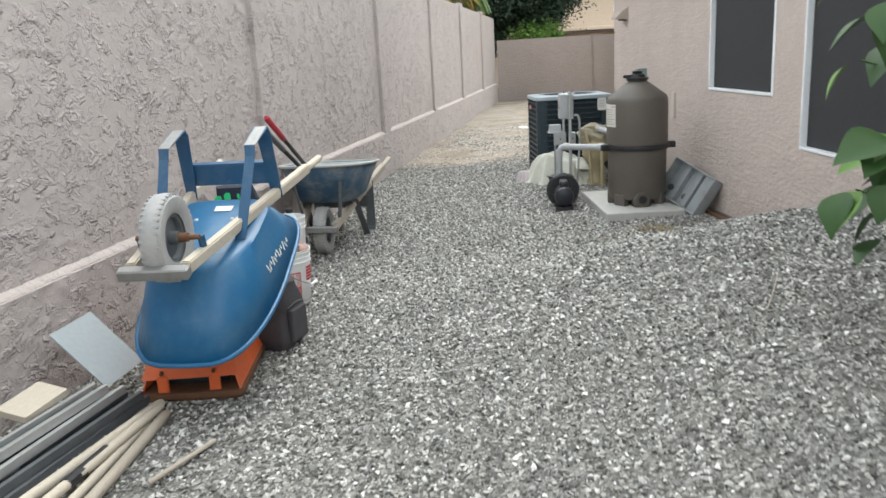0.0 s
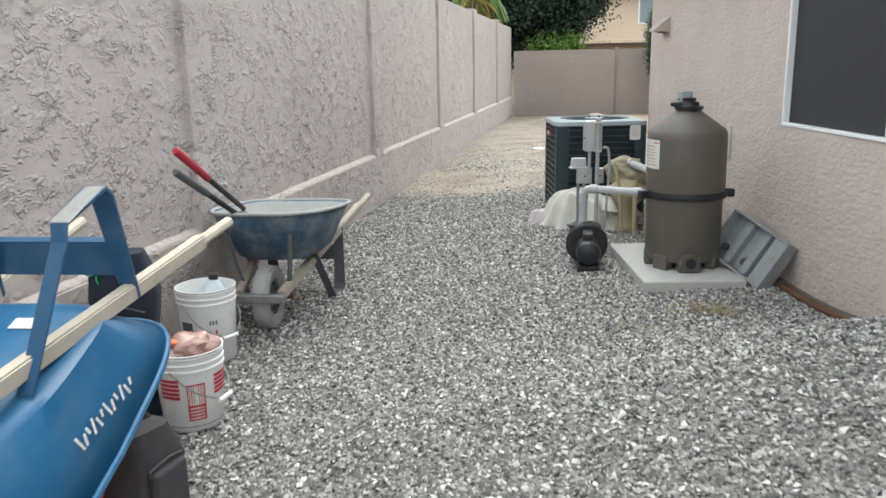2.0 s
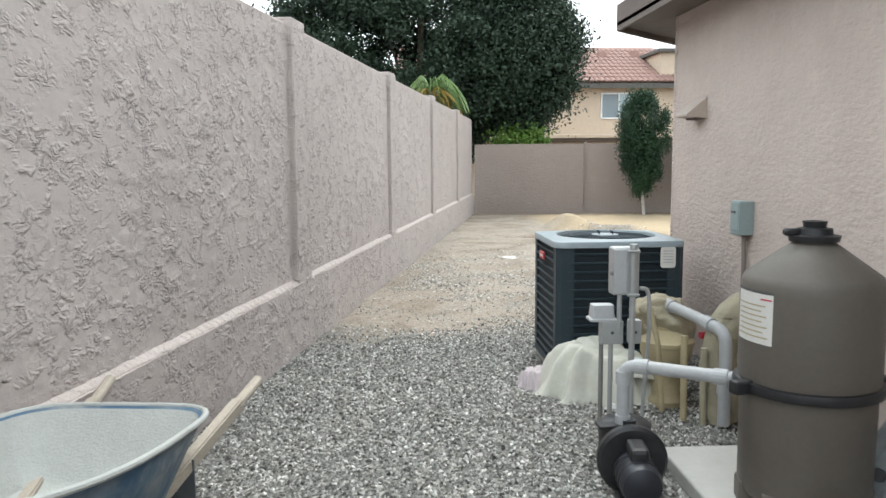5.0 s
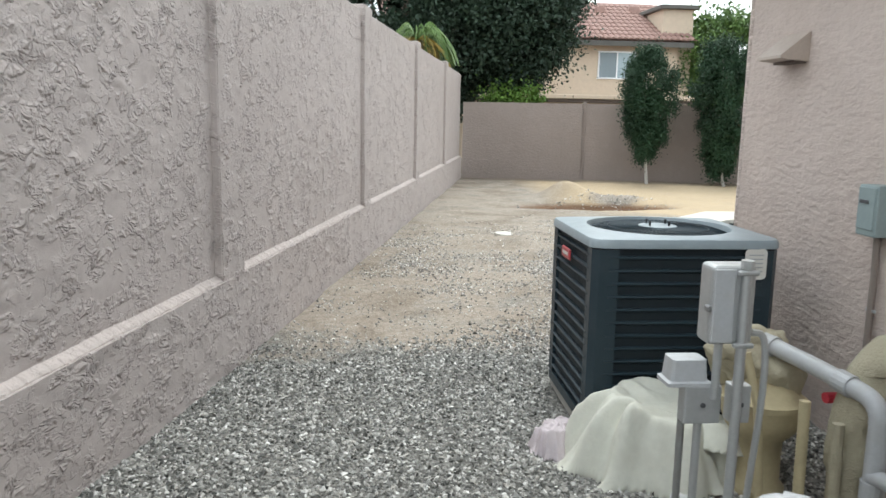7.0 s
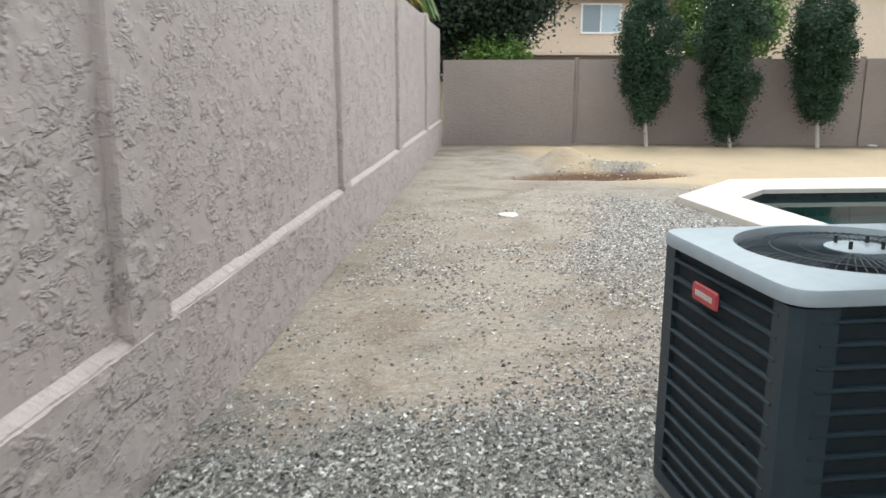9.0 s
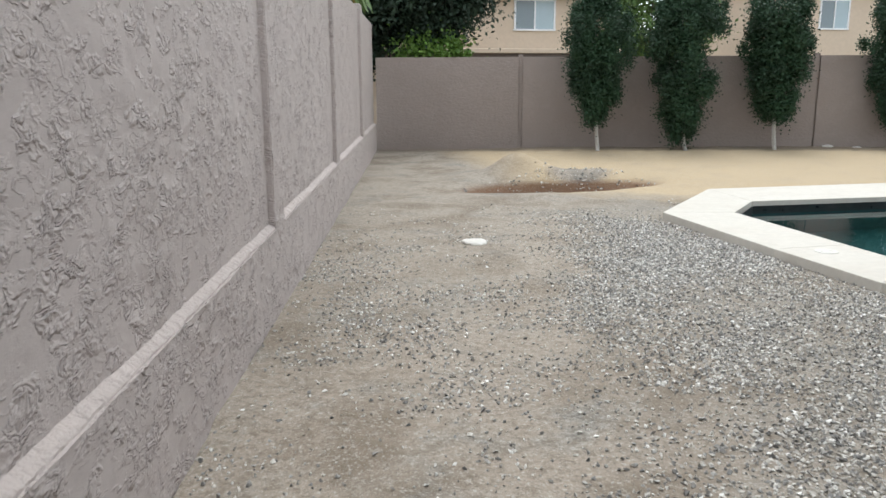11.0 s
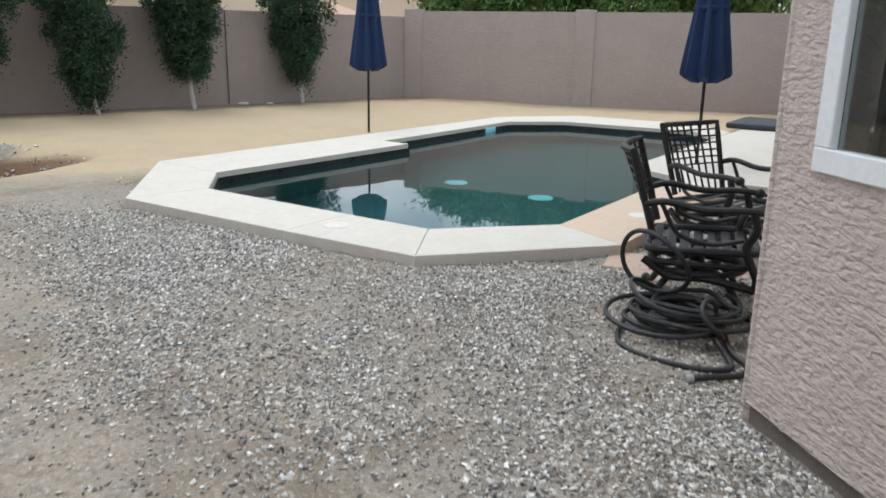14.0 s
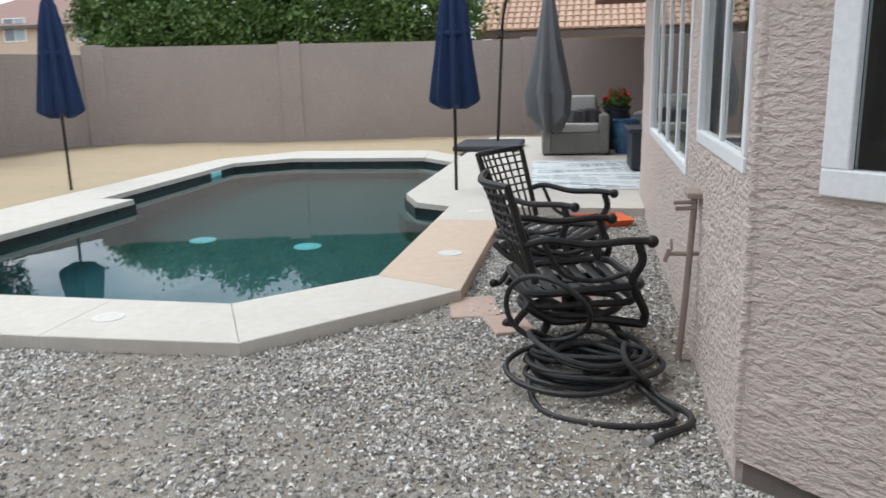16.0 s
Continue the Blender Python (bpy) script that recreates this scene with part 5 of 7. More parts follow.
pipe("pool_pipe", [(1.385, 7.9, 0.28), (1.385, 7.9, 0.60), (1.80, 7.62, 0.60)], 0.031, "pvc", "grey plastic pipe from pump to filter", ((0, 0.12), (0, 0.8), (1, 0.18), (1, 0.9)))
pipe("pool_pipe", [(2.0, 9.38, 0.35), (2.0, 9.38, 0.655), (2.13, 8.95, 0.615), (2.21, 8.62, 0.575), (2.21, 8.62, 0.02)], 0.036, "pvc", "grey plastic pipe arching over the valves", ((1, 0.5), (2, 0.5), (3, 0.6)))
pipe("pool_pipe", [(2.2, 8.62, 0.30), (2.34, 8.2, 0.30), (2.3, 7.72, 0.30)], 0.031, "pvc", "grey plastic pipe behind the filter", ((0, 0.5), (1, 0.6)))
pipe("pool_pipe", [(2.03, 8.78, 0.0), (2.03, 8.80, 0.52)], 0.021, "tanvalve", "tan plastic pipe rising from the gravel")
pipe("pool_pipe", [(2.12, 8.70, 0.0), (2.12, 8.72, 0.46)], 0.021, "insul", "dusty tan pipe rising from the gravel")
pipe("pool_pipe", [(1.94, 8.90, 0.02), (1.91, 8.92, 0.45), (1.87, 8.97, 0.66)], 0.017, "tanvalve", "thin tan pipe leaning past the valve")


def valves():
    t = thing("backflow_valve", pose(2.04, 9.13, -0.02) @ Matrix.Diagonal((1.22, 1.22, 0.98, 1)), "tan valve body wrapped in dusty insulating cloth", "valve")
    bm = B()
    lathe(bm, [(0.0, 0.0), (0.09, 0.0), (0.095, 0.05), (0.075, 0.08), (0.075, 0.26), (0.12, 0.32), (0.135, 0.37), (0.135, 0.42), (0.145, 0.425), (0.145, 0.45), (0.12, 0.46), (0.09, 0.50), (0.05, 0.52), (0.05, 0.58), (0.0, 0.58)], 24)
    part("body", bm, "tanvalve", t, smooth=True)
    bm = B()
    bmesh.ops.create_icosphere(bm, subdivisions=5, radius=0.15)
    for v in bm.verts:
        v.co *= 1 + 0.5 * noise.noise(v.co * 8) + 0.2 * abs(noise.noise(v.co * 22))
        v.co.z *= 0.85 if v.co.z > 0 else 1.25
    part("wrap", bm, "insul", t, "dusty insulating wrap", smooth=True, at=pose(0.02, 0.10, 0.59))
    bm = B()
    cyl(bm, (0.10, -0.2, 0.53), (0.16, -0.2, 0.53), 0.022, seg=10)
    part("knob", bm, "red", t, "small red valve knob")
    t2 = thing("insulated_pipe", pose(2.38, 8.78, 0.0), "lumpy tan cloth wrapped round a pipe by the wall", "insulation")
    bm = B()
    tube(bm, smooth_path([(-0.12, -0.02, 0.0), (-0.14, 0.0, 0.4), (-0.06, 0.02, 0.62), (0.08, 0.03, 0.66), (0.17, 0.0, 0.45), (0.18, 0.0, 0.0)], 9), 0.105, 16)
    for v in bm.verts:
        v.co += Vector((1, 1, 1)) * 0.035 * noise.noise(v.co * 12) + Vector((1, 0, 1)) * 0.012 * noise.noise(v.co * 40)
    part("wrap", bm, "insul", t2, smooth=True)


valves()


def boxes_on_posts():
    t = thing("pump_timer", pose(1.603, 8.52, -0.073), "grey metal pump timer box on a steel post", "control box")
    bm = B()
    cyl(bm, (0.015, 0.0, -0.1), (0.015, 0.0, 1.17), 0.017, seg=12)
    cyl(bm, (-0.05, 0.03, 0.7), (-0.05, 0.03, 0.9), 0.014, seg=12)
    part("post", bm, "galv", t, smooth=True)
    bm = B()
    box(bm, (-0.02, 0.06, 1.03), (0.155, 0.10, 0.27), bevel=0.016, seg=3)
    bx = part("box", bm, "galv", t)
    bm = B()
    box(bm, (-0.055, 0.005, 1.03), (0.075, 0.012, 0.25), bevel=0.005, seg=2)
    part("door", bm, "pvc", bx)
    bm = B()
    box(bm, (-0.10, 0.02, 1.02), (0.016, 0.03, 0.022), bevel=0.004)
    part("latch", bm, "steel", bx)
    for z in (0.90, 1.145):
        bm = B()
        box(bm, (0.015, -0.012, z), (0.07, 0.02, 0.016), bevel=0.004)
        part("clamp", bm, "galv", bx)
    bm = B()
    cyl(bm, (0.015, 0, 1.16), (0.015, 0, 1.185), 0.022, seg=12)
    part("cap", bm, "galv", t)
    bm = B()
    tube(bm, smooth_path([(0.07, 0.05, 0.93), (0.12, 0.05, 0.9), (0.13, 0.05, 0.7), (0.11, 0.06, 0.3), (0.1, 0.06, 0.0)]), 0.012, 8)
    part("cable", bm, "galv", t, "grey flexible conduit", smooth=True)
    t = thing("outlet_box", pose(1.535, 8.58, -0.055), "pair of grey outlet boxes beside the pump timer", "outlet box")
    for x in (-0.02, 0.115):
        bm = B()
        box(bm, (x, 0, 0.66), (0.13 if x < 0 else 0.07, 0.06, 0.135), bevel=0.006, seg=2)
        b2 = part("box", bm, "galv", t)
        bm = B()
        cyl(bm, (x, -0.03, 0.66), (x, -0.035, 0.66), 0.009, seg=10)
        part("screw", bm, "print_dark", b2)
    bm = B()
    cyl(bm, (-0.02, 0, -0.05), (-0.02, 0, 0.6), 0.014, seg=10)
    part("stem", bm, "galv", t)
    t = thing("sensor_box", pose(1.468, 8.61, -0.066), "small grey box with a wide lid on a post", "sensor box")
    bm = B()
    cyl(bm, (0, 0, -0.05), (0, 0, 0.74), 0.013, seg=10)
    part("post", bm, "steel", t)
    bm = B()
    loft(bm, [ring_rect(0, 0, 0.078, 0.06, 0.012, 0.735, 2), ring_rect(0, 0, 0.078, 0.06, 0.012, 0.747, 2), ring_rect(0, 0, 0.066, 0.05, 0.012, 0.752, 2), ring_rect(0, 0, 0.06, 0.045, 0.012, 0.825, 2)])
    part("housing", bm, "pvc", t)


boxes_on_posts()


def cloth_heap(name, m, sx, sy, h, mat, label, cat, seed, fold=7.0, slope=0.12):
    """A folded cloth heap: flat-topped, steep-sided, with long creases."""
    n = 96
    U, W = np.meshgrid(np.linspace(-1.25, 1.25, n), np.linspace(-1.25, 1.25, n), indexing="ij")
    X, Y = U * sx, W * sy
    warp = 0.22 * vnoise(U * 1.6 + seed, W * 1.6, seed) + 0.10 * vnoise(U * 4 + seed, W * 4, seed + 1)
    turn = np.arctan2(W, U)
    rad = np.clip(np.hypot(U, W), 0, 1)
    pleat = np.sin(9 * turn + 2.2 * vnoise(U * 1.3 + 5, W * 1.3 + seed, seed + 6)) + 0.5 * np.sin(17 * turn + 1.5 + 3 * vnoise(U * 2 + 1, W * 2, seed + 9))
    warp = warp + 0.075 * pleat * rad ** 1.5
    edge = (np.abs(U) ** 2.6 + np.abs(W) ** 2.6) ** (1 / 2.6) + warp
    s = np.clip((1.0 - edge) / 0.46, 0, 1)
    Z = h * (s * s * (3 - 2 * s)) ** 0.8 * (0.84 + 0.12 * vnoise(U * 1.4 + seed, W * 1.4 + 3, seed + 2) - slope * U)

    def crease(t):
        t = t - np.floor(t)
        return 1 - np.abs(2 * t - 1) ** 1.3
    w2 = vnoise(U * 2.2, W * 2.2 + seed, seed + 3)
    Z = Z + h * np.clip(s * 3, 0, 1) * (0.075 * crease(fold * 0.42 * (0.55 * U + 0.6 * W) + 0.5 * w2) + 0.05 * crease(fold * 0.7 * (0.8 * W - 0.35 * U) + 0.7 * w2) + 0.012 * vnoise(U * 9, W * 9, seed + 4))
    Z = np.maximum(Z, 0) + 0.006
    r = np.minimum(1, 1.02 / np.maximum(np.hypot(U, W), 1e-6) ** 0.25)
    keep = edge < 1.0 + 0.03
    idx = np.arange(n * n).reshape(n, n)
    q = np.stack([idx[:-1, :-1], idx[1:, :-1], idx[1:, 1:], idx[:-1, 1:]], -1).reshape(-1, 4)
    kq = keep.ravel()[q].all(1)
    ob = new(name, raw_mesh(name, np.stack([X * r, Y * r, Z], -1).reshape(-1, 3), q[kq], mat, True))
    so = ob.modifiers.new("cloth", "SOLIDIFY")
    so.thickness, so.offset = 0.005, -1
    ob.matrix_basis = m
    return tagged(ob, label, cat)


tarp = cloth_heap("tarp", pose(1.73, 9.37, 0.0, 0, 0, 3), 0.50, 0.32, 0.33, "tarp", "cream canvas tarp heaped in front of the air conditioner", "tarp", 4, 4.5, 0.24)
flap = cloth_heap("folded_flap", pose(0.14, -0.05, 0.13, -10, 6, -8), 0.33, 0.22, 0.13, "tarp", "folded-over canvas flap", "tarp", 17, 3.0, 0.1)
flap.parent = tarp
for key in ("category", "group", "kind"):
    if key in flap:
        del flap[key]
cloth_heap("cloth", pose(1.27, 9.58, 0.0, 0, 0, 60), 0.17, 0.12, 0.13, "pinkcloth", "pale pink cloth crumpled beside the tarp", "cloth", 9)
cloth_heap("rag", pose(1.67, 9.04, 0.0), 0.05, 0.035, 0.03, "white_plastic", "small white rag lying on the gravel", "rag", 12)


def air_conditioner():
    W, D, H = 0.93, 0.86, 1.0
    bm = B()
    box(bm, (0, 0, 0.02), (0.90, 0.84, 0.07), bevel=0.01)
    solid("concrete_pad", bm, "concrete", pose(1.895, 10.1, 0.0), "grey pad under the air conditioner", "pad")
    t = thing("air_conditioner", pose(1.895, 10.1, 0.055), "blue-black outdoor air conditioner with louvred sides and dusty lid", "air conditioner")
    H = 0.945
    bm = B()
    loft(bm, [ring_rect(0, 0, W / 2 - 0.02, D / 2 - 0.02, 0.05, z, 4) for z in (0.03, H - 0.05)])
    part("coil", bm, "ac_dark", t, "dark coil behind the louvres")
    bm = B()
    loft(bm, [ring_rect(0, 0, W / 2, D / 2, 0.06, z, 4) for z in (0.0, 0.05)])
    part("base_pan", bm, "ac", t)
    for sx in (-1, 1):
        for sy in (-1, 1):
            bm = B()
            cx, cy = sx * (W / 2 - 0.055), sy * (D / 2 - 0.055)
            pts = [(sx * W / 2 - sx * 0.004, cy - sy * 0.055), (sx * W / 2 - sx * 0.004, cy + sy * 0.02), (cx + sx * 0.02, sy * D / 2 - sy * 0.004), (cx - sx * 0.075, sy * D / 2 - sy * 0.004), (cx - sx * 0.075, sy * D / 2 - sy * 0.03), (sx * W / 2 - sx * 0.03, cy - sy * 0.055)]
            prism(bm, pts, 0.05, H - 0.05)
            bmesh.ops.recalc_face_normals(bm, faces=bm.faces[:])
            part("corner_post", bm, "ac", t)
    # pressed louvres on the four sides
    n = 13
    step = (H - 0.11) / n
    for side in range(4):
        L = (W if side % 2 == 0 else D) - 0.2
        out = (D if side % 2 == 0 else W) / 2
        for k in range(n):
            z = 0.055 + (k + 0.5) * step
            bm = B()
            prof = [(-0.030, -0.016), (-0.030, 0.006), (-0.006, 0.007), (0.002, 0.004), (0.003, -0.003), (-0.010, -0.013)]
            loft(bm, [[(x, -out + 0.004 - p * 1.0 - 0.0, q) for p, q in prof] for x in (-L / 2 - 0.02, L / 2 + 0.02)])
            bmesh.ops.recalc_face_normals(bm, faces=bm.faces[:])
            part("louvre", bm, "ac", t, at=pose(0, 0, z, 0, 0, 90 * side))
    # lid with a round fan opening
    N = 64
    ring_o = []
    for k in range(N):
        a = math.tau * k / N
        c, s = math.cos(a), math.sin(a)
        e = 0.16
        ring_o.append((math.copysign(abs(c) ** e, c), math.copysign(abs(s) ** e, s), a))
    bm = B()
    hx, hy = W / 2 + 0.012, D / 2 + 0.012
    lv = [(1.0, H - 0.042), (1.0, H - 0.015), (0.985, H)]
    rings = [[(x * hx * f, y * hy * f, z) for x, y, _ in ring_o] for f, z in lv]
    for r, z in ((0.385, H + 0.012), (0.372, H + 0.012), (0.362, H - 0.01), (0.36, H - 0.18)):
        rings.append([(r * math.cos(a), r * math.sin(a), z) for _, _, a in ring_o])
    loft(bm, rings, False, False)
    lid = part("lid", bm, "ac_top", t, "dusty slate-grey lid", smooth=True)
    bm = B()
    lathe(bm, [(0.36, H - 0.2), (0.0, H - 0.2)], 40)
    part("fan_well", bm, "ac_dark", lid)
    # fan guard: rings and curved spokes
    for k in range(72):
        bm = B()
        a = math.tau * k / 72
        pts = [(r * math.cos(a + tw), r * math.sin(a + tw), H - 0.005 + dz) for r, tw, dz in ((0.09, 0.0, 0.012), (0.2, 0.05, 0.012), (0.3, 0.08, 0.008), (0.365, 0.09, -0.012))]
        tube(bm, pts, 0.0022, 4)
        part("guard_wire", bm, "ac", lid)
    for r in (0.17, 0.26):
        bm = B()
        tube(bm, [(r * math.cos(math.tau * k / 40), r * math.sin(math.tau * k / 40), H + 0.006) for k in range(41)], 0.0025, 4)
        part("guard_ring", bm, "ac", lid)
    bm = B()
    lathe(bm, [(0.10, H + 0.002), (0.10, H + 0.012), (0.085, H + 0.016), (0.0, H + 0.016)], 32)
    hub = part("motor_cover", bm, "ac_top", lid, "pale round motor cover", smooth=True)
    for k in range(4):
        bm = B()
        a = math.tau * (k + 0.4) / 4
        cyl(bm, (0.07 * math.cos(a), 0.07 * math.sin(a), H + 0.014), (0.07 * math.cos(a), 0.07 * math.sin(a), H + 0.04), 0.006, seg=6)
        part("bolt", bm, "black", hub)
    for a in (20, 110, 200, 290):
        bm = B()
        fan = [(0.06, -0.05), (0.33, -0.12), (0.34, 0.10), (0.08, 0.04)]
        prism(bm, fan, -0.002, 0.002)
        part("fan_blade", bm, "ac_dark", lid, at=pose(0, 0, H - 0.12, 14, 0, a))
    # red badge on the flank, paper notice on the front
    bm = B()
    loft(bm, [ring_rect(0, 0, 0.085, 0.03, 0.008, 0, 2), ring_rect(0, 0, 0.08, 0.026, 0.008, 0.008, 2)])
    bd = part("badge", bm, "badge", t, "red maker's badge", at=pose(-W / 2 - 0.006, 0.05, 0.80, 90, 0, -90))
    bm = B()
    for k in range(8):
        box(bm, (-0.052 + k * 0.015, 0.0, 0.009), (0.009, 0.018, 0.002))
    part("lettering", bm, "print_pale", bd)
    bm = B()
    loft(bm, [ring_rect(0, 0, 0.055, 0.075, 0.02, 0, 3), ring_rect(0, 0, 0.055, 0.075, 0.02, 0.003, 3)])
    nt = part("notice", bm, "print_pale", t, "white printed notice", at=pose(0.335, -D / 2 - 0.008, 0.83, 90, 0, 0))
    bm = B()
    for k in range(5):
        box(bm, (0, 0.045 - k * 0.02, 0.004), (0.07, 0.006, 0.002))
    part("lettering", bm, "pvc", nt)


air_conditioner()


def house_fittings():
    # vent hood high on the side wall
    t = thing("wall_vent", pose(SIDE_X, 10.3, 1.96, 0, 0, -90), "tan metal dryer vent hood on the house wall", "vent")
    bm = B()
    loft(bm, [[(-0.13, -0.002, 0.085), (0.13, -0.002, 0.085), (0.13, -0.002, -0.075), (-0.13, -0.002, -0.075)], [(-0.13, -0.16, -0.045), (0.13, -0.16, -0.045), (0.13, -0.16, -0.06), (-0.13, -0.16, -0.06)]])
    bmesh.ops.recalc_face_normals(bm, faces=bm.faces[:])
    part("hood", bm, plain("tan_painted_metal", (0.50, 0.42, 0.36), 0.6, 0, 0.3, (0.4, 0.33, 0.28), 12), t)
    bm = B()
    box(bm, (0, -0.04, -0.072), (0.22, 0.07, 0.02))
    part("damper", bm, "fascia", t)
    # meter box and conduit
    t = thing("disconnect_box", pose(SIDE_X, 9.40, 1.07, 0, 0, -90), "grey-green electrical disconnect box on the house wall", "electrical box")
    bm = B()
    box(bm, (0, -0.05, 0.11), (0.14, 0.10, 0.23), bevel=0.008, seg=2)
    gm = plain("grey_green_enamel", (0.30, 0.37, 0.37), 0.45, 0.1, 0.25, (0.25, 0.28, 0.28), 10)
    bx = part("box", bm, gm, t)
    bm = B()
    box(bm, (0, -0.103, 0.12), (0.12, 0.008, 0.19), bevel=0.003)
    part("cover", bm, gm, bx)
    bm = B()
    box(bm, (-0.01, -0.11, 0.15), (0.06, 0.006, 0.015))
    part("latch", bm, "print_dark", bx)
    bm = B()
    tube(bm, [(0.0, -0.035, 0.0), (0.0, -0.03, -0.2), (0.0, -0.03, -0.9), (0.0, -0.08, -1.05)], 0.016, 10)
    part("conduit", bm, plain("taupe_painted_pipe", (0.26, 0.215, 0.19), 0.6, 0, 0.3, (0.2, 0.17, 0.15), 12), t, smooth=True)
    bm = B()
    box(bm, (0, -0.028, -0.35), (0.07, 0.012, 0.015), bevel=0.003)
    part("strap", bm, "galv", t)
    # cover plate
    bm = B()
    box(bm, (0, -0.012, 0), (0.10, 0.024, 0.27), bevel=0.006, seg=2)
    solid("cover_plate", bm, plain("cream_plastic_plate", (0.62, 0.55, 0.47), 0.5, 0, 0.2, (0.5, 0.44, 0.38), 10), pose(SIDE_X, 8.3, 0.92, 0, 0, -90), "tall cream cover plate on the house wall", "cover plate")
    # pipes laid along the foot of the wall
    for k, (x, z) in enumerate(((2.60, 0.03), (2.655, 0.035))):
        bm = B()
        tube(bm, smooth_path([(x, 7.5, z), (x + 0.01, 6.4, z + 0.01), (x - 0.01, 5.6, z + 0.12)]), 0.019, 8)
        solid("conduit", bm, "fascia" if k else "rust", Matrix(), "brown pipe lying along the foot of the wall", "pipe", "pipes by the wall", smooth=True)


house_fittings()


def plastic_tray():
    t = thing("plastic_tray", pose(2.33, 7.18, 0.10) @ pose(0, 0, 0, 0, 0, -74) @ pose(0, 0, 0, 0, 14, 0) @ pose(0, 0, 0, 62, 0, 0), "dirty grey plastic tray leaning against the house wall", "tray")
    gm = plain("dirty_grey_plastic", (0.30, 0.32, 0.33), 0.7, 0, 0.7, (0.20, 0.19, 0.17), 7)
    L, Wd, h = 0.62, 0.38, 0.10
    bm = B()
    box(bm, (0, Wd / 2, -h), (L, Wd, 0.012))
    part("floor", bm, gm, t)
    for y in (0.008, Wd - 0.008):
        bm = B()
        box(bm, (0, y, -h / 2), (L, 0.016, h), bevel=0.004)
        part("side", bm, gm, t)
    for x in (-0.302, -0.12, 0.07, 0.302):
        bm = B()
        wd = 0.016 if abs(x) > 0.3 else 0.07
        box(bm, (x, Wd / 2, -h / 2 - (0 if abs(x) > 0.3 else 0.02)), (wd, Wd - 0.034, h - (0 if abs(x) > 0.3 else 0.04)), bevel=0.004)
        part("divider", bm, gm, t)
    bm = B()
    box(bm, (0.235, Wd / 2, -0.02), (0.13, Wd - 0.03, 0.012), bevel=0.003)
    part("end_panel", bm, gm, t)
    for x, y in ((-0.24, 0.1), (0.0, 0.09), (0.03, 0.12), (0.26, 0.06)):
        bm = B()
        cyl(bm, (x, y, -h + 0.006), (x, y, -h + 0.03), 0.03, seg=12)
        part("clip", bm, "rust" if x > 0.2 else "print_dark", t)


plastic_tray()

# ---- roof of the house ----


def barrel_tiles(parent, origin, u, v, nu, nv, w, l, mat, as_parts, name="roof_tile"):
    """Rows of half-round tiles; u runs along the eave, v up the slope."""
    u, v = Vector(u).normalized(), Vector(v).normalized()
    nrm = u.cross(v).normalized()
    seg = 5

    def tile_verts(o, jit):
        out = []
        for f, lift in ((0.0, 0.035 + jit), (1.08, 0.0)):
            for k in range(seg + 1):
                a = math.pi * k / seg
                out.append(o + u * (w / 2 - w * 0.47 * math.cos(a)) + v * (f * l) + nrm * (lift + w * 0.30 * math.sin(a)))
        return out
    faces = [(k, k + 1, seg + 2 + k, seg + 1 + k) for k in range(seg)] + [tuple(range(seg, -1, -1))]
    if as_parts:
        me = bpy.data.meshes.new(name)
        me.from_pydata([tuple(p) for p in tile_verts(Vector((0, 0, 0)), 0)], [], faces)
        me.materials.append(M[mat])
        for i in range(nu):
            for j in range(nv):
                ob = new(name, me)
                ob.parent = parent
                ob.location = Vector(origin) + u * (i * w) + v * (j * l) + nrm * random.uniform(0, 0.008)
    else:
        V, F = [], []
        for i in range(nu):
            for j in range(nv):
                k = len(V)
                V += [tuple(p) for p in tile_verts(Vector(origin) + u * (i * w) + v * (j * l), random.uniform(0, 0.01))]
                F += [tuple(a + k for a in f) for f in faces]
        me = bpy.data.meshes.new(name)
        me.from_pydata(V, [], F)
        me.materials.append(M[mat])
        ob = new(name, me)
        ob.parent = parent
        ob["kind"] = "stuff"


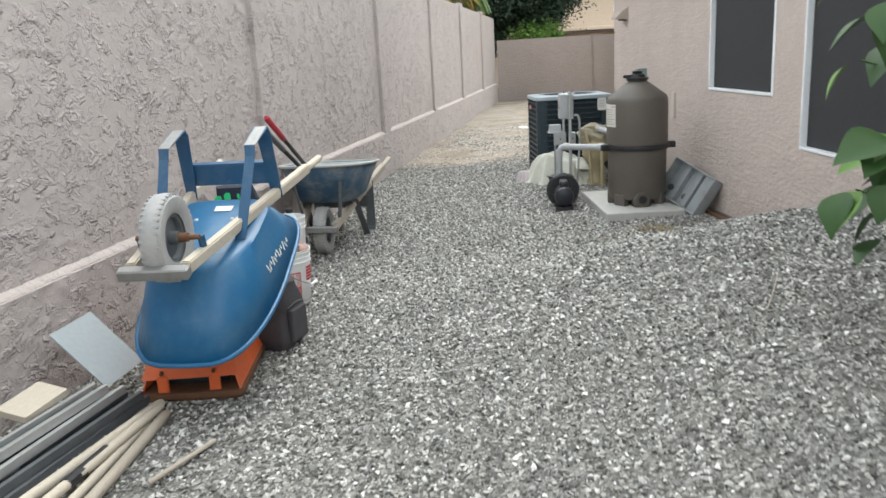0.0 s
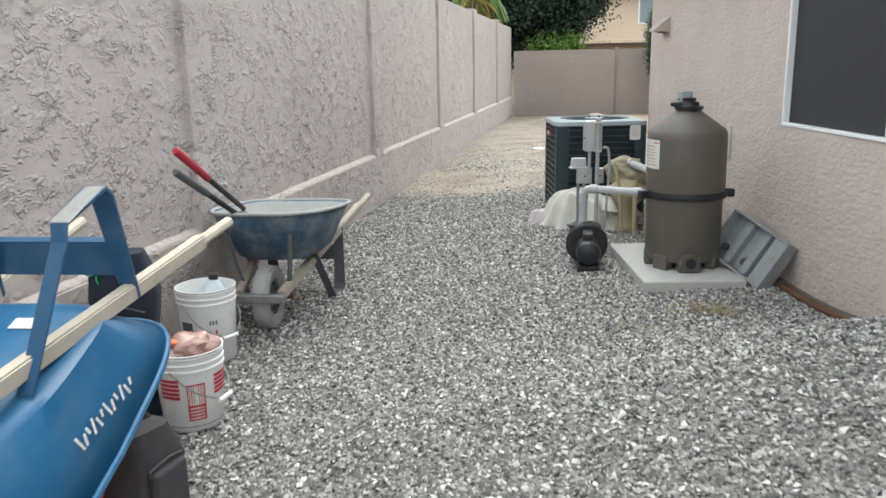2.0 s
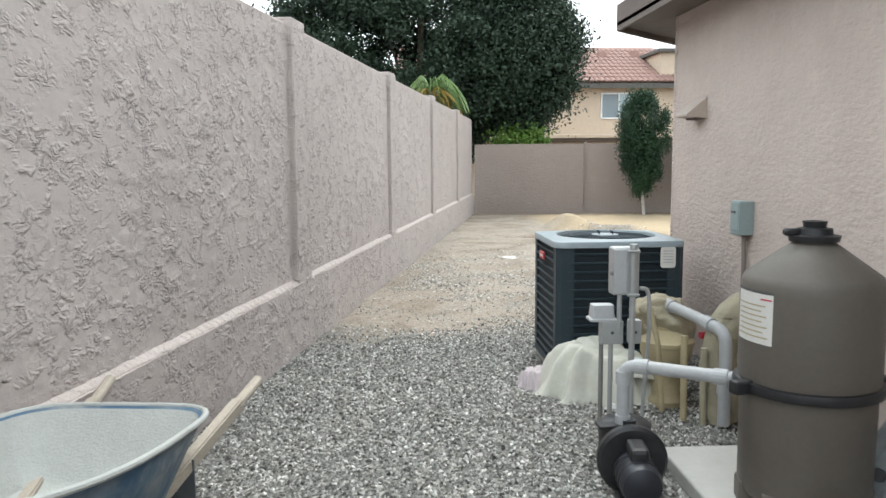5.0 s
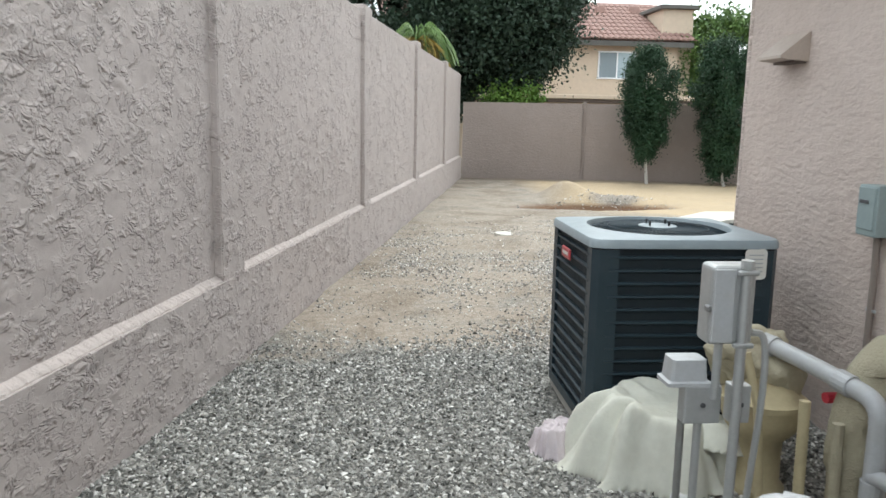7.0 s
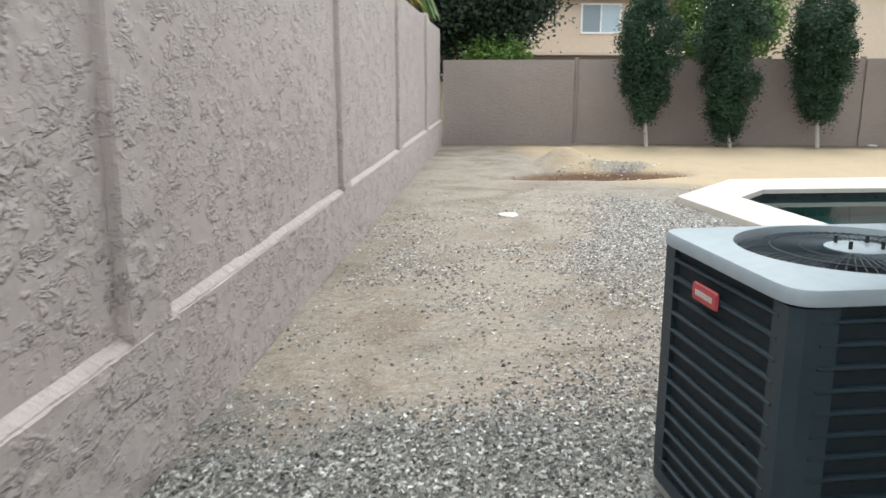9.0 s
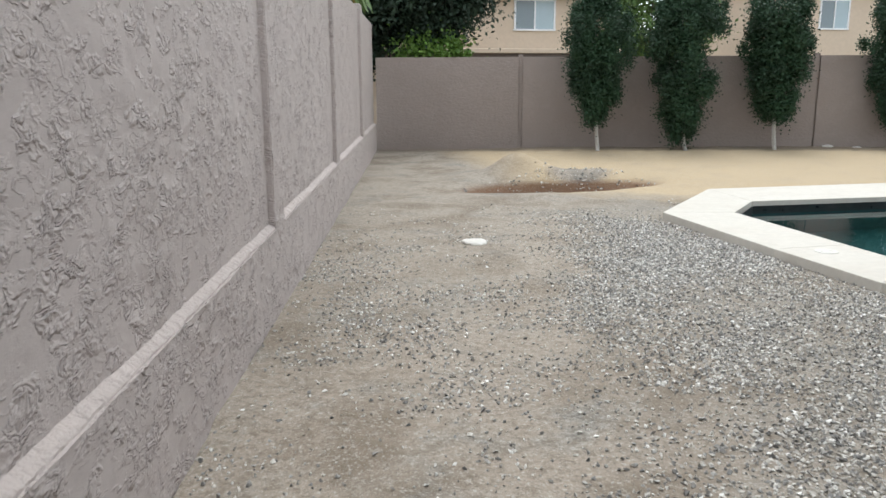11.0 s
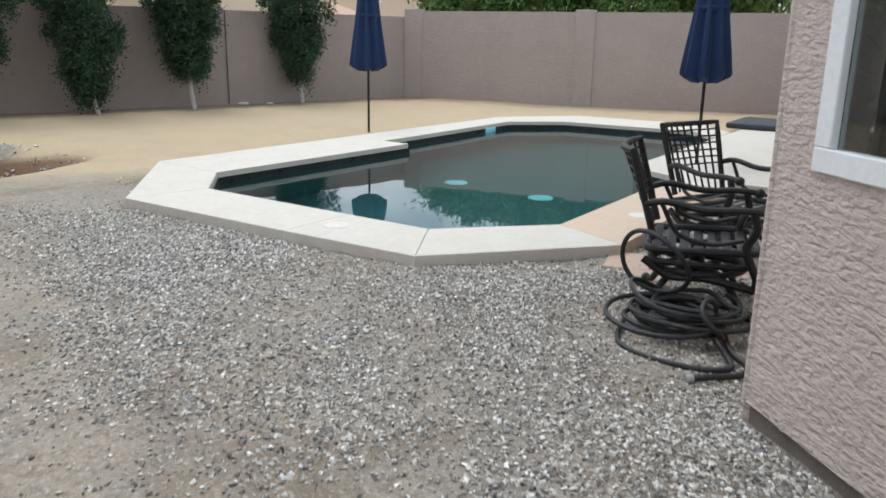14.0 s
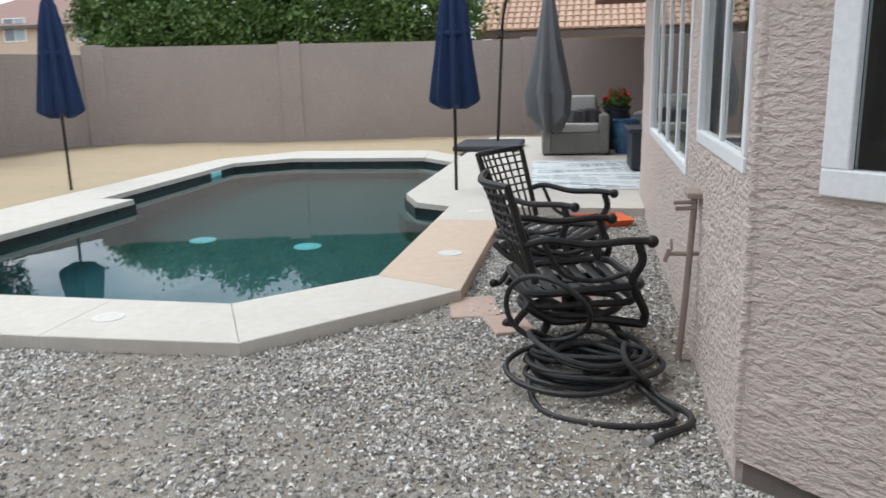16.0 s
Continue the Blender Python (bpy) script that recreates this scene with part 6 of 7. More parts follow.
def own_roof():
    t = thing("roof", Matrix(), "tiled house roof with a dark brown fascia and boxed eaves", "roof", kind="structure")
    edge = [(2.22, -4.6), (2.22, 11.02), (3.45, 12.25), (10.1, 12.25)]
    wall = [(2.695, -4.6), (2.695, 10.87), (3.55, 11.735), (10.1, 11.735)]
    for (a, b), (c, d) in zip(zip(edge, edge[1:]), zip(wall, wall[1:])):
        bm = B()
        loft(bm, [[(*a, 2.66), (*b, 2.66), (b[0], b[1], 2.88), (a[0], a[1], 2.88)], [(a[0] + 0.03, a[1] - 0.02, 2.66), (b[0] + 0.03, b[1] - 0.02, 2.66), (b[0] + 0.03, b[1] - 0.02, 2.88), (a[0] + 0.03, a[1] - 0.02, 2.88)]])
        part("fascia", bm, "fascia", t)
        bm = B()
        loft(bm, [[(*a, 2.70), (*b, 2.70), (*d, 2.76), (*c, 2.76)], [(*a, 2.73), (*b, 2.73), (*d, 2.79), (*c, 2.79)]])
        part("soffit", bm, "fascia", t)
    apex0, apex1 = (8.5, -4.6, 5.0), (8.5, 6.0, 5.0)
    e = [(x, y, 2.88) for x, y in edge]
    bm = B()
    vs = [bm.verts.new(p) for p in e + [apex1, apex0, (20, -4.6, 3.0), (20, 12.25, 2.88)]]
    for f in ((0, 1, 4, 5), (1, 2, 4), (2, 3, 4), (5, 4, 7, 6), (3, 7, 4)):
        bm.faces.new([vs[i] for i in f])
    bmesh.ops.solidify(bm, geom=bm.faces[:], thickness=0.05)
    part("deck", bm, "tiles_red", t)
    slope = Vector((8.5 - 2.22, 0, 2.12))
    barrel_tiles(t, (2.16, 11.0, 2.90), (0, -1, 0), slope, 46, 5, 0.24, 0.36, "tiles_red", True)


own_roof()

# ---- trees and shrubs ----


def leaf_cloud(name, centres, sizes, mat, parent, seed, flat=0.55, label=""):
    """Many small pointed leaves, one mesh."""
    rng = np.random.default_rng(seed)
    n = len(centres)
    d = rng.normal(size=(n, 3))
    d /= np.linalg.norm(d, axis=1)[:, None]
    e = rng.normal(size=(n, 3))
    e -= d * (e * d).sum(1)[:, None]
    e /= np.linalg.norm(e, axis=1)[:, None]
    nn = np.cross(d, e)
    s = sizes[:, None]
    a = centres - d * s
    b = centres + e * s * flat - nn * s * 0.12
    c = centres + d * s
    f = centres - e * s * flat - nn * s * 0.12
    V = np.stack([a, b, c, f], 1).reshape(-1, 3)
    F = np.arange(4 * n).reshape(-1, 4)
    ob = new(name, raw_mesh(name, V, F, mat, False))
    ob.parent = parent
    if label:
        ob["label"] = label
    return ob


def clumps(rng, n_clump, per, centre, radii, clump_r, shell=0.55):
    """Points gathered in clumps that fill an uneven crown."""
    d = rng.normal(size=(n_clump, 3))
    d /= np.linalg.norm(d, axis=1)[:, None]
    r = shell + (1 - shell) * rng.random(n_clump) ** 0.5
    c = np.array(centre) + d * r[:, None] * np.array(radii)
    p = c[:, None, :] + rng.normal(size=(n_clump, per, 3)) * clump_r * (0.6 + 0.8 * rng.random((n_clump, 1, 1)))
    return p.reshape(-1, 3)


def ficus(x, y, top, low, rad, lean, seed, label):
    rng = np.random.default_rng(seed)
    t = thing("tree", pose(x, y, 0.0), label, "tree", "clipped trees by the back fence")
    bm = B()
    tube(bm, smooth_path([(lean * -0.25, 0, -0.05), (lean * -0.1, 0.02, low * 0.6), (0.0, 0.0, low + 0.25), (lean * 0.2, 0.0, (low + top) / 2), (lean * 0.3, 0.02, top - 0.3)]), 0.04, 8, 1, lambda f: 1.15 - 0.75 * f)
    part("trunk", bm, "bark_white", t, smooth=True)
    for k in range(7):
        bm = B()
        z0 = low + 0.15 + (top - low) * 0.11 * k
        a = k * 2.4
        tube(bm, smooth_path([(0, 0, z0), (0.12 * math.cos(a), 0.12 * math.sin(a), z0 + 0.2), (rad * 0.7 * math.cos(a), rad * 0.7 * math.sin(a), z0 + 0.5)], 4), 0.014, 5, 1, lambda f: 1 - 0.7 * f)
        part("limb", bm, "bark", t)
    h = top - low
    pts = []
    lump = rng.random(8) * math.tau
    for k in range(150):
        f = rng.random()
        prof = min(1.0, 0.34 + 1.35 * f) * (1 - max(0.0, f - 0.82) * 2.2)
        a, rr = rng.random() * math.tau, rad * prof * (0.3 + 0.7 * rng.random() ** 0.5) * (0.78 + 0.5 * rng.random()) * (1 + 0.16 * math.sin(3 * a + lump[0] + 5 * f) + 0.16 * math.sin(9 * f + lump[1] + a))
        c = np.array([rr * math.cos(a) + lean * 0.25 * f, rr * math.sin(a), low + h * f])
        pts.append(c + rng.normal(size=(340, 3)) * np.array([0.085, 0.085, 0.12]) * (0.6 + 0.7 * rng.random()))
    P = np.vstack(pts)
    leaf_cloud("crown", P, 0.019 + 0.016 * rng.random(len(P)), "leaf_ficus", t, seed)
    return t


ficus(6.95, 24.75, 3.15, 0.74, 0.52, -0.3, 21, "clipped dark green columnar tree with a whitewashed trunk")
ficus(8.66, 24.25, 3.35, 0.36, 0.64, -0.5, 22, "broad dark green columnar tree leafy almost to the ground")
ficus(10.55, 23.95, 3.2, 0.76, 0.60, -0.35, 23, "lighter green columnar tree with a pale trunk")
ficus(13.2, 23.55, 3.25, 0.58, 0.58, -0.2, 24, "dark green columnar tree beside the yard corner")


def big_tree(name, x, y, base_h, centre, radii, n, per, leaf, size, seed, label, clump_r=0.32, trunk_r=0.28, group=""):
    rng = np.random.default_rng(seed)
    t = thing(name, pose(x, y, 0.0), label, "tree", group)
    bm = B()
    tube(bm, smooth_path([(0, 0, -0.1), (0.1, 0.05, base_h * 0.5), (0.0, 0.1, base_h), (centre[0] * 0.6, centre[1] * 0.6, centre[2] + radii[2] * 0.4)]), trunk_r, 10, 1, lambda f: 1.1 - 0.85 * f)
    part("trunk", bm, "bark", t, smooth=True)
    for k in range(9):
        bm = B()
        a = k * 2.4 + seed
        q = Vector((centre[0] + radii[0] * 0.75 * math.cos(a), centre[1] + radii[1] * 0.75 * math.sin(a), centre[2] + radii[2] * (0.5 * math.sin(k * 1.7))))
        s = Vector((0, 0.08, base_h * (0.7 + 0.04 * k)))
        tube(bm, smooth_path([s, s.lerp(q, 0.5) + Vector((0, 0, 0.3)), q], 5), trunk_r * 0.35, 6, 1, lambda f: 1 - 0.8 * f)
        part("limb", bm, "bark", t)
    P = clumps(rng, n, per, centre, radii, clump_r)
    leaf_cloud("crown", P, size * (0.6 + 0.8 * rng.random(len(P))), leaf, t, seed)
    return t


big_tree("tree", 1.2, 29.6, 2.6, (0.2, 0.0, 5.1), (5.0, 2.4, 3.3), 520, 380, "leaf_big", 0.062, 31, "large dark grey-green tree overhanging the back fence", 0.24, 0.3)
big_tree("tree", 4.2, 29.3, 2.4, (0.2, 0.0, 4.6), (1.75, 1.5, 2.2), 200, 320, "leaf_big", 0.055, 32, "drooping dark green tree beside the larger one", 0.28, 0.16)
big_tree("shrub", 4.2, 28.3, 0.9, (0.0, 0.0, 1.75), (1.15, 0.5, 0.72), 40, 120, "leaf_bright", 0.05, 33, "bright yellow-green shrub showing over the back fence", 0.16, 0.05)


def palm():
    t = thing("palm", pose(1.35, 24.7, 0.42), "small palm with yellowing fronds above the fence", "palm")
    bm = B()
    tube(bm, [(0, 0, -0.5), (0.03, 0, 1.6), (0, 0, 2.9)], 0.14, 10, 1, lambda f: 1.1 - 0.2 * f)
    part("trunk", bm, "bark", t, smooth=True)
    random.seed(4)
    for k in range(26):
        a = k * 2.4
        up = random.uniform(-0.7, 0.8)
        L = random.uniform(0.7, 1.0)
        bm = B()
        pts = smooth_path([(0, 0, 2.9), (0.4 * L * math.cos(a), 0.4 * L * math.sin(a), 2.95 + 0.35 * up + 0.1), (0.85 * L * math.cos(a), 0.85 * L * math.sin(a), 2.75 + 0.3 * up), (1.05 * L * math.cos(a), 1.05 * L * math.sin(a), 2.4 + 0.2 * up)], 8)
        tube(bm, pts, 0.012, 5)
        for i, p in enumerate(pts[4:]):
            sd = Vector((-math.sin(a), math.cos(a), 0))
            for s in (-1, 1):
                q = p + sd * s * 0.17 + Vector((0.05 * math.cos(a), 0.05 * math.sin(a), -0.16))
                w = Vector((math.cos(a), math.sin(a), 0)) * 0.018
                bm.faces.new([bm.verts.new(v) for v in (p - w, p + w, q)])
        part("frond", bm, "leaf_gold" if up < -0.15 else "leaf_lush", t, "yellowed hanging frond" if up < -0.15 else "")


palm()

for k, (yy, xx, rz) in enumerate(((25.6, 24.3, 2.0), (22.9, 23.6, 1.9), (20.0, 24.0, 2.2), (17.4, 24.6, 1.75), (27.6, 26.0, 1.6))):
    big_tree("tree", xx, yy, 1.6, (0.0, 0.0, 2.9 + 0.12 * k), (1.5, 1.75, rz), 120, 190, "leaf_lush", 0.075, 50 + k, "leafy green garden tree beyond the side fence", 0.24, 0.12, "trees beyond the fence")


def near_shrub():
    t = thing("shrub", pose(1.74, 2.55, 0.2), "large-leaved green shrub with yellow-edged leaves beside the heap", "shrub")
    random.seed(9)
    bm = B()
    tube(bm, smooth_path([(0.1, 0, -0.2), (0.06, 0, 0.4), (0.0, 0.0, 1.0), (-0.05, 0, 1.9)]), 0.02, 8, 1, lambda f: 1.2 - 0.7 * f)
    part("stem", bm, "bark", t)
    tips = [(-0.30, 0.10, 1.56, 0.12, 1), (-0.20, 0.05, 1.62, 0.13, 0), (-0.10, 0.0, 1.66, 0.14, 0), (-0.24, 0.08, 1.40, 0.12, 0), (-0.30, 0.1, 1.24, 0.09, 1), (-0.15, 0.05, 1.30, 0.10, 0), (-0.05, 0, 1.45, 0.13, 0),
            (-0.22, 0.08, 0.94, 0.08, 1), (-0.28, 0.1, 0.80, 0.12, 0), (-0.16, 0.06, 0.82, 0.11, 0), (-0.06, 0.0, 0.98, 0.10, 1), (-0.02, 0, 0.86, 0.13, 0), (-0.18, 0.06, 0.64, 0.09, 0), (-0.06, 0.02, 0.58, 0.12, 0), (-0.04, 0, 0.40, 0.13, 0), (-0.34, 0.12, 0.60, 0.05, 1), (-0.02, 0.02, 0.24, 0.12, 0), (0.1, -0.05, 1.2, 0.13, 0), (0.12, -0.02, 0.7, 0.13, 0), (0.12, 0.06, 1.7, 0.14, 0), (0.0, -0.1, 1.8, 0.13, 1)]
    tips += [(random.uniform(-0.27, 0.12), random.uniform(-0.1, 0.12), random.choice((random.uniform(1.3, 1.9), random.uniform(0.66, 1.02))), random.uniform(0.09, 0.13), random.random() < 0.25) for _ in range(85)]
    for x, y, z, s, bright in tips:
        if z < 0.62 and x < 0.0:
            continue
        s *= 1.12
        bm = B()
        tube(bm, smooth_path([(0.03, 0, z - 0.12), (x * 0.5, y * 0.5, z - 0.02), (x * 0.85, y, z + 0.02)], 4), 0.004, 5)
        part("twig", bm, "leaf_shrub", t)
        bm = B()
        rows = []
        n = 8
        for i in range(n + 1):
            f = i / n
            w = s * 0.50 * math.sin(math.pi * f ** 0.75) * (1 + 0.1 * math.sin(5 * f)) + 0.001
            droop = -0.35 * s * f * f
            rows.append([(s * (f - 0.1) * 1.3, -w, droop + 0.25 * w), (s * (f - 0.1) * 1.3, 0, droop), (s * (f - 0.1) * 1.3, w, droop + 0.25 * w)])
        loft(bm, rows, False, False, False)
        so = part("leaf", bm, "leaf_bright" if bright else "leaf_shrub", t, "yellow-edged leaf" if bright else "", smooth=True,
                  at=pose(x, y, z, random.uniform(-30, 30), random.uniform(10, 60), random.uniform(150, 250)))


near_shrub()

big_tree("tree", 14.9, 37.9, 1.8, (0.0, 0.0, 3.9), (2.5, 1.6, 2.0), 120, 200, "leaf_lush", 0.085, 36, "light green tree standing far behind the clipped trees", 0.3, 0.14)


# ---- houses beyond the fences ----


def far_house(m, L, D, eave, ridge, label, windows, roof_mat, tiles, band=None):
    """A stuccoed house; x along its front, y away; windows as (x, z, w, h)."""
    t = thing("house", m, label, "house", "houses beyond the fences")
    bm = B()
    box(bm, (L / 2, D / 2, eave / 2), (L, D, eave))
    wl_ = part("wall", bm, "cream", t, "cream stucco wall")
    over = 0.45
    bm = B()
    e0, e1 = eave - 0.02, eave + 0.02
    lo = [(-over, -over, e0), (L + over, -over, e0), (L + over, D + over, e0), (-over, D + over, e0)]
    hip = min(D, L) * 0.45
    hi = [(hip, D / 2, ridge), (L - hip, D / 2, ridge)] if tiles != "gable" else [(-over, D / 2, ridge), (L + over, D / 2, ridge)]
    vs = [bm.verts.new(p) for p in lo + hi]
    for f in ((0, 1, 5, 4), (1, 2, 5), (2, 3, 4, 5), (3, 0, 4), (3, 2, 1, 0)):
        bm.faces.new([vs[i] for i in f])
    rf = part("roof", bm, roof_mat, t, "low-pitched tiled roof")
    for y, a, b in ((-over, -over, L + over),):
        bm = B()
        box(bm, ((a + b) / 2, y - 0.01, eave - 0.09), (b - a, 0.04, 0.2))
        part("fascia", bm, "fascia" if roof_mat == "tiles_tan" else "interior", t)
    for x, z, w, h in windows:
        wd = thing("window", pose(x, -0.03, z), "", "")
        wd.parent = t
        for c, s in (((w / 2, 0, 0), (w + 0.1, 0.06, 0.06)), ((w / 2, 0, h), (w + 0.1, 0.06, 0.06)), ((0, 0, h / 2), (0.06, 0.06, h)), ((w, 0, h / 2), (0.06, 0.06, h)), ((w / 2, 0, h / 2), (0.05, 0.05, h))):
            bm = B()
            box(bm, c, s)
            part("frame", bm, "white_frame", wd)
        for k in range(2):
            bm = B()
            box(bm, (w * (0.25 + 0.5 * k), 0.012, h / 2), (w / 2 - 0.05, 0.02, h - 0.05))
            part("pane", bm, "pane_grey" if k == 0 else "pane_sky", wd)
    if band:
        z, h = band
        bm = B()
        box(bm, (L / 2, -0.6, z), (L + 0.8, 1.2, h), bevel=0.02)
        part("ledge_roof", bm, "cream", t, "pale lower eave band")
        bm = B()
        box(bm, (L / 2, -0.55, z - h * 0.5 - 0.06), (L + 0.6, 1.1, 0.12))
        part("ledge_fascia", bm, "fascia", t)
    return t, wl_


# Opaque window panes, one grey and one painted in a sky tone.
M["pane_grey"] = plain("blue_grey_pane", (0.22, 0.27, 0.30), 0.15, 0, 0.1, (0.2, 0.24, 0.27), 3, 0)
M["pane_sky"] = plain("sky_toned_pane", (0.40, 0.50, 0.55), 0.12, 0, 0.1, (0.36, 0.45, 0.5), 3, 0)

h1, _ = far_house(pose(1.0, 37.0, 0.0), 11.3, 9.0, 4.62, 6.75, "two-storey cream house with a terracotta tile roof", [(8.12, 3.22, 1.48, 1.02)], "tiles_red", "gable", (2.45, 0.16))
barrel_tiles(h1, (5.2, -0.5, 4.66), (1, 0, 0), (0, 4.95, 2.08), 29, 10, 0.23, 0.5, "tiles_red", True)
bm = B()
box(bm, (11.35, 1.6, 3.0), (1.25, 2.6, 6.0))
part("chimney_block", bm, "cream", h1, "cream stucco side tower")
bm = B()
box(bm, (11.35, 1.6, 6.05), (1.6, 3.0, 0.16), bevel=0.02)
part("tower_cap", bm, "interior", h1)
for px, pz in ((8.9, 6.15), (10.4, 6.2)):
    bm = B()
    loft(bm, [ring_rect(px, 3.0, 0.22, 0.3, 0.03, pz - 0.15, 2), ring_rect(px, 3.0, 0.18, 0.2, 0.03, pz + 0.18, 2)])
    part("roof_vent", bm, "tiles_red", h1)

far_house(pose(20.4, 37.5, 0.0), 9.0, 9.0, 5.2, 7.0, "two-storey cream house behind the clipped trees", [(1.5, 3.4, 1.3, 1.1), (5.5, 3.4, 1.3, 1.1)], "tiles_red", "hip")
far_house(pose(45.0, 54.0, 0.0, 0, 0, -90), 14.2, 9.0, 4.75, 6.9, "cream two-storey house far beyond the fence", [(5.9, 3.85, 1.5, 1.35), (10.9, 3.7, 0.9, 0.8)], "tiles_red", "hip")
far_house(pose(34.0, 50.0, 0.0, 0, 0, -60), 8.0, 7.0, 2.7, 3.9, "low cream house with a pale roof", [], "tiles_tan", "hip")
h4, _ = far_house(pose(27.3, 15.6, 0.0, 0, 0, -90), 9.5, 8.0, 2.62, 4.9, "low tan-tiled house beyond the side fence", [], "tiles_tan", "gable")
barrel_tiles(h4, (-0.45, -0.5, 2.66), (1, 0, 0), (0, 4.4, 2.28), 24, 7, 0.24, 0.42, "tiles_tan", True)

# ---- pool yard ----


def parasol(m, label, group):
    """A closed market umbrella on its pole."""
    t = thing("parasol", m, label, "umbrella", group)
    bm = B()
    tube(bm, [(0, 0, -0.15), (0, 0, 1.2), (0, 0, 2.62)], 0.019, 12)
    part("pole", bm, "iron", t, "slim dark pole", smooth=True)
    bm = B()
    rings = []
    n = 48
    for z, r, amp in ((0.98, 0.21, 0.30), (1.05, 0.245, 0.22), (1.3, 0.215, 0.24), (1.7, 0.17, 0.25), (2.1, 0.13, 0.22), (2.4, 0.085, 0.15), (2.55, 0.03, 0.0)):
        rings.append([((r * (1 + amp * math.cos(8 * a + z))) * math.cos(a), (r * (1 + amp * math.cos(8 * a + z))) * math.sin(a), z + (0.035 * math.cos(8 * a + 1) if z < 1.0 else 0)) for a in (math.tau * k / n for k in range(n))])
    loft(bm, rings, True, True)
    part("canopy", bm, "navy_canopy", t, "furled navy canvas", smooth=True)
    bm = B()
    lathe(bm, [(0.03, 2.55), (0.035, 2.6), (0.0, 2.65)], 10)
    part("finial", bm, "iron", t)
    bm = B()
    lathe(bm, [(0.165, 1.76), (0.175, 1.79), (0.165, 1.82)], 24)
    part("tie", bm, "navy_canopy", t)
    return t


p1 = parasol(pose(10.28, 19.23, 0.02), "closed navy canvas parasol standing in the sand", "navy parasols")
copy_thing(p1, pose(9.9, 13.83, TOP, 0, 0, 20))["label"] = "closed navy canvas parasol standing on the pool deck"


def cantilever():
    t = thing("cantilever_umbrella", pose(15.2, 13.92, TOP), "closed grey cantilever umbrella with a black weighted base", "umbrella")
    bm = B()
    box(bm, (-0.25, 0.15, 0.05), (1.4, 1.15, 0.10), bevel=0.03, seg=2)
    part("base", bm, "firebox", t, "black weighted base")
    bm = B()
    tube(bm, smooth_path([(0.1, 0.05, 0.08), (0.09, -0.02, 1.6), (0.01, -0.08, 2.35), (-0.5, -0.30, 2.75), (-1.9, -0.95, 2.98)]), 0.028, 10)
    part("mast", bm, "iron", t, smooth=True)
    bm = B()
    box(bm, (0.05, 0.0, 2.0), (0.1, 0.06, 0.16), (0, 20, 26), 0.01)
    part("crank_box", bm, "iron", t)
    bm = B()
    n = 40
    rings = []
    for z, r, amp, dx in ((0.42, 0.16, 0.5, 0.05), (0.62, 0.28, 0.3, 0.03), (0.95, 0.31, 0.22, 0.0), (1.4, 0.215, 0.24, -0.01), (1.9, 0.135, 0.24, 0.0), (2.4, 0.075, 0.15, 0.0), (2.8, 0.03, 0.0, 0.0)):
        rings.append([(dx + r * (1 + amp * math.cos(6 * a + z * 1.5)) * math.cos(a), r * (1 + amp * math.cos(6 * a + z * 1.5)) * math.sin(a), z + (0.1 * math.cos(3 * a) if z < 0.5 else 0)) for a in (math.tau * k / n for k in range(n))])
    loft(bm, rings)
    part("canopy", bm, "grey_canopy", t, "furled grey canvas", smooth=True, at=pose(-1.9, -0.98, 0.06))


cantilever()


def armchair(m, label, throw):
    t = thing("armchair", m, label, "armchair", "patio armchairs")
    bm = B()
    box(bm, (0, 0, 0.19), (0.84, 1.06, 0.34), bevel=0.02, seg=2)
    part("base", bm, "wicker", t)
    for s in (-1, 1):
        bm = B()
        box(bm, (-0.02, s * 0.46, 0.33), (0.86, 0.15, 0.62), bevel=0.03, seg=3)
        part("arm", bm, "wicker", t)
    bm = B()
    box(bm, (0.38, 0, 0.45), (0.15, 0.78, 0.86), (0, 8, 0), 0.03, 3)
    part("back", bm, "wicker", t)
    bm = B()
    box(bm, (-0.03, 0, 0.43), (0.76, 0.77, 0.15), bevel=0.05, seg=4)
    part("seat_cushion", bm, "cushion", t, "light grey seat cushion", smooth=True)
    bm = B()
    box(bm, (0.25, 0, 0.71), (0.16, 0.74, 0.44), (0, 14, 0), 0.06, 4)
    part("back_cushion", bm, "cushion", t, "light grey back cushion", smooth=True)
    for x in (-0.38, 0.38):
        for y in (-0.48, 0.48):
            bm = B()
            cyl(bm, (x, y, 0), (x, y, 0.03), 0.02, seg=8)
            part("foot", bm, "black", t)
    return t


armchair(pose(14.1, 12.55, TOP, 0, 0, 4), "grey wicker armchair with pale cushions on the patio", True)
armchair(pose(14.5, 11.0, TOP, 0, 0, -10), "grey wicker armchair with pale cushions beside the planters", False)
cloth_heap("throw", pose(14.02, 12.45, TOP + 0.50, 0, 0, 80), 0.34, 0.2, 0.21, "cloth_dark", "black throw crumpled on an armchair seat", "throw", 15)


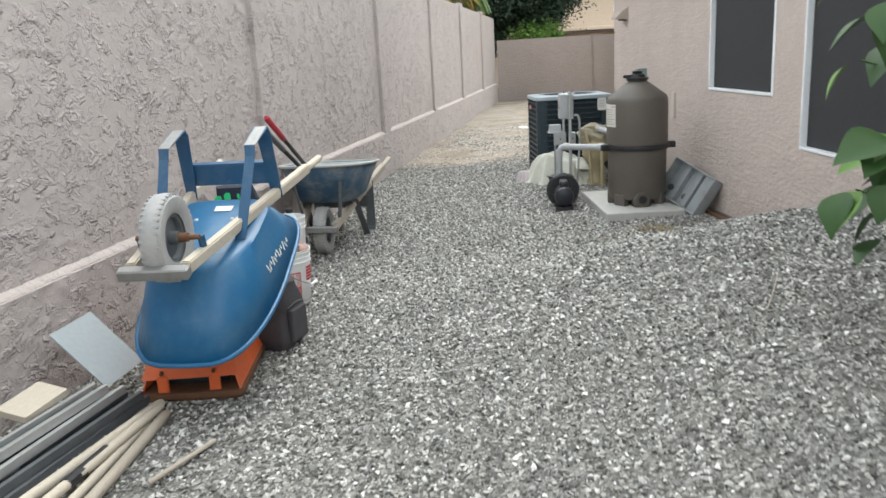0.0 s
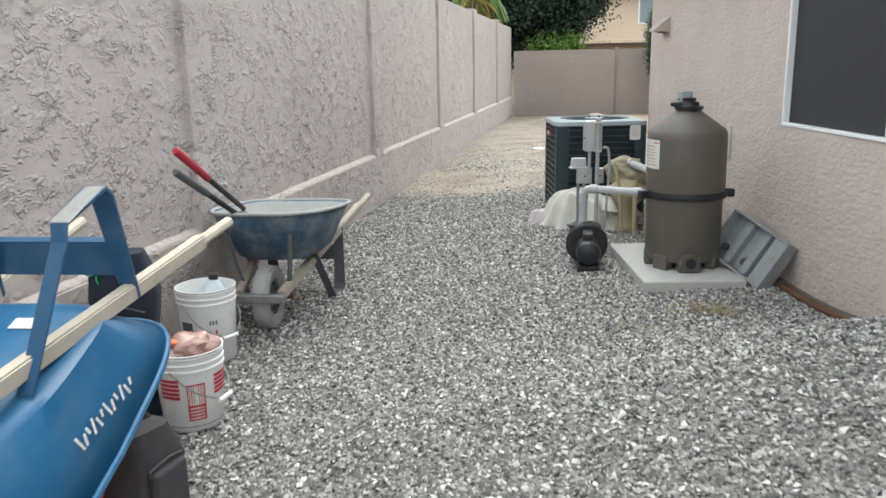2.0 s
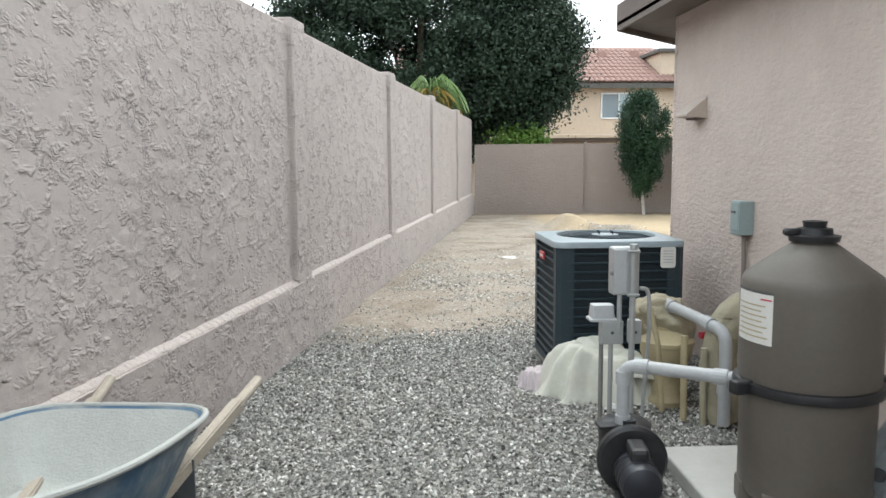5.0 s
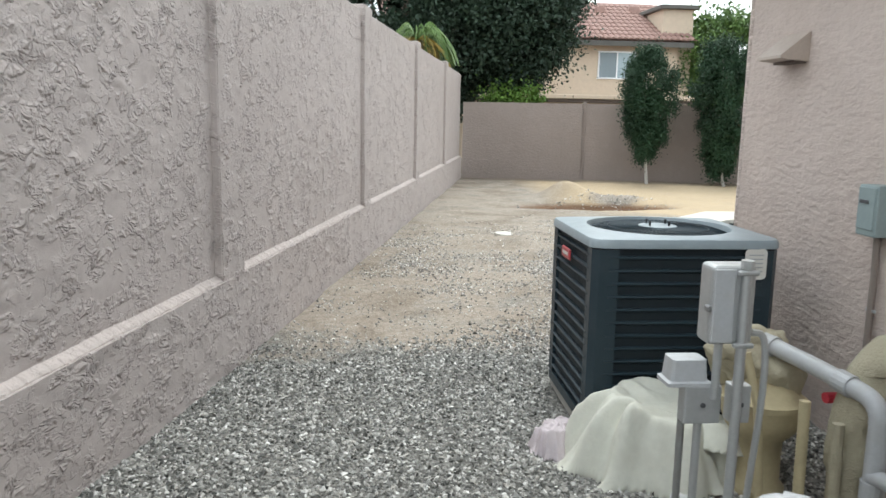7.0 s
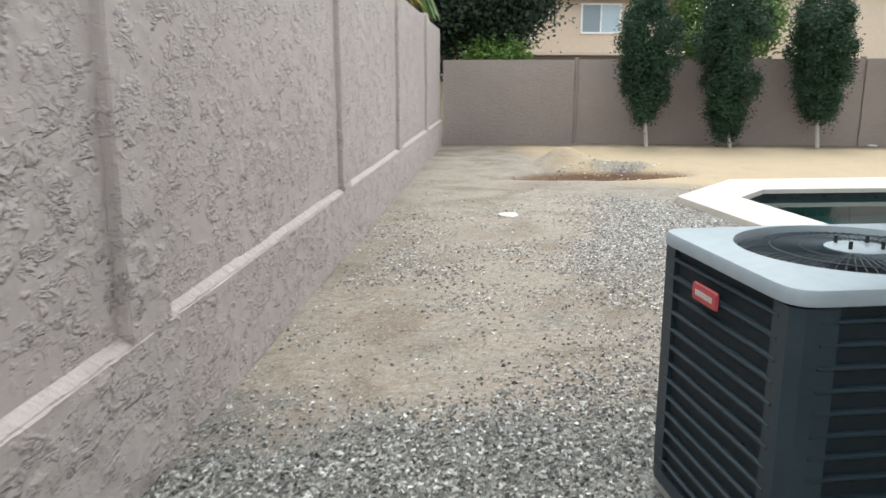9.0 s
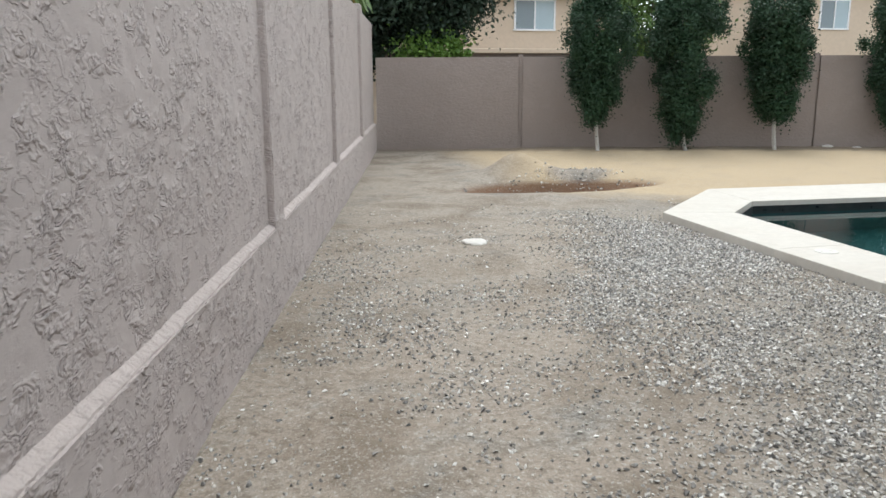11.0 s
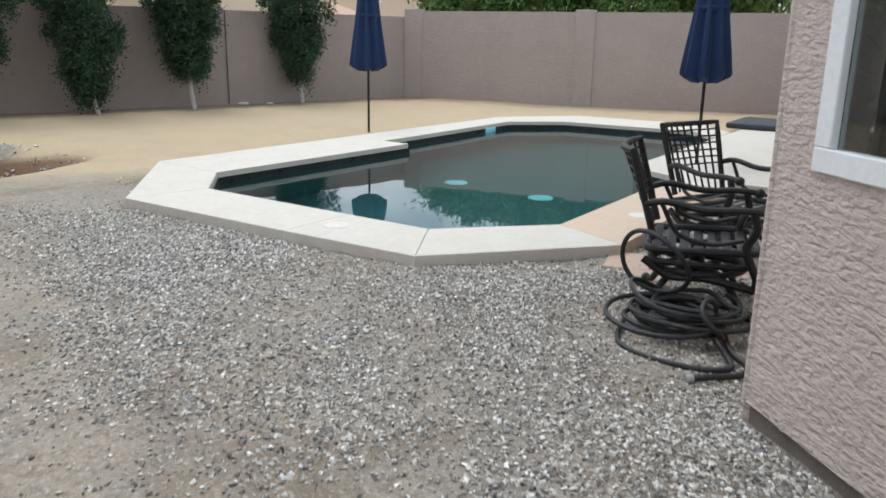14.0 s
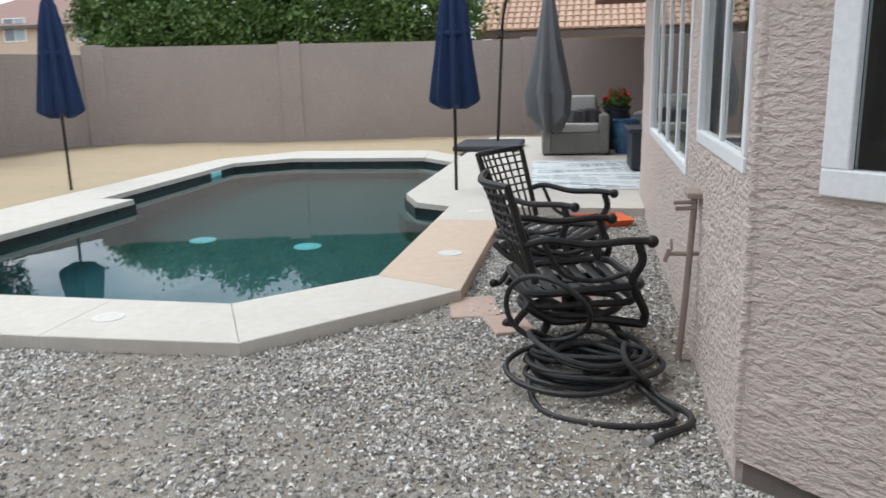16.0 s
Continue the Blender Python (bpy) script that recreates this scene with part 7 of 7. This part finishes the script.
def planter(m, r, h, mat, label, flowers):
    t = thing("planter", m, label, "planter", "patio planters")
    bm = B()
    lathe(bm, [(0.0, 0.0), (r * 0.72, 0.0), (r * 0.95, h * 0.35), (r, h * 0.7), (r * 0.9, h * 0.92), (r * 1.02, h * 0.95), (r * 1.02, h), (r * 0.88, h), (r * 0.85, h - 0.05), (0, h - 0.05)], 36)
    part("pot", bm, mat, t, smooth=True)
    if flowers:
        rng = np.random.default_rng(3)
        P = clumps(rng, 14, 60, (0, 0, h + 0.08), (r * 0.9, r * 0.9, 0.12), 0.05)
        leaf_cloud("foliage", P, 0.03 + 0.02 * rng.random(len(P)), "leaf_lush", t, 3)
        for k in range(9):
            a, rr = k * 2.4, r * 0.9 * math.sqrt((k + 1) / 9)
            rng2 = np.random.default_rng(30 + k)
            Q = np.array([rr * math.cos(a), rr * math.sin(a), h + 0.13 + 0.06 * (k % 3)]) + rng2.normal(size=(40, 3)) * 0.02
            leaf_cloud("blossom", Q, 0.022 + 0.01 * rng2.random(40), "flower", t, 70 + k, 0.8, "red blossom")
    return t


planter(pose(14.0, 11.72, TOP), 0.21, 0.55, "ceramic", "tall blue glazed ceramic garden pot", False)
planter(pose(14.7, 11.86, TOP), 0.24, 0.72, "firebox", "dark planter with red flowers behind a blue pot", True)


def fire_table():
    t = thing("fire_table", pose(11.95, 11.36, TOP, 0, 0, 2), "charcoal metal fire-pit table standing on a rug", "table")
    bm = B()
    box(bm, (0, 0, 0.27), (0.78, 0.78, 0.50), bevel=0.012, seg=2)
    part("body", bm, "firebox", t)
    bm = B()
    box(bm, (0, 0, 0.545), (0.86, 0.86, 0.05), bevel=0.01, seg=2)
    part("top", bm, "firebox", t)
    bm = B()
    box(bm, (0, 0, 0.01), (0.7, 0.7, 0.02))
    part("plinth", bm, "black", t)


fire_table()
bm = B()
box(bm, (0, 0, 0.006), (2.5, 2.9, 0.01), bevel=0.002)
solid("rug", bm, "rug", pose(11.45, 11.80, TOP - 0.003, 0, 0, 94), "pale patterned outdoor rug with grey and navy dashes", "rug")
bm = B()
box(bm, (0, 0, 1.4), (0.5, 0.55, 2.8), bevel=0.02)
solid("column", bm, "house", pose(16.6, 10.98, TOP - 0.01), "tan stucco patio column", "column", kind="structure")


def patio_chair():
    """A cast-metal swivel rocker; it faces -y."""
    t = thing("patio_chair", pose(4.96, 12.36, 0.0, 0, 0, 17), "black cast-metal patio chair with a lattice back", "chair", "patio chairs by the house")
    # seat frame, apron and broad slats across it
    bm = B()
    ring = [(x, y, 0.37 + 0.015 * (y < -0.1)) for x, y, _ in ring_rect(0, -0.01, 0.30, 0.295, 0.07, 0, 5)]
    tube(bm, ring + ring[:1], 0.022, 8)
    st = part("seat", bm, "iron", t, smooth=True)
    for k in range(7):
        bm = B()
        y = -0.235 + k * 0.078
        z = 0.378 - 0.02 * math.sin(math.pi * k / 6)
        tube(bm, smooth_path([(-0.29, y, z + 0.004), (-0.1, y, z - 0.012), (0.1, y, z - 0.012), (0.29, y, z + 0.004)], 4), 0.027, 6, 0.2)
        part("seat_slat", bm, "iron", st)
    bm = B()
    ring = [(x, y, 0.295) for x, y, _ in ring_rect(0, -0.01, 0.27, 0.27, 0.08, 0, 5)]
    tube(bm, ring + ring[:1], 0.02, 8)
    part("apron", bm, "iron", st, smooth=True)
    # back: bowed frame with a lattice
    def back(u, v):
        """u across from -1 to 1, v up from 0 to 1."""
        w = 0.262 + 0.036 * v
        return Vector((u * w, 0.25 + 0.15 * v + 0.055 * (1 - u * u) * (0.3 + v), 0.42 + 0.485 * v + 0.012 * u * u * v))
    bm = B()
    outline = [back(-1, k / 6) for k in range(7)] + [back(-1 + 2 * k / 8, 1) for k in range(1, 8)] + [back(1, 1 - k / 6) for k in range(7)]
    tube(bm, outline, 0.02, 8)
    bk = part("back_frame", bm, "iron", t, smooth=True)
    for k in range(1, 8):
        bm = B()
        tube(bm, [back(-1 + k / 4, v) for v in (0.02, 0.25, 0.5, 0.75, 0.99)], 0.011, 6, 0.6)
        part("back_bar", bm, "iron", bk)
    for k in range(1, 7):
        bm = B()
        tube(bm, [back(u / 4, 0.30 + k * 0.10) for u in range(-4, 5)], 0.011, 6, 0.6)
        part("back_bar", bm, "iron", bk)
    # arms sweep forward, with scrolled supports
    for s in (-1, 1):
        bm = B()
        tube(bm, smooth_path([(s * 0.285, 0.31, 0.62), (s * 0.305, 0.2, 0.645), (s * 0.315, 0.0, 0.615), (s * 0.315, -0.2, 0.625), (s * 0.315, -0.31, 0.62)], 6), 0.02, 8)
        bmesh.ops.create_uvsphere(bm, u_segments=10, v_segments=8, radius=0.032, matrix=Matrix.Translation((s * 0.315, -0.33, 0.617)))
        ar = part("arm", bm, "iron", t, smooth=True)
        bm = B()
        tube(bm, smooth_path([(s * 0.315, -0.26, 0.61), (s * 0.32, -0.28, 0.52), (s * 0.30, -0.24, 0.42), (s * 0.305, -0.27, 0.33), (s * 0.30, -0.31, 0.24), (s * 0.29, -0.30, 0.17)], 5), 0.023, 8)
        part("arm_post", bm, "iron", ar, smooth=True)
        bm = B()
        tube(bm, smooth_path([(s * 0.31, 0.22, 0.63), (s * 0.31, 0.12, 0.47), (s * 0.30, -0.06, 0.425), (s * 0.30, -0.22, 0.46)], 6), 0.013, 8)
        part("scroll", bm, "iron", ar, smooth=True)
        bm = B()
        tube(bm, smooth_path([(s * 0.29, -0.30, 0.18), (s * 0.26, -0.05, 0.215), (s * 0.25, 0.15, 0.21), (s * 0.25, 0.30, 0.30)], 5), 0.024, 8)
        part("rocker_spring", bm, "iron", t, smooth=True)
    bm = B()
    ring = [(0.27 * math.cos(math.tau * k / 24), 0.27 * math.sin(math.tau * k / 24), 0.235) for k in range(25)]
    tube(bm, ring, 0.02, 8)
    part("swivel_ring", bm, "iron", t, smooth=True)
    bm = B()
    cyl(bm, (0, 0, 0.15), (0, 0, 0.355), 0.045, seg=14)
    part("swivel_post", bm, "iron", t)
    for k in range(4):
        a = radians(45 + 90 * k)
        c, s = math.cos(a), math.sin(a)
        bm = B()
        tube(bm, smooth_path([(0.02 * c, 0.02 * s, 0.19), (0.16 * c, 0.16 * s, 0.21), (0.29 * c, 0.29 * s, 0.12), (0.36 * c, 0.36 * s, 0.035), (0.40 * c, 0.40 * s, 0.03)], 5), 0.021, 8)
        bmesh.ops.create_uvsphere(bm, u_segments=10, v_segments=8, radius=0.03, matrix=Matrix.Translation((0.41 * c, 0.41 * s, 0.03)))
        part("leg", bm, "iron", t, smooth=True)
    return t


c1 = patio_chair()
copy_thing(c1, pose(6.20, 12.53, -0.01, 0, 0, -24))


def hose_coil():
    random.seed(21)
    t = thing("vacuum_hose", pose(4.42, 12.255, 0.0), "heap of coiled black pool hose on the gravel", "hose")
    pts = []
    n_loops = 11
    for k in range(n_loops * 14):
        f = k / 14
        a = f * math.tau
        i = int(f)
        random.seed(100 + i)
        rx, ry = 0.225 + random.uniform(-0.09, 0.06), 0.25 + random.uniform(-0.09, 0.07)
        cx, cy, tilt = random.uniform(-0.1, 0.1), random.uniform(-0.09, 0.09), random.uniform(-0.06, 0.06)
        z = 0.020 + 0.0095 * f + tilt * math.cos(a) * 0.9 + 0.02
        pts.append((cx + rx * math.cos(a), cy + ry * math.sin(a), max(0.02, z)))
    P = smooth_path(pts, 3)
    bm = B()
    tube(bm, P, 0.0138, 8)
    part("coil", bm, "rubber", t, smooth=True)
    bm = B()
    tube(bm, smooth_path([(-0.10, 0.28, 0.05), (-0.30, 0.24, 0.018), (-0.44, 0.16, 0.016), (-0.51, -0.02, 0.016), (-0.50, -0.25, 0.016), (-0.41, -0.36, 0.018), (-0.28, -0.30, 0.03), (-0.18, -0.22, 0.06)], 8), 0.0145, 8)
    part("stray_loop", bm, "rubber", t, smooth=True)
    bm = B()
    tail = smooth_path([(-0.05, -0.22, 0.07), (-0.22, -0.31, 0.03), (-0.34, -0.42, 0.016), (-0.46, -0.42, 0.016), (-0.55, -0.33, 0.017), (-0.63, -0.25, 0.018)], 8)
    tube(bm, tail, 0.0155, 8)
    part("tail", bm, "rubber", t, smooth=True)
    bm = B()
    e = tail[-1]
    d = (tail[-1] - tail[-2]).normalized()
    cyl(bm, e, e + d * 0.035, 0.019, seg=12)
    part("coupling", bm, "galv", t, "bright metal coupling")
    for (cx, cy, cz, r, tip, turn) in ((-0.16, -0.20, 0.15, 0.10, 62, 10), (0.06, 0.20, 0.33, 0.19, 70, 75), (-0.05, 0.06, 0.17, 0.22, 18, 40)):
        bm = B()
        q = pose(cx, cy, cz, tip, 0, turn)
        tube(bm, [q @ Vector((r * 1.12 * math.cos(a), r * math.sin(a), 0.02 * math.sin(2 * a))) for a in (math.tau * k / 26 for k in range(27))], 0.0135, 8)
        part("raised_loop", bm, "rubber", t, smooth=True)


hose_coil()


def standpipe():
    tp = plain("house_painted_pipe", (0.36, 0.275, 0.24), 0.6, 0, 0.3, (0.28, 0.22, 0.19), 12)
    t = thing("standpipe", pose(4.74, 11.762, 0.0), "house-coloured standpipe with a hose tap by the wall", "pipe")
    bm = B()
    tube(bm, smooth_path([(-0.02, 0.05, -0.05), (0.0, 0.02, 0.4), (0.01, 0.0, 0.84)], 4), 0.016, 10)
    part("riser", bm, tp, t, smooth=True)
    bm = B()
    box(bm, (0.03, -0.01, 0.855), (0.14, 0.10, 0.03), bevel=0.006)
    part("hood", bm, tp, t)
    for z, y in ((0.82, 0.07), (0.79, 0.06)):
        bm = B()
        cyl(bm, (0.0, 0.0, z), (-0.02, y + 0.03, z), 0.011, seg=8)
        part("stub", bm, tp, t)
    bm = B()
    cyl(bm, (0.02, -0.06, 0.56), (0.0, 0.12, 0.56), 0.012, seg=8)
    cyl(bm, (0.0, 0.11, 0.585), (0.0, 0.13, 0.52), 0.011, seg=8)
    tp2 = part("tap", bm, tp, t)
    bm = B()
    tube(bm, [(0.03 * math.cos(math.tau * k / 12), 0.10, 0.61 + 0.03 * math.sin(math.tau * k / 12)) for k in range(13)], 0.005, 5)
    part("tap_wheel", bm, tp, tp2)


standpipe()

for (x, y, rz, w, d) in ((5.50, 12.97, 14, 0.42, 0.30), (5.2, 12.72, 22, 0.34, 0.24), (5.75, 12.35, 5, 0.4, 0.3)):
    bm = B()
    box(bm, (0, 0, 0.012), (w, d, 0.045), bevel=0.006)
    solid("paver", bm, "brick", pose(x, y, -0.014, 0, 0, rz), "salmon concrete stepping paver set in gravel", "paver", "stepping pavers")

t = thing("dustpan", pose(8.35, 12.18, 0.0, 0, 0, 20) @ Matrix.Diagonal((1.25, 1.25, 1.1, 1)), "orange plastic tray lying on the gravel", "tray")
bm = B()
loft(bm, [ring_rect(0, 0, 0.15, 0.2, 0.03, 0.005, 3), ring_rect(0, 0, 0.18, 0.23, 0.03, 0.06, 3), ring_rect(0, 0, 0.172, 0.222, 0.03, 0.06, 3), ring_rect(0, 0, 0.145, 0.195, 0.03, 0.012, 3)])
part("pan", bm, "orange", t)
bm = B()
bmesh.ops.create_icosphere(bm, subdivisions=2, radius=0.07, matrix=Matrix.Translation((0, 0, 0.06)) @ Matrix.Diagonal((1, 1.4, 0.5, 1)))
part("debris", bm, "rust", t)

# fittings of the pool
pl = bpy.data.objects["swimming_pool"]
for x, y in ((8.73, 16.52), (8.63, 15.25)):
    bm = B()
    lathe(bm, [(0.0, 0.02), (0.12, 0.018), (0.15, 0.0)], 24)
    part("floor_fitting", bm, "aqua", pl, "pale turquoise floor fitting", at=pose(x - 9, y - 16, -1.345))
bm = B()
box(bm, (0, 0, 0), (0.32, 0.02, 0.07), bevel=0.006)
part("skimmer_mouth", bm, "aqua", pl, "pale blue skimmer mouth", at=pose(11.95 - 9, 17.935 - 16, -0.005))
for x, y in ((4.8, 15.05), (6.63, 13.32), (8.45, 13.38)):
    bm = B()
    lathe(bm, [(0.0, 0.006), (0.04, 0.006), (0.045, 0.003), (0.05, 0.003), (0.055, 0.006), (0.092, 0.006), (0.097, 0.0)], 28)
    part("deck_lid", bm, "drain", pl, "round white deck lid", at=pose(x - 9, y - 16, TOP))

# litter in the yard
for x, y, s, lab in ((2.13, 16.5, 0.12, "pale flat stone half sunk in the soil"), (3.95, 20.1, 0.09, "white stone at the edge of the hole"), (12.1, 24.2, 0.12, "scrap of white paper by the fence"), (12.6, 23.9, 0.08, "scrap of pale paper by the fence")):
    bm = B()
    bmesh.ops.create_icosphere(bm, subdivisions=2, radius=s)
    for v in bm.verts:
        v.co *= 1 + 0.25 * noise.noise(v.co * 14 + Vector((x, y, 0)))
        v.co.z *= 0.28
    solid("stone", bm, "drain", pose(x, y, float(ground_height(np.array([x]), np.array([y]))[0]) + s * 0.1, 0, 0, x * 40), lab, "stone", "litter")



def dry_weeds(x, y, seed):
    """A low tuft of withered stems."""
    rng = np.random.default_rng(seed)
    P = np.array([x, y, 0.02]) + rng.normal(size=(260, 3)) * np.array([0.10, 0.09, 0.012])
    t = thing("dry_weeds", Matrix(), "low tuft of withered straw-coloured weeds in the gravel", "weeds", "dry weeds")
    leaf_cloud("stems", np.maximum(P, (-9, -9, 0.012)), 0.018 + 0.02 * rng.random(260), "straw", t, seed, 0.16)


M["straw"] = leaf("withered_straw", (0.42, 0.33, 0.19), (0.58, 0.49, 0.33))
dry_weeds(1.95, 6.45, 61)
dry_weeds(1.55, 6.05, 62)
bm = B()
stalk = [(1.47, 3.22), (1.53, 3.31), (1.59, 3.41), (1.64, 3.50)]
tube(bm, smooth_path([(x, y, float(ground_height(np.array([x]), np.array([y]))[0]) + 0.014) for x, y in stalk], 4), 0.0035, 6)
solid("stalk", bm, "wood_old", Matrix(), "bleached dry stalk lying on the gravel heap", "stick", smooth=True)

# ---- loose gravel ----


def stones(name, n, region, size, seed, label, keep, mat="gravel"):
    """Loose crushed stone, as one mesh of small angular chips."""
    rng = np.random.default_rng(seed)
    x = rng.uniform(region[0], region[1], n)
    y = rng.uniform(region[2], region[3], n)
    k = keep(x, y, rng)
    x, y = x[k], y[k]
    n = len(x)
    z = ground_height(x, y)
    base = np.array([(1, 0, 0), (-1, 0, 0), (0, 1, 0), (0, -1, 0), (0, 0, 1), (0, 0, -1)], float)
    f = np.array([(0, 2, 4), (2, 1, 4), (1, 3, 4), (3, 0, 4), (2, 0, 5), (1, 2, 5), (3, 1, 5), (0, 3, 5)])
    s = size * (0.55 + 0.9 * rng.random(n) ** 1.6)
    V = base[None] * (0.7 + 0.6 * rng.random((n, 6, 1))) * s[:, None, None] * np.stack([np.ones(n), 0.6 + 0.4 * rng.random(n), 0.4 + 0.35 * rng.random(n)], 1)[:, None, :]
    V = V + rng.normal(size=(n, 6, 3)) * s[:, None, None] * 0.18
    a, b = rng.random(n) * math.tau, rng.normal(size=n) * 0.6
    ca, sa, cb, sb = np.cos(a), np.sin(a), np.cos(b), np.sin(b)
    X, Y, Z = V[..., 0], V[..., 1], V[..., 2]
    X, Z = X * cb[:, None] + Z * sb[:, None], -X * sb[:, None] + Z * cb[:, None]
    X, Y = X * ca[:, None] - Y * sa[:, None], X * sa[:, None] + Y * ca[:, None]
    P = np.stack([X + x[:, None], Y + y[:, None], Z + (z + s * 0.34)[:, None]], -1).reshape(-1, 3)
    F = (f[None] + 6 * np.arange(n)[:, None, None]).reshape(-1, 3)
    ob = new(name, raw_mesh(name, P, F, mat, False))
    return tagged(ob, label, "gravel", kind="stuff")


def in_yard(x, y):
    return (x > -2.6 + 0.197 * y) & (x < np.where(y < 10.87, SIDE_X, 99)) & ~((y > 10.87) & (y < BACK_Y) & (x > 2.69 + (y - 10.87))) & ~((y <= BACK_Y) & (x > 3.6))


def off_pads(x, y):
    return ~((np.abs(x - 2.02) < 0.36) & (np.abs(y - 7.56) < 0.61)) & ~((np.abs(x - 1.915) < 0.5) & (np.abs(y - 10.1) < 0.5))


def near_keep(x, y, rng):
    e = y + 0.35 * vnoise(x * 1.7, y * 1.7, 5) + 0.15 * vnoise(x * 5, y * 5, 15)
    return in_yard(x, y) & off_pads(x, y) & (rng.random(len(x)) < np.clip((11.65 - e) / 0.85, 0, 1) ** 1.4)


def far_keep(x, y, rng):
    lane = np.clip((2.3 + 0.35 * (y - 12) - x) / 1.1, 0, 1)
    d = (0.70 - 0.66 * lane) + (0.85 - 0.72 * lane) * vnoise(x * 0.9, y * 0.9, 6) + (0.35 - 0.2 * lane) * vnoise(x * 2.7, y * 2.7, 7)
    d = np.clip(d, 0.20 - 0.18 * lane, 1) * np.clip((18.6 - y - 0.8 * vnoise(x * 1.3, y * 1.3, 11)) / 3.5, 0, 1)
    ok = in_yard(x, y) & (y > 11.1) & ~inside([tuple(p) for p in OUTER] + [(17, 14.38), (17, 11.7), (8.75, 11.7), (8.75, 13.1), (5.62, 13.07)], x, y)
    return ok & (rng.random(len(x)) < d)


stones("gravel", 185000, (-2.3, 2.75, 1.4, 11.9), 0.0116, 1, "loose angular grey and white crushed stone", near_keep)
stones("gravel", 430000, (-0.6, 8.8, 11.1, 18.9), 0.0108, 2, "thin scatter of crushed stone over bare soil", far_keep, "gravel_pale")


def hole_keep(x, y, rng):
    rim = bell(x, y, 4.6, 20.5, 1.25, 0.62, 4) + 0.5 * bell(x, y, 5.15, 21.3, 0.6, 0.32)
    return rng.random(len(x)) < np.clip(rim * (1 + 0.6 * vnoise(x * 4, y * 4, 41)) - 0.2, 0, 1)


stones("rubble", 3600, (3.0, 6.3, 19.8, 21.7), 0.019, 7, "grey and tan rubble thrown up round the dug hole", hole_keep, "gravel_pale")
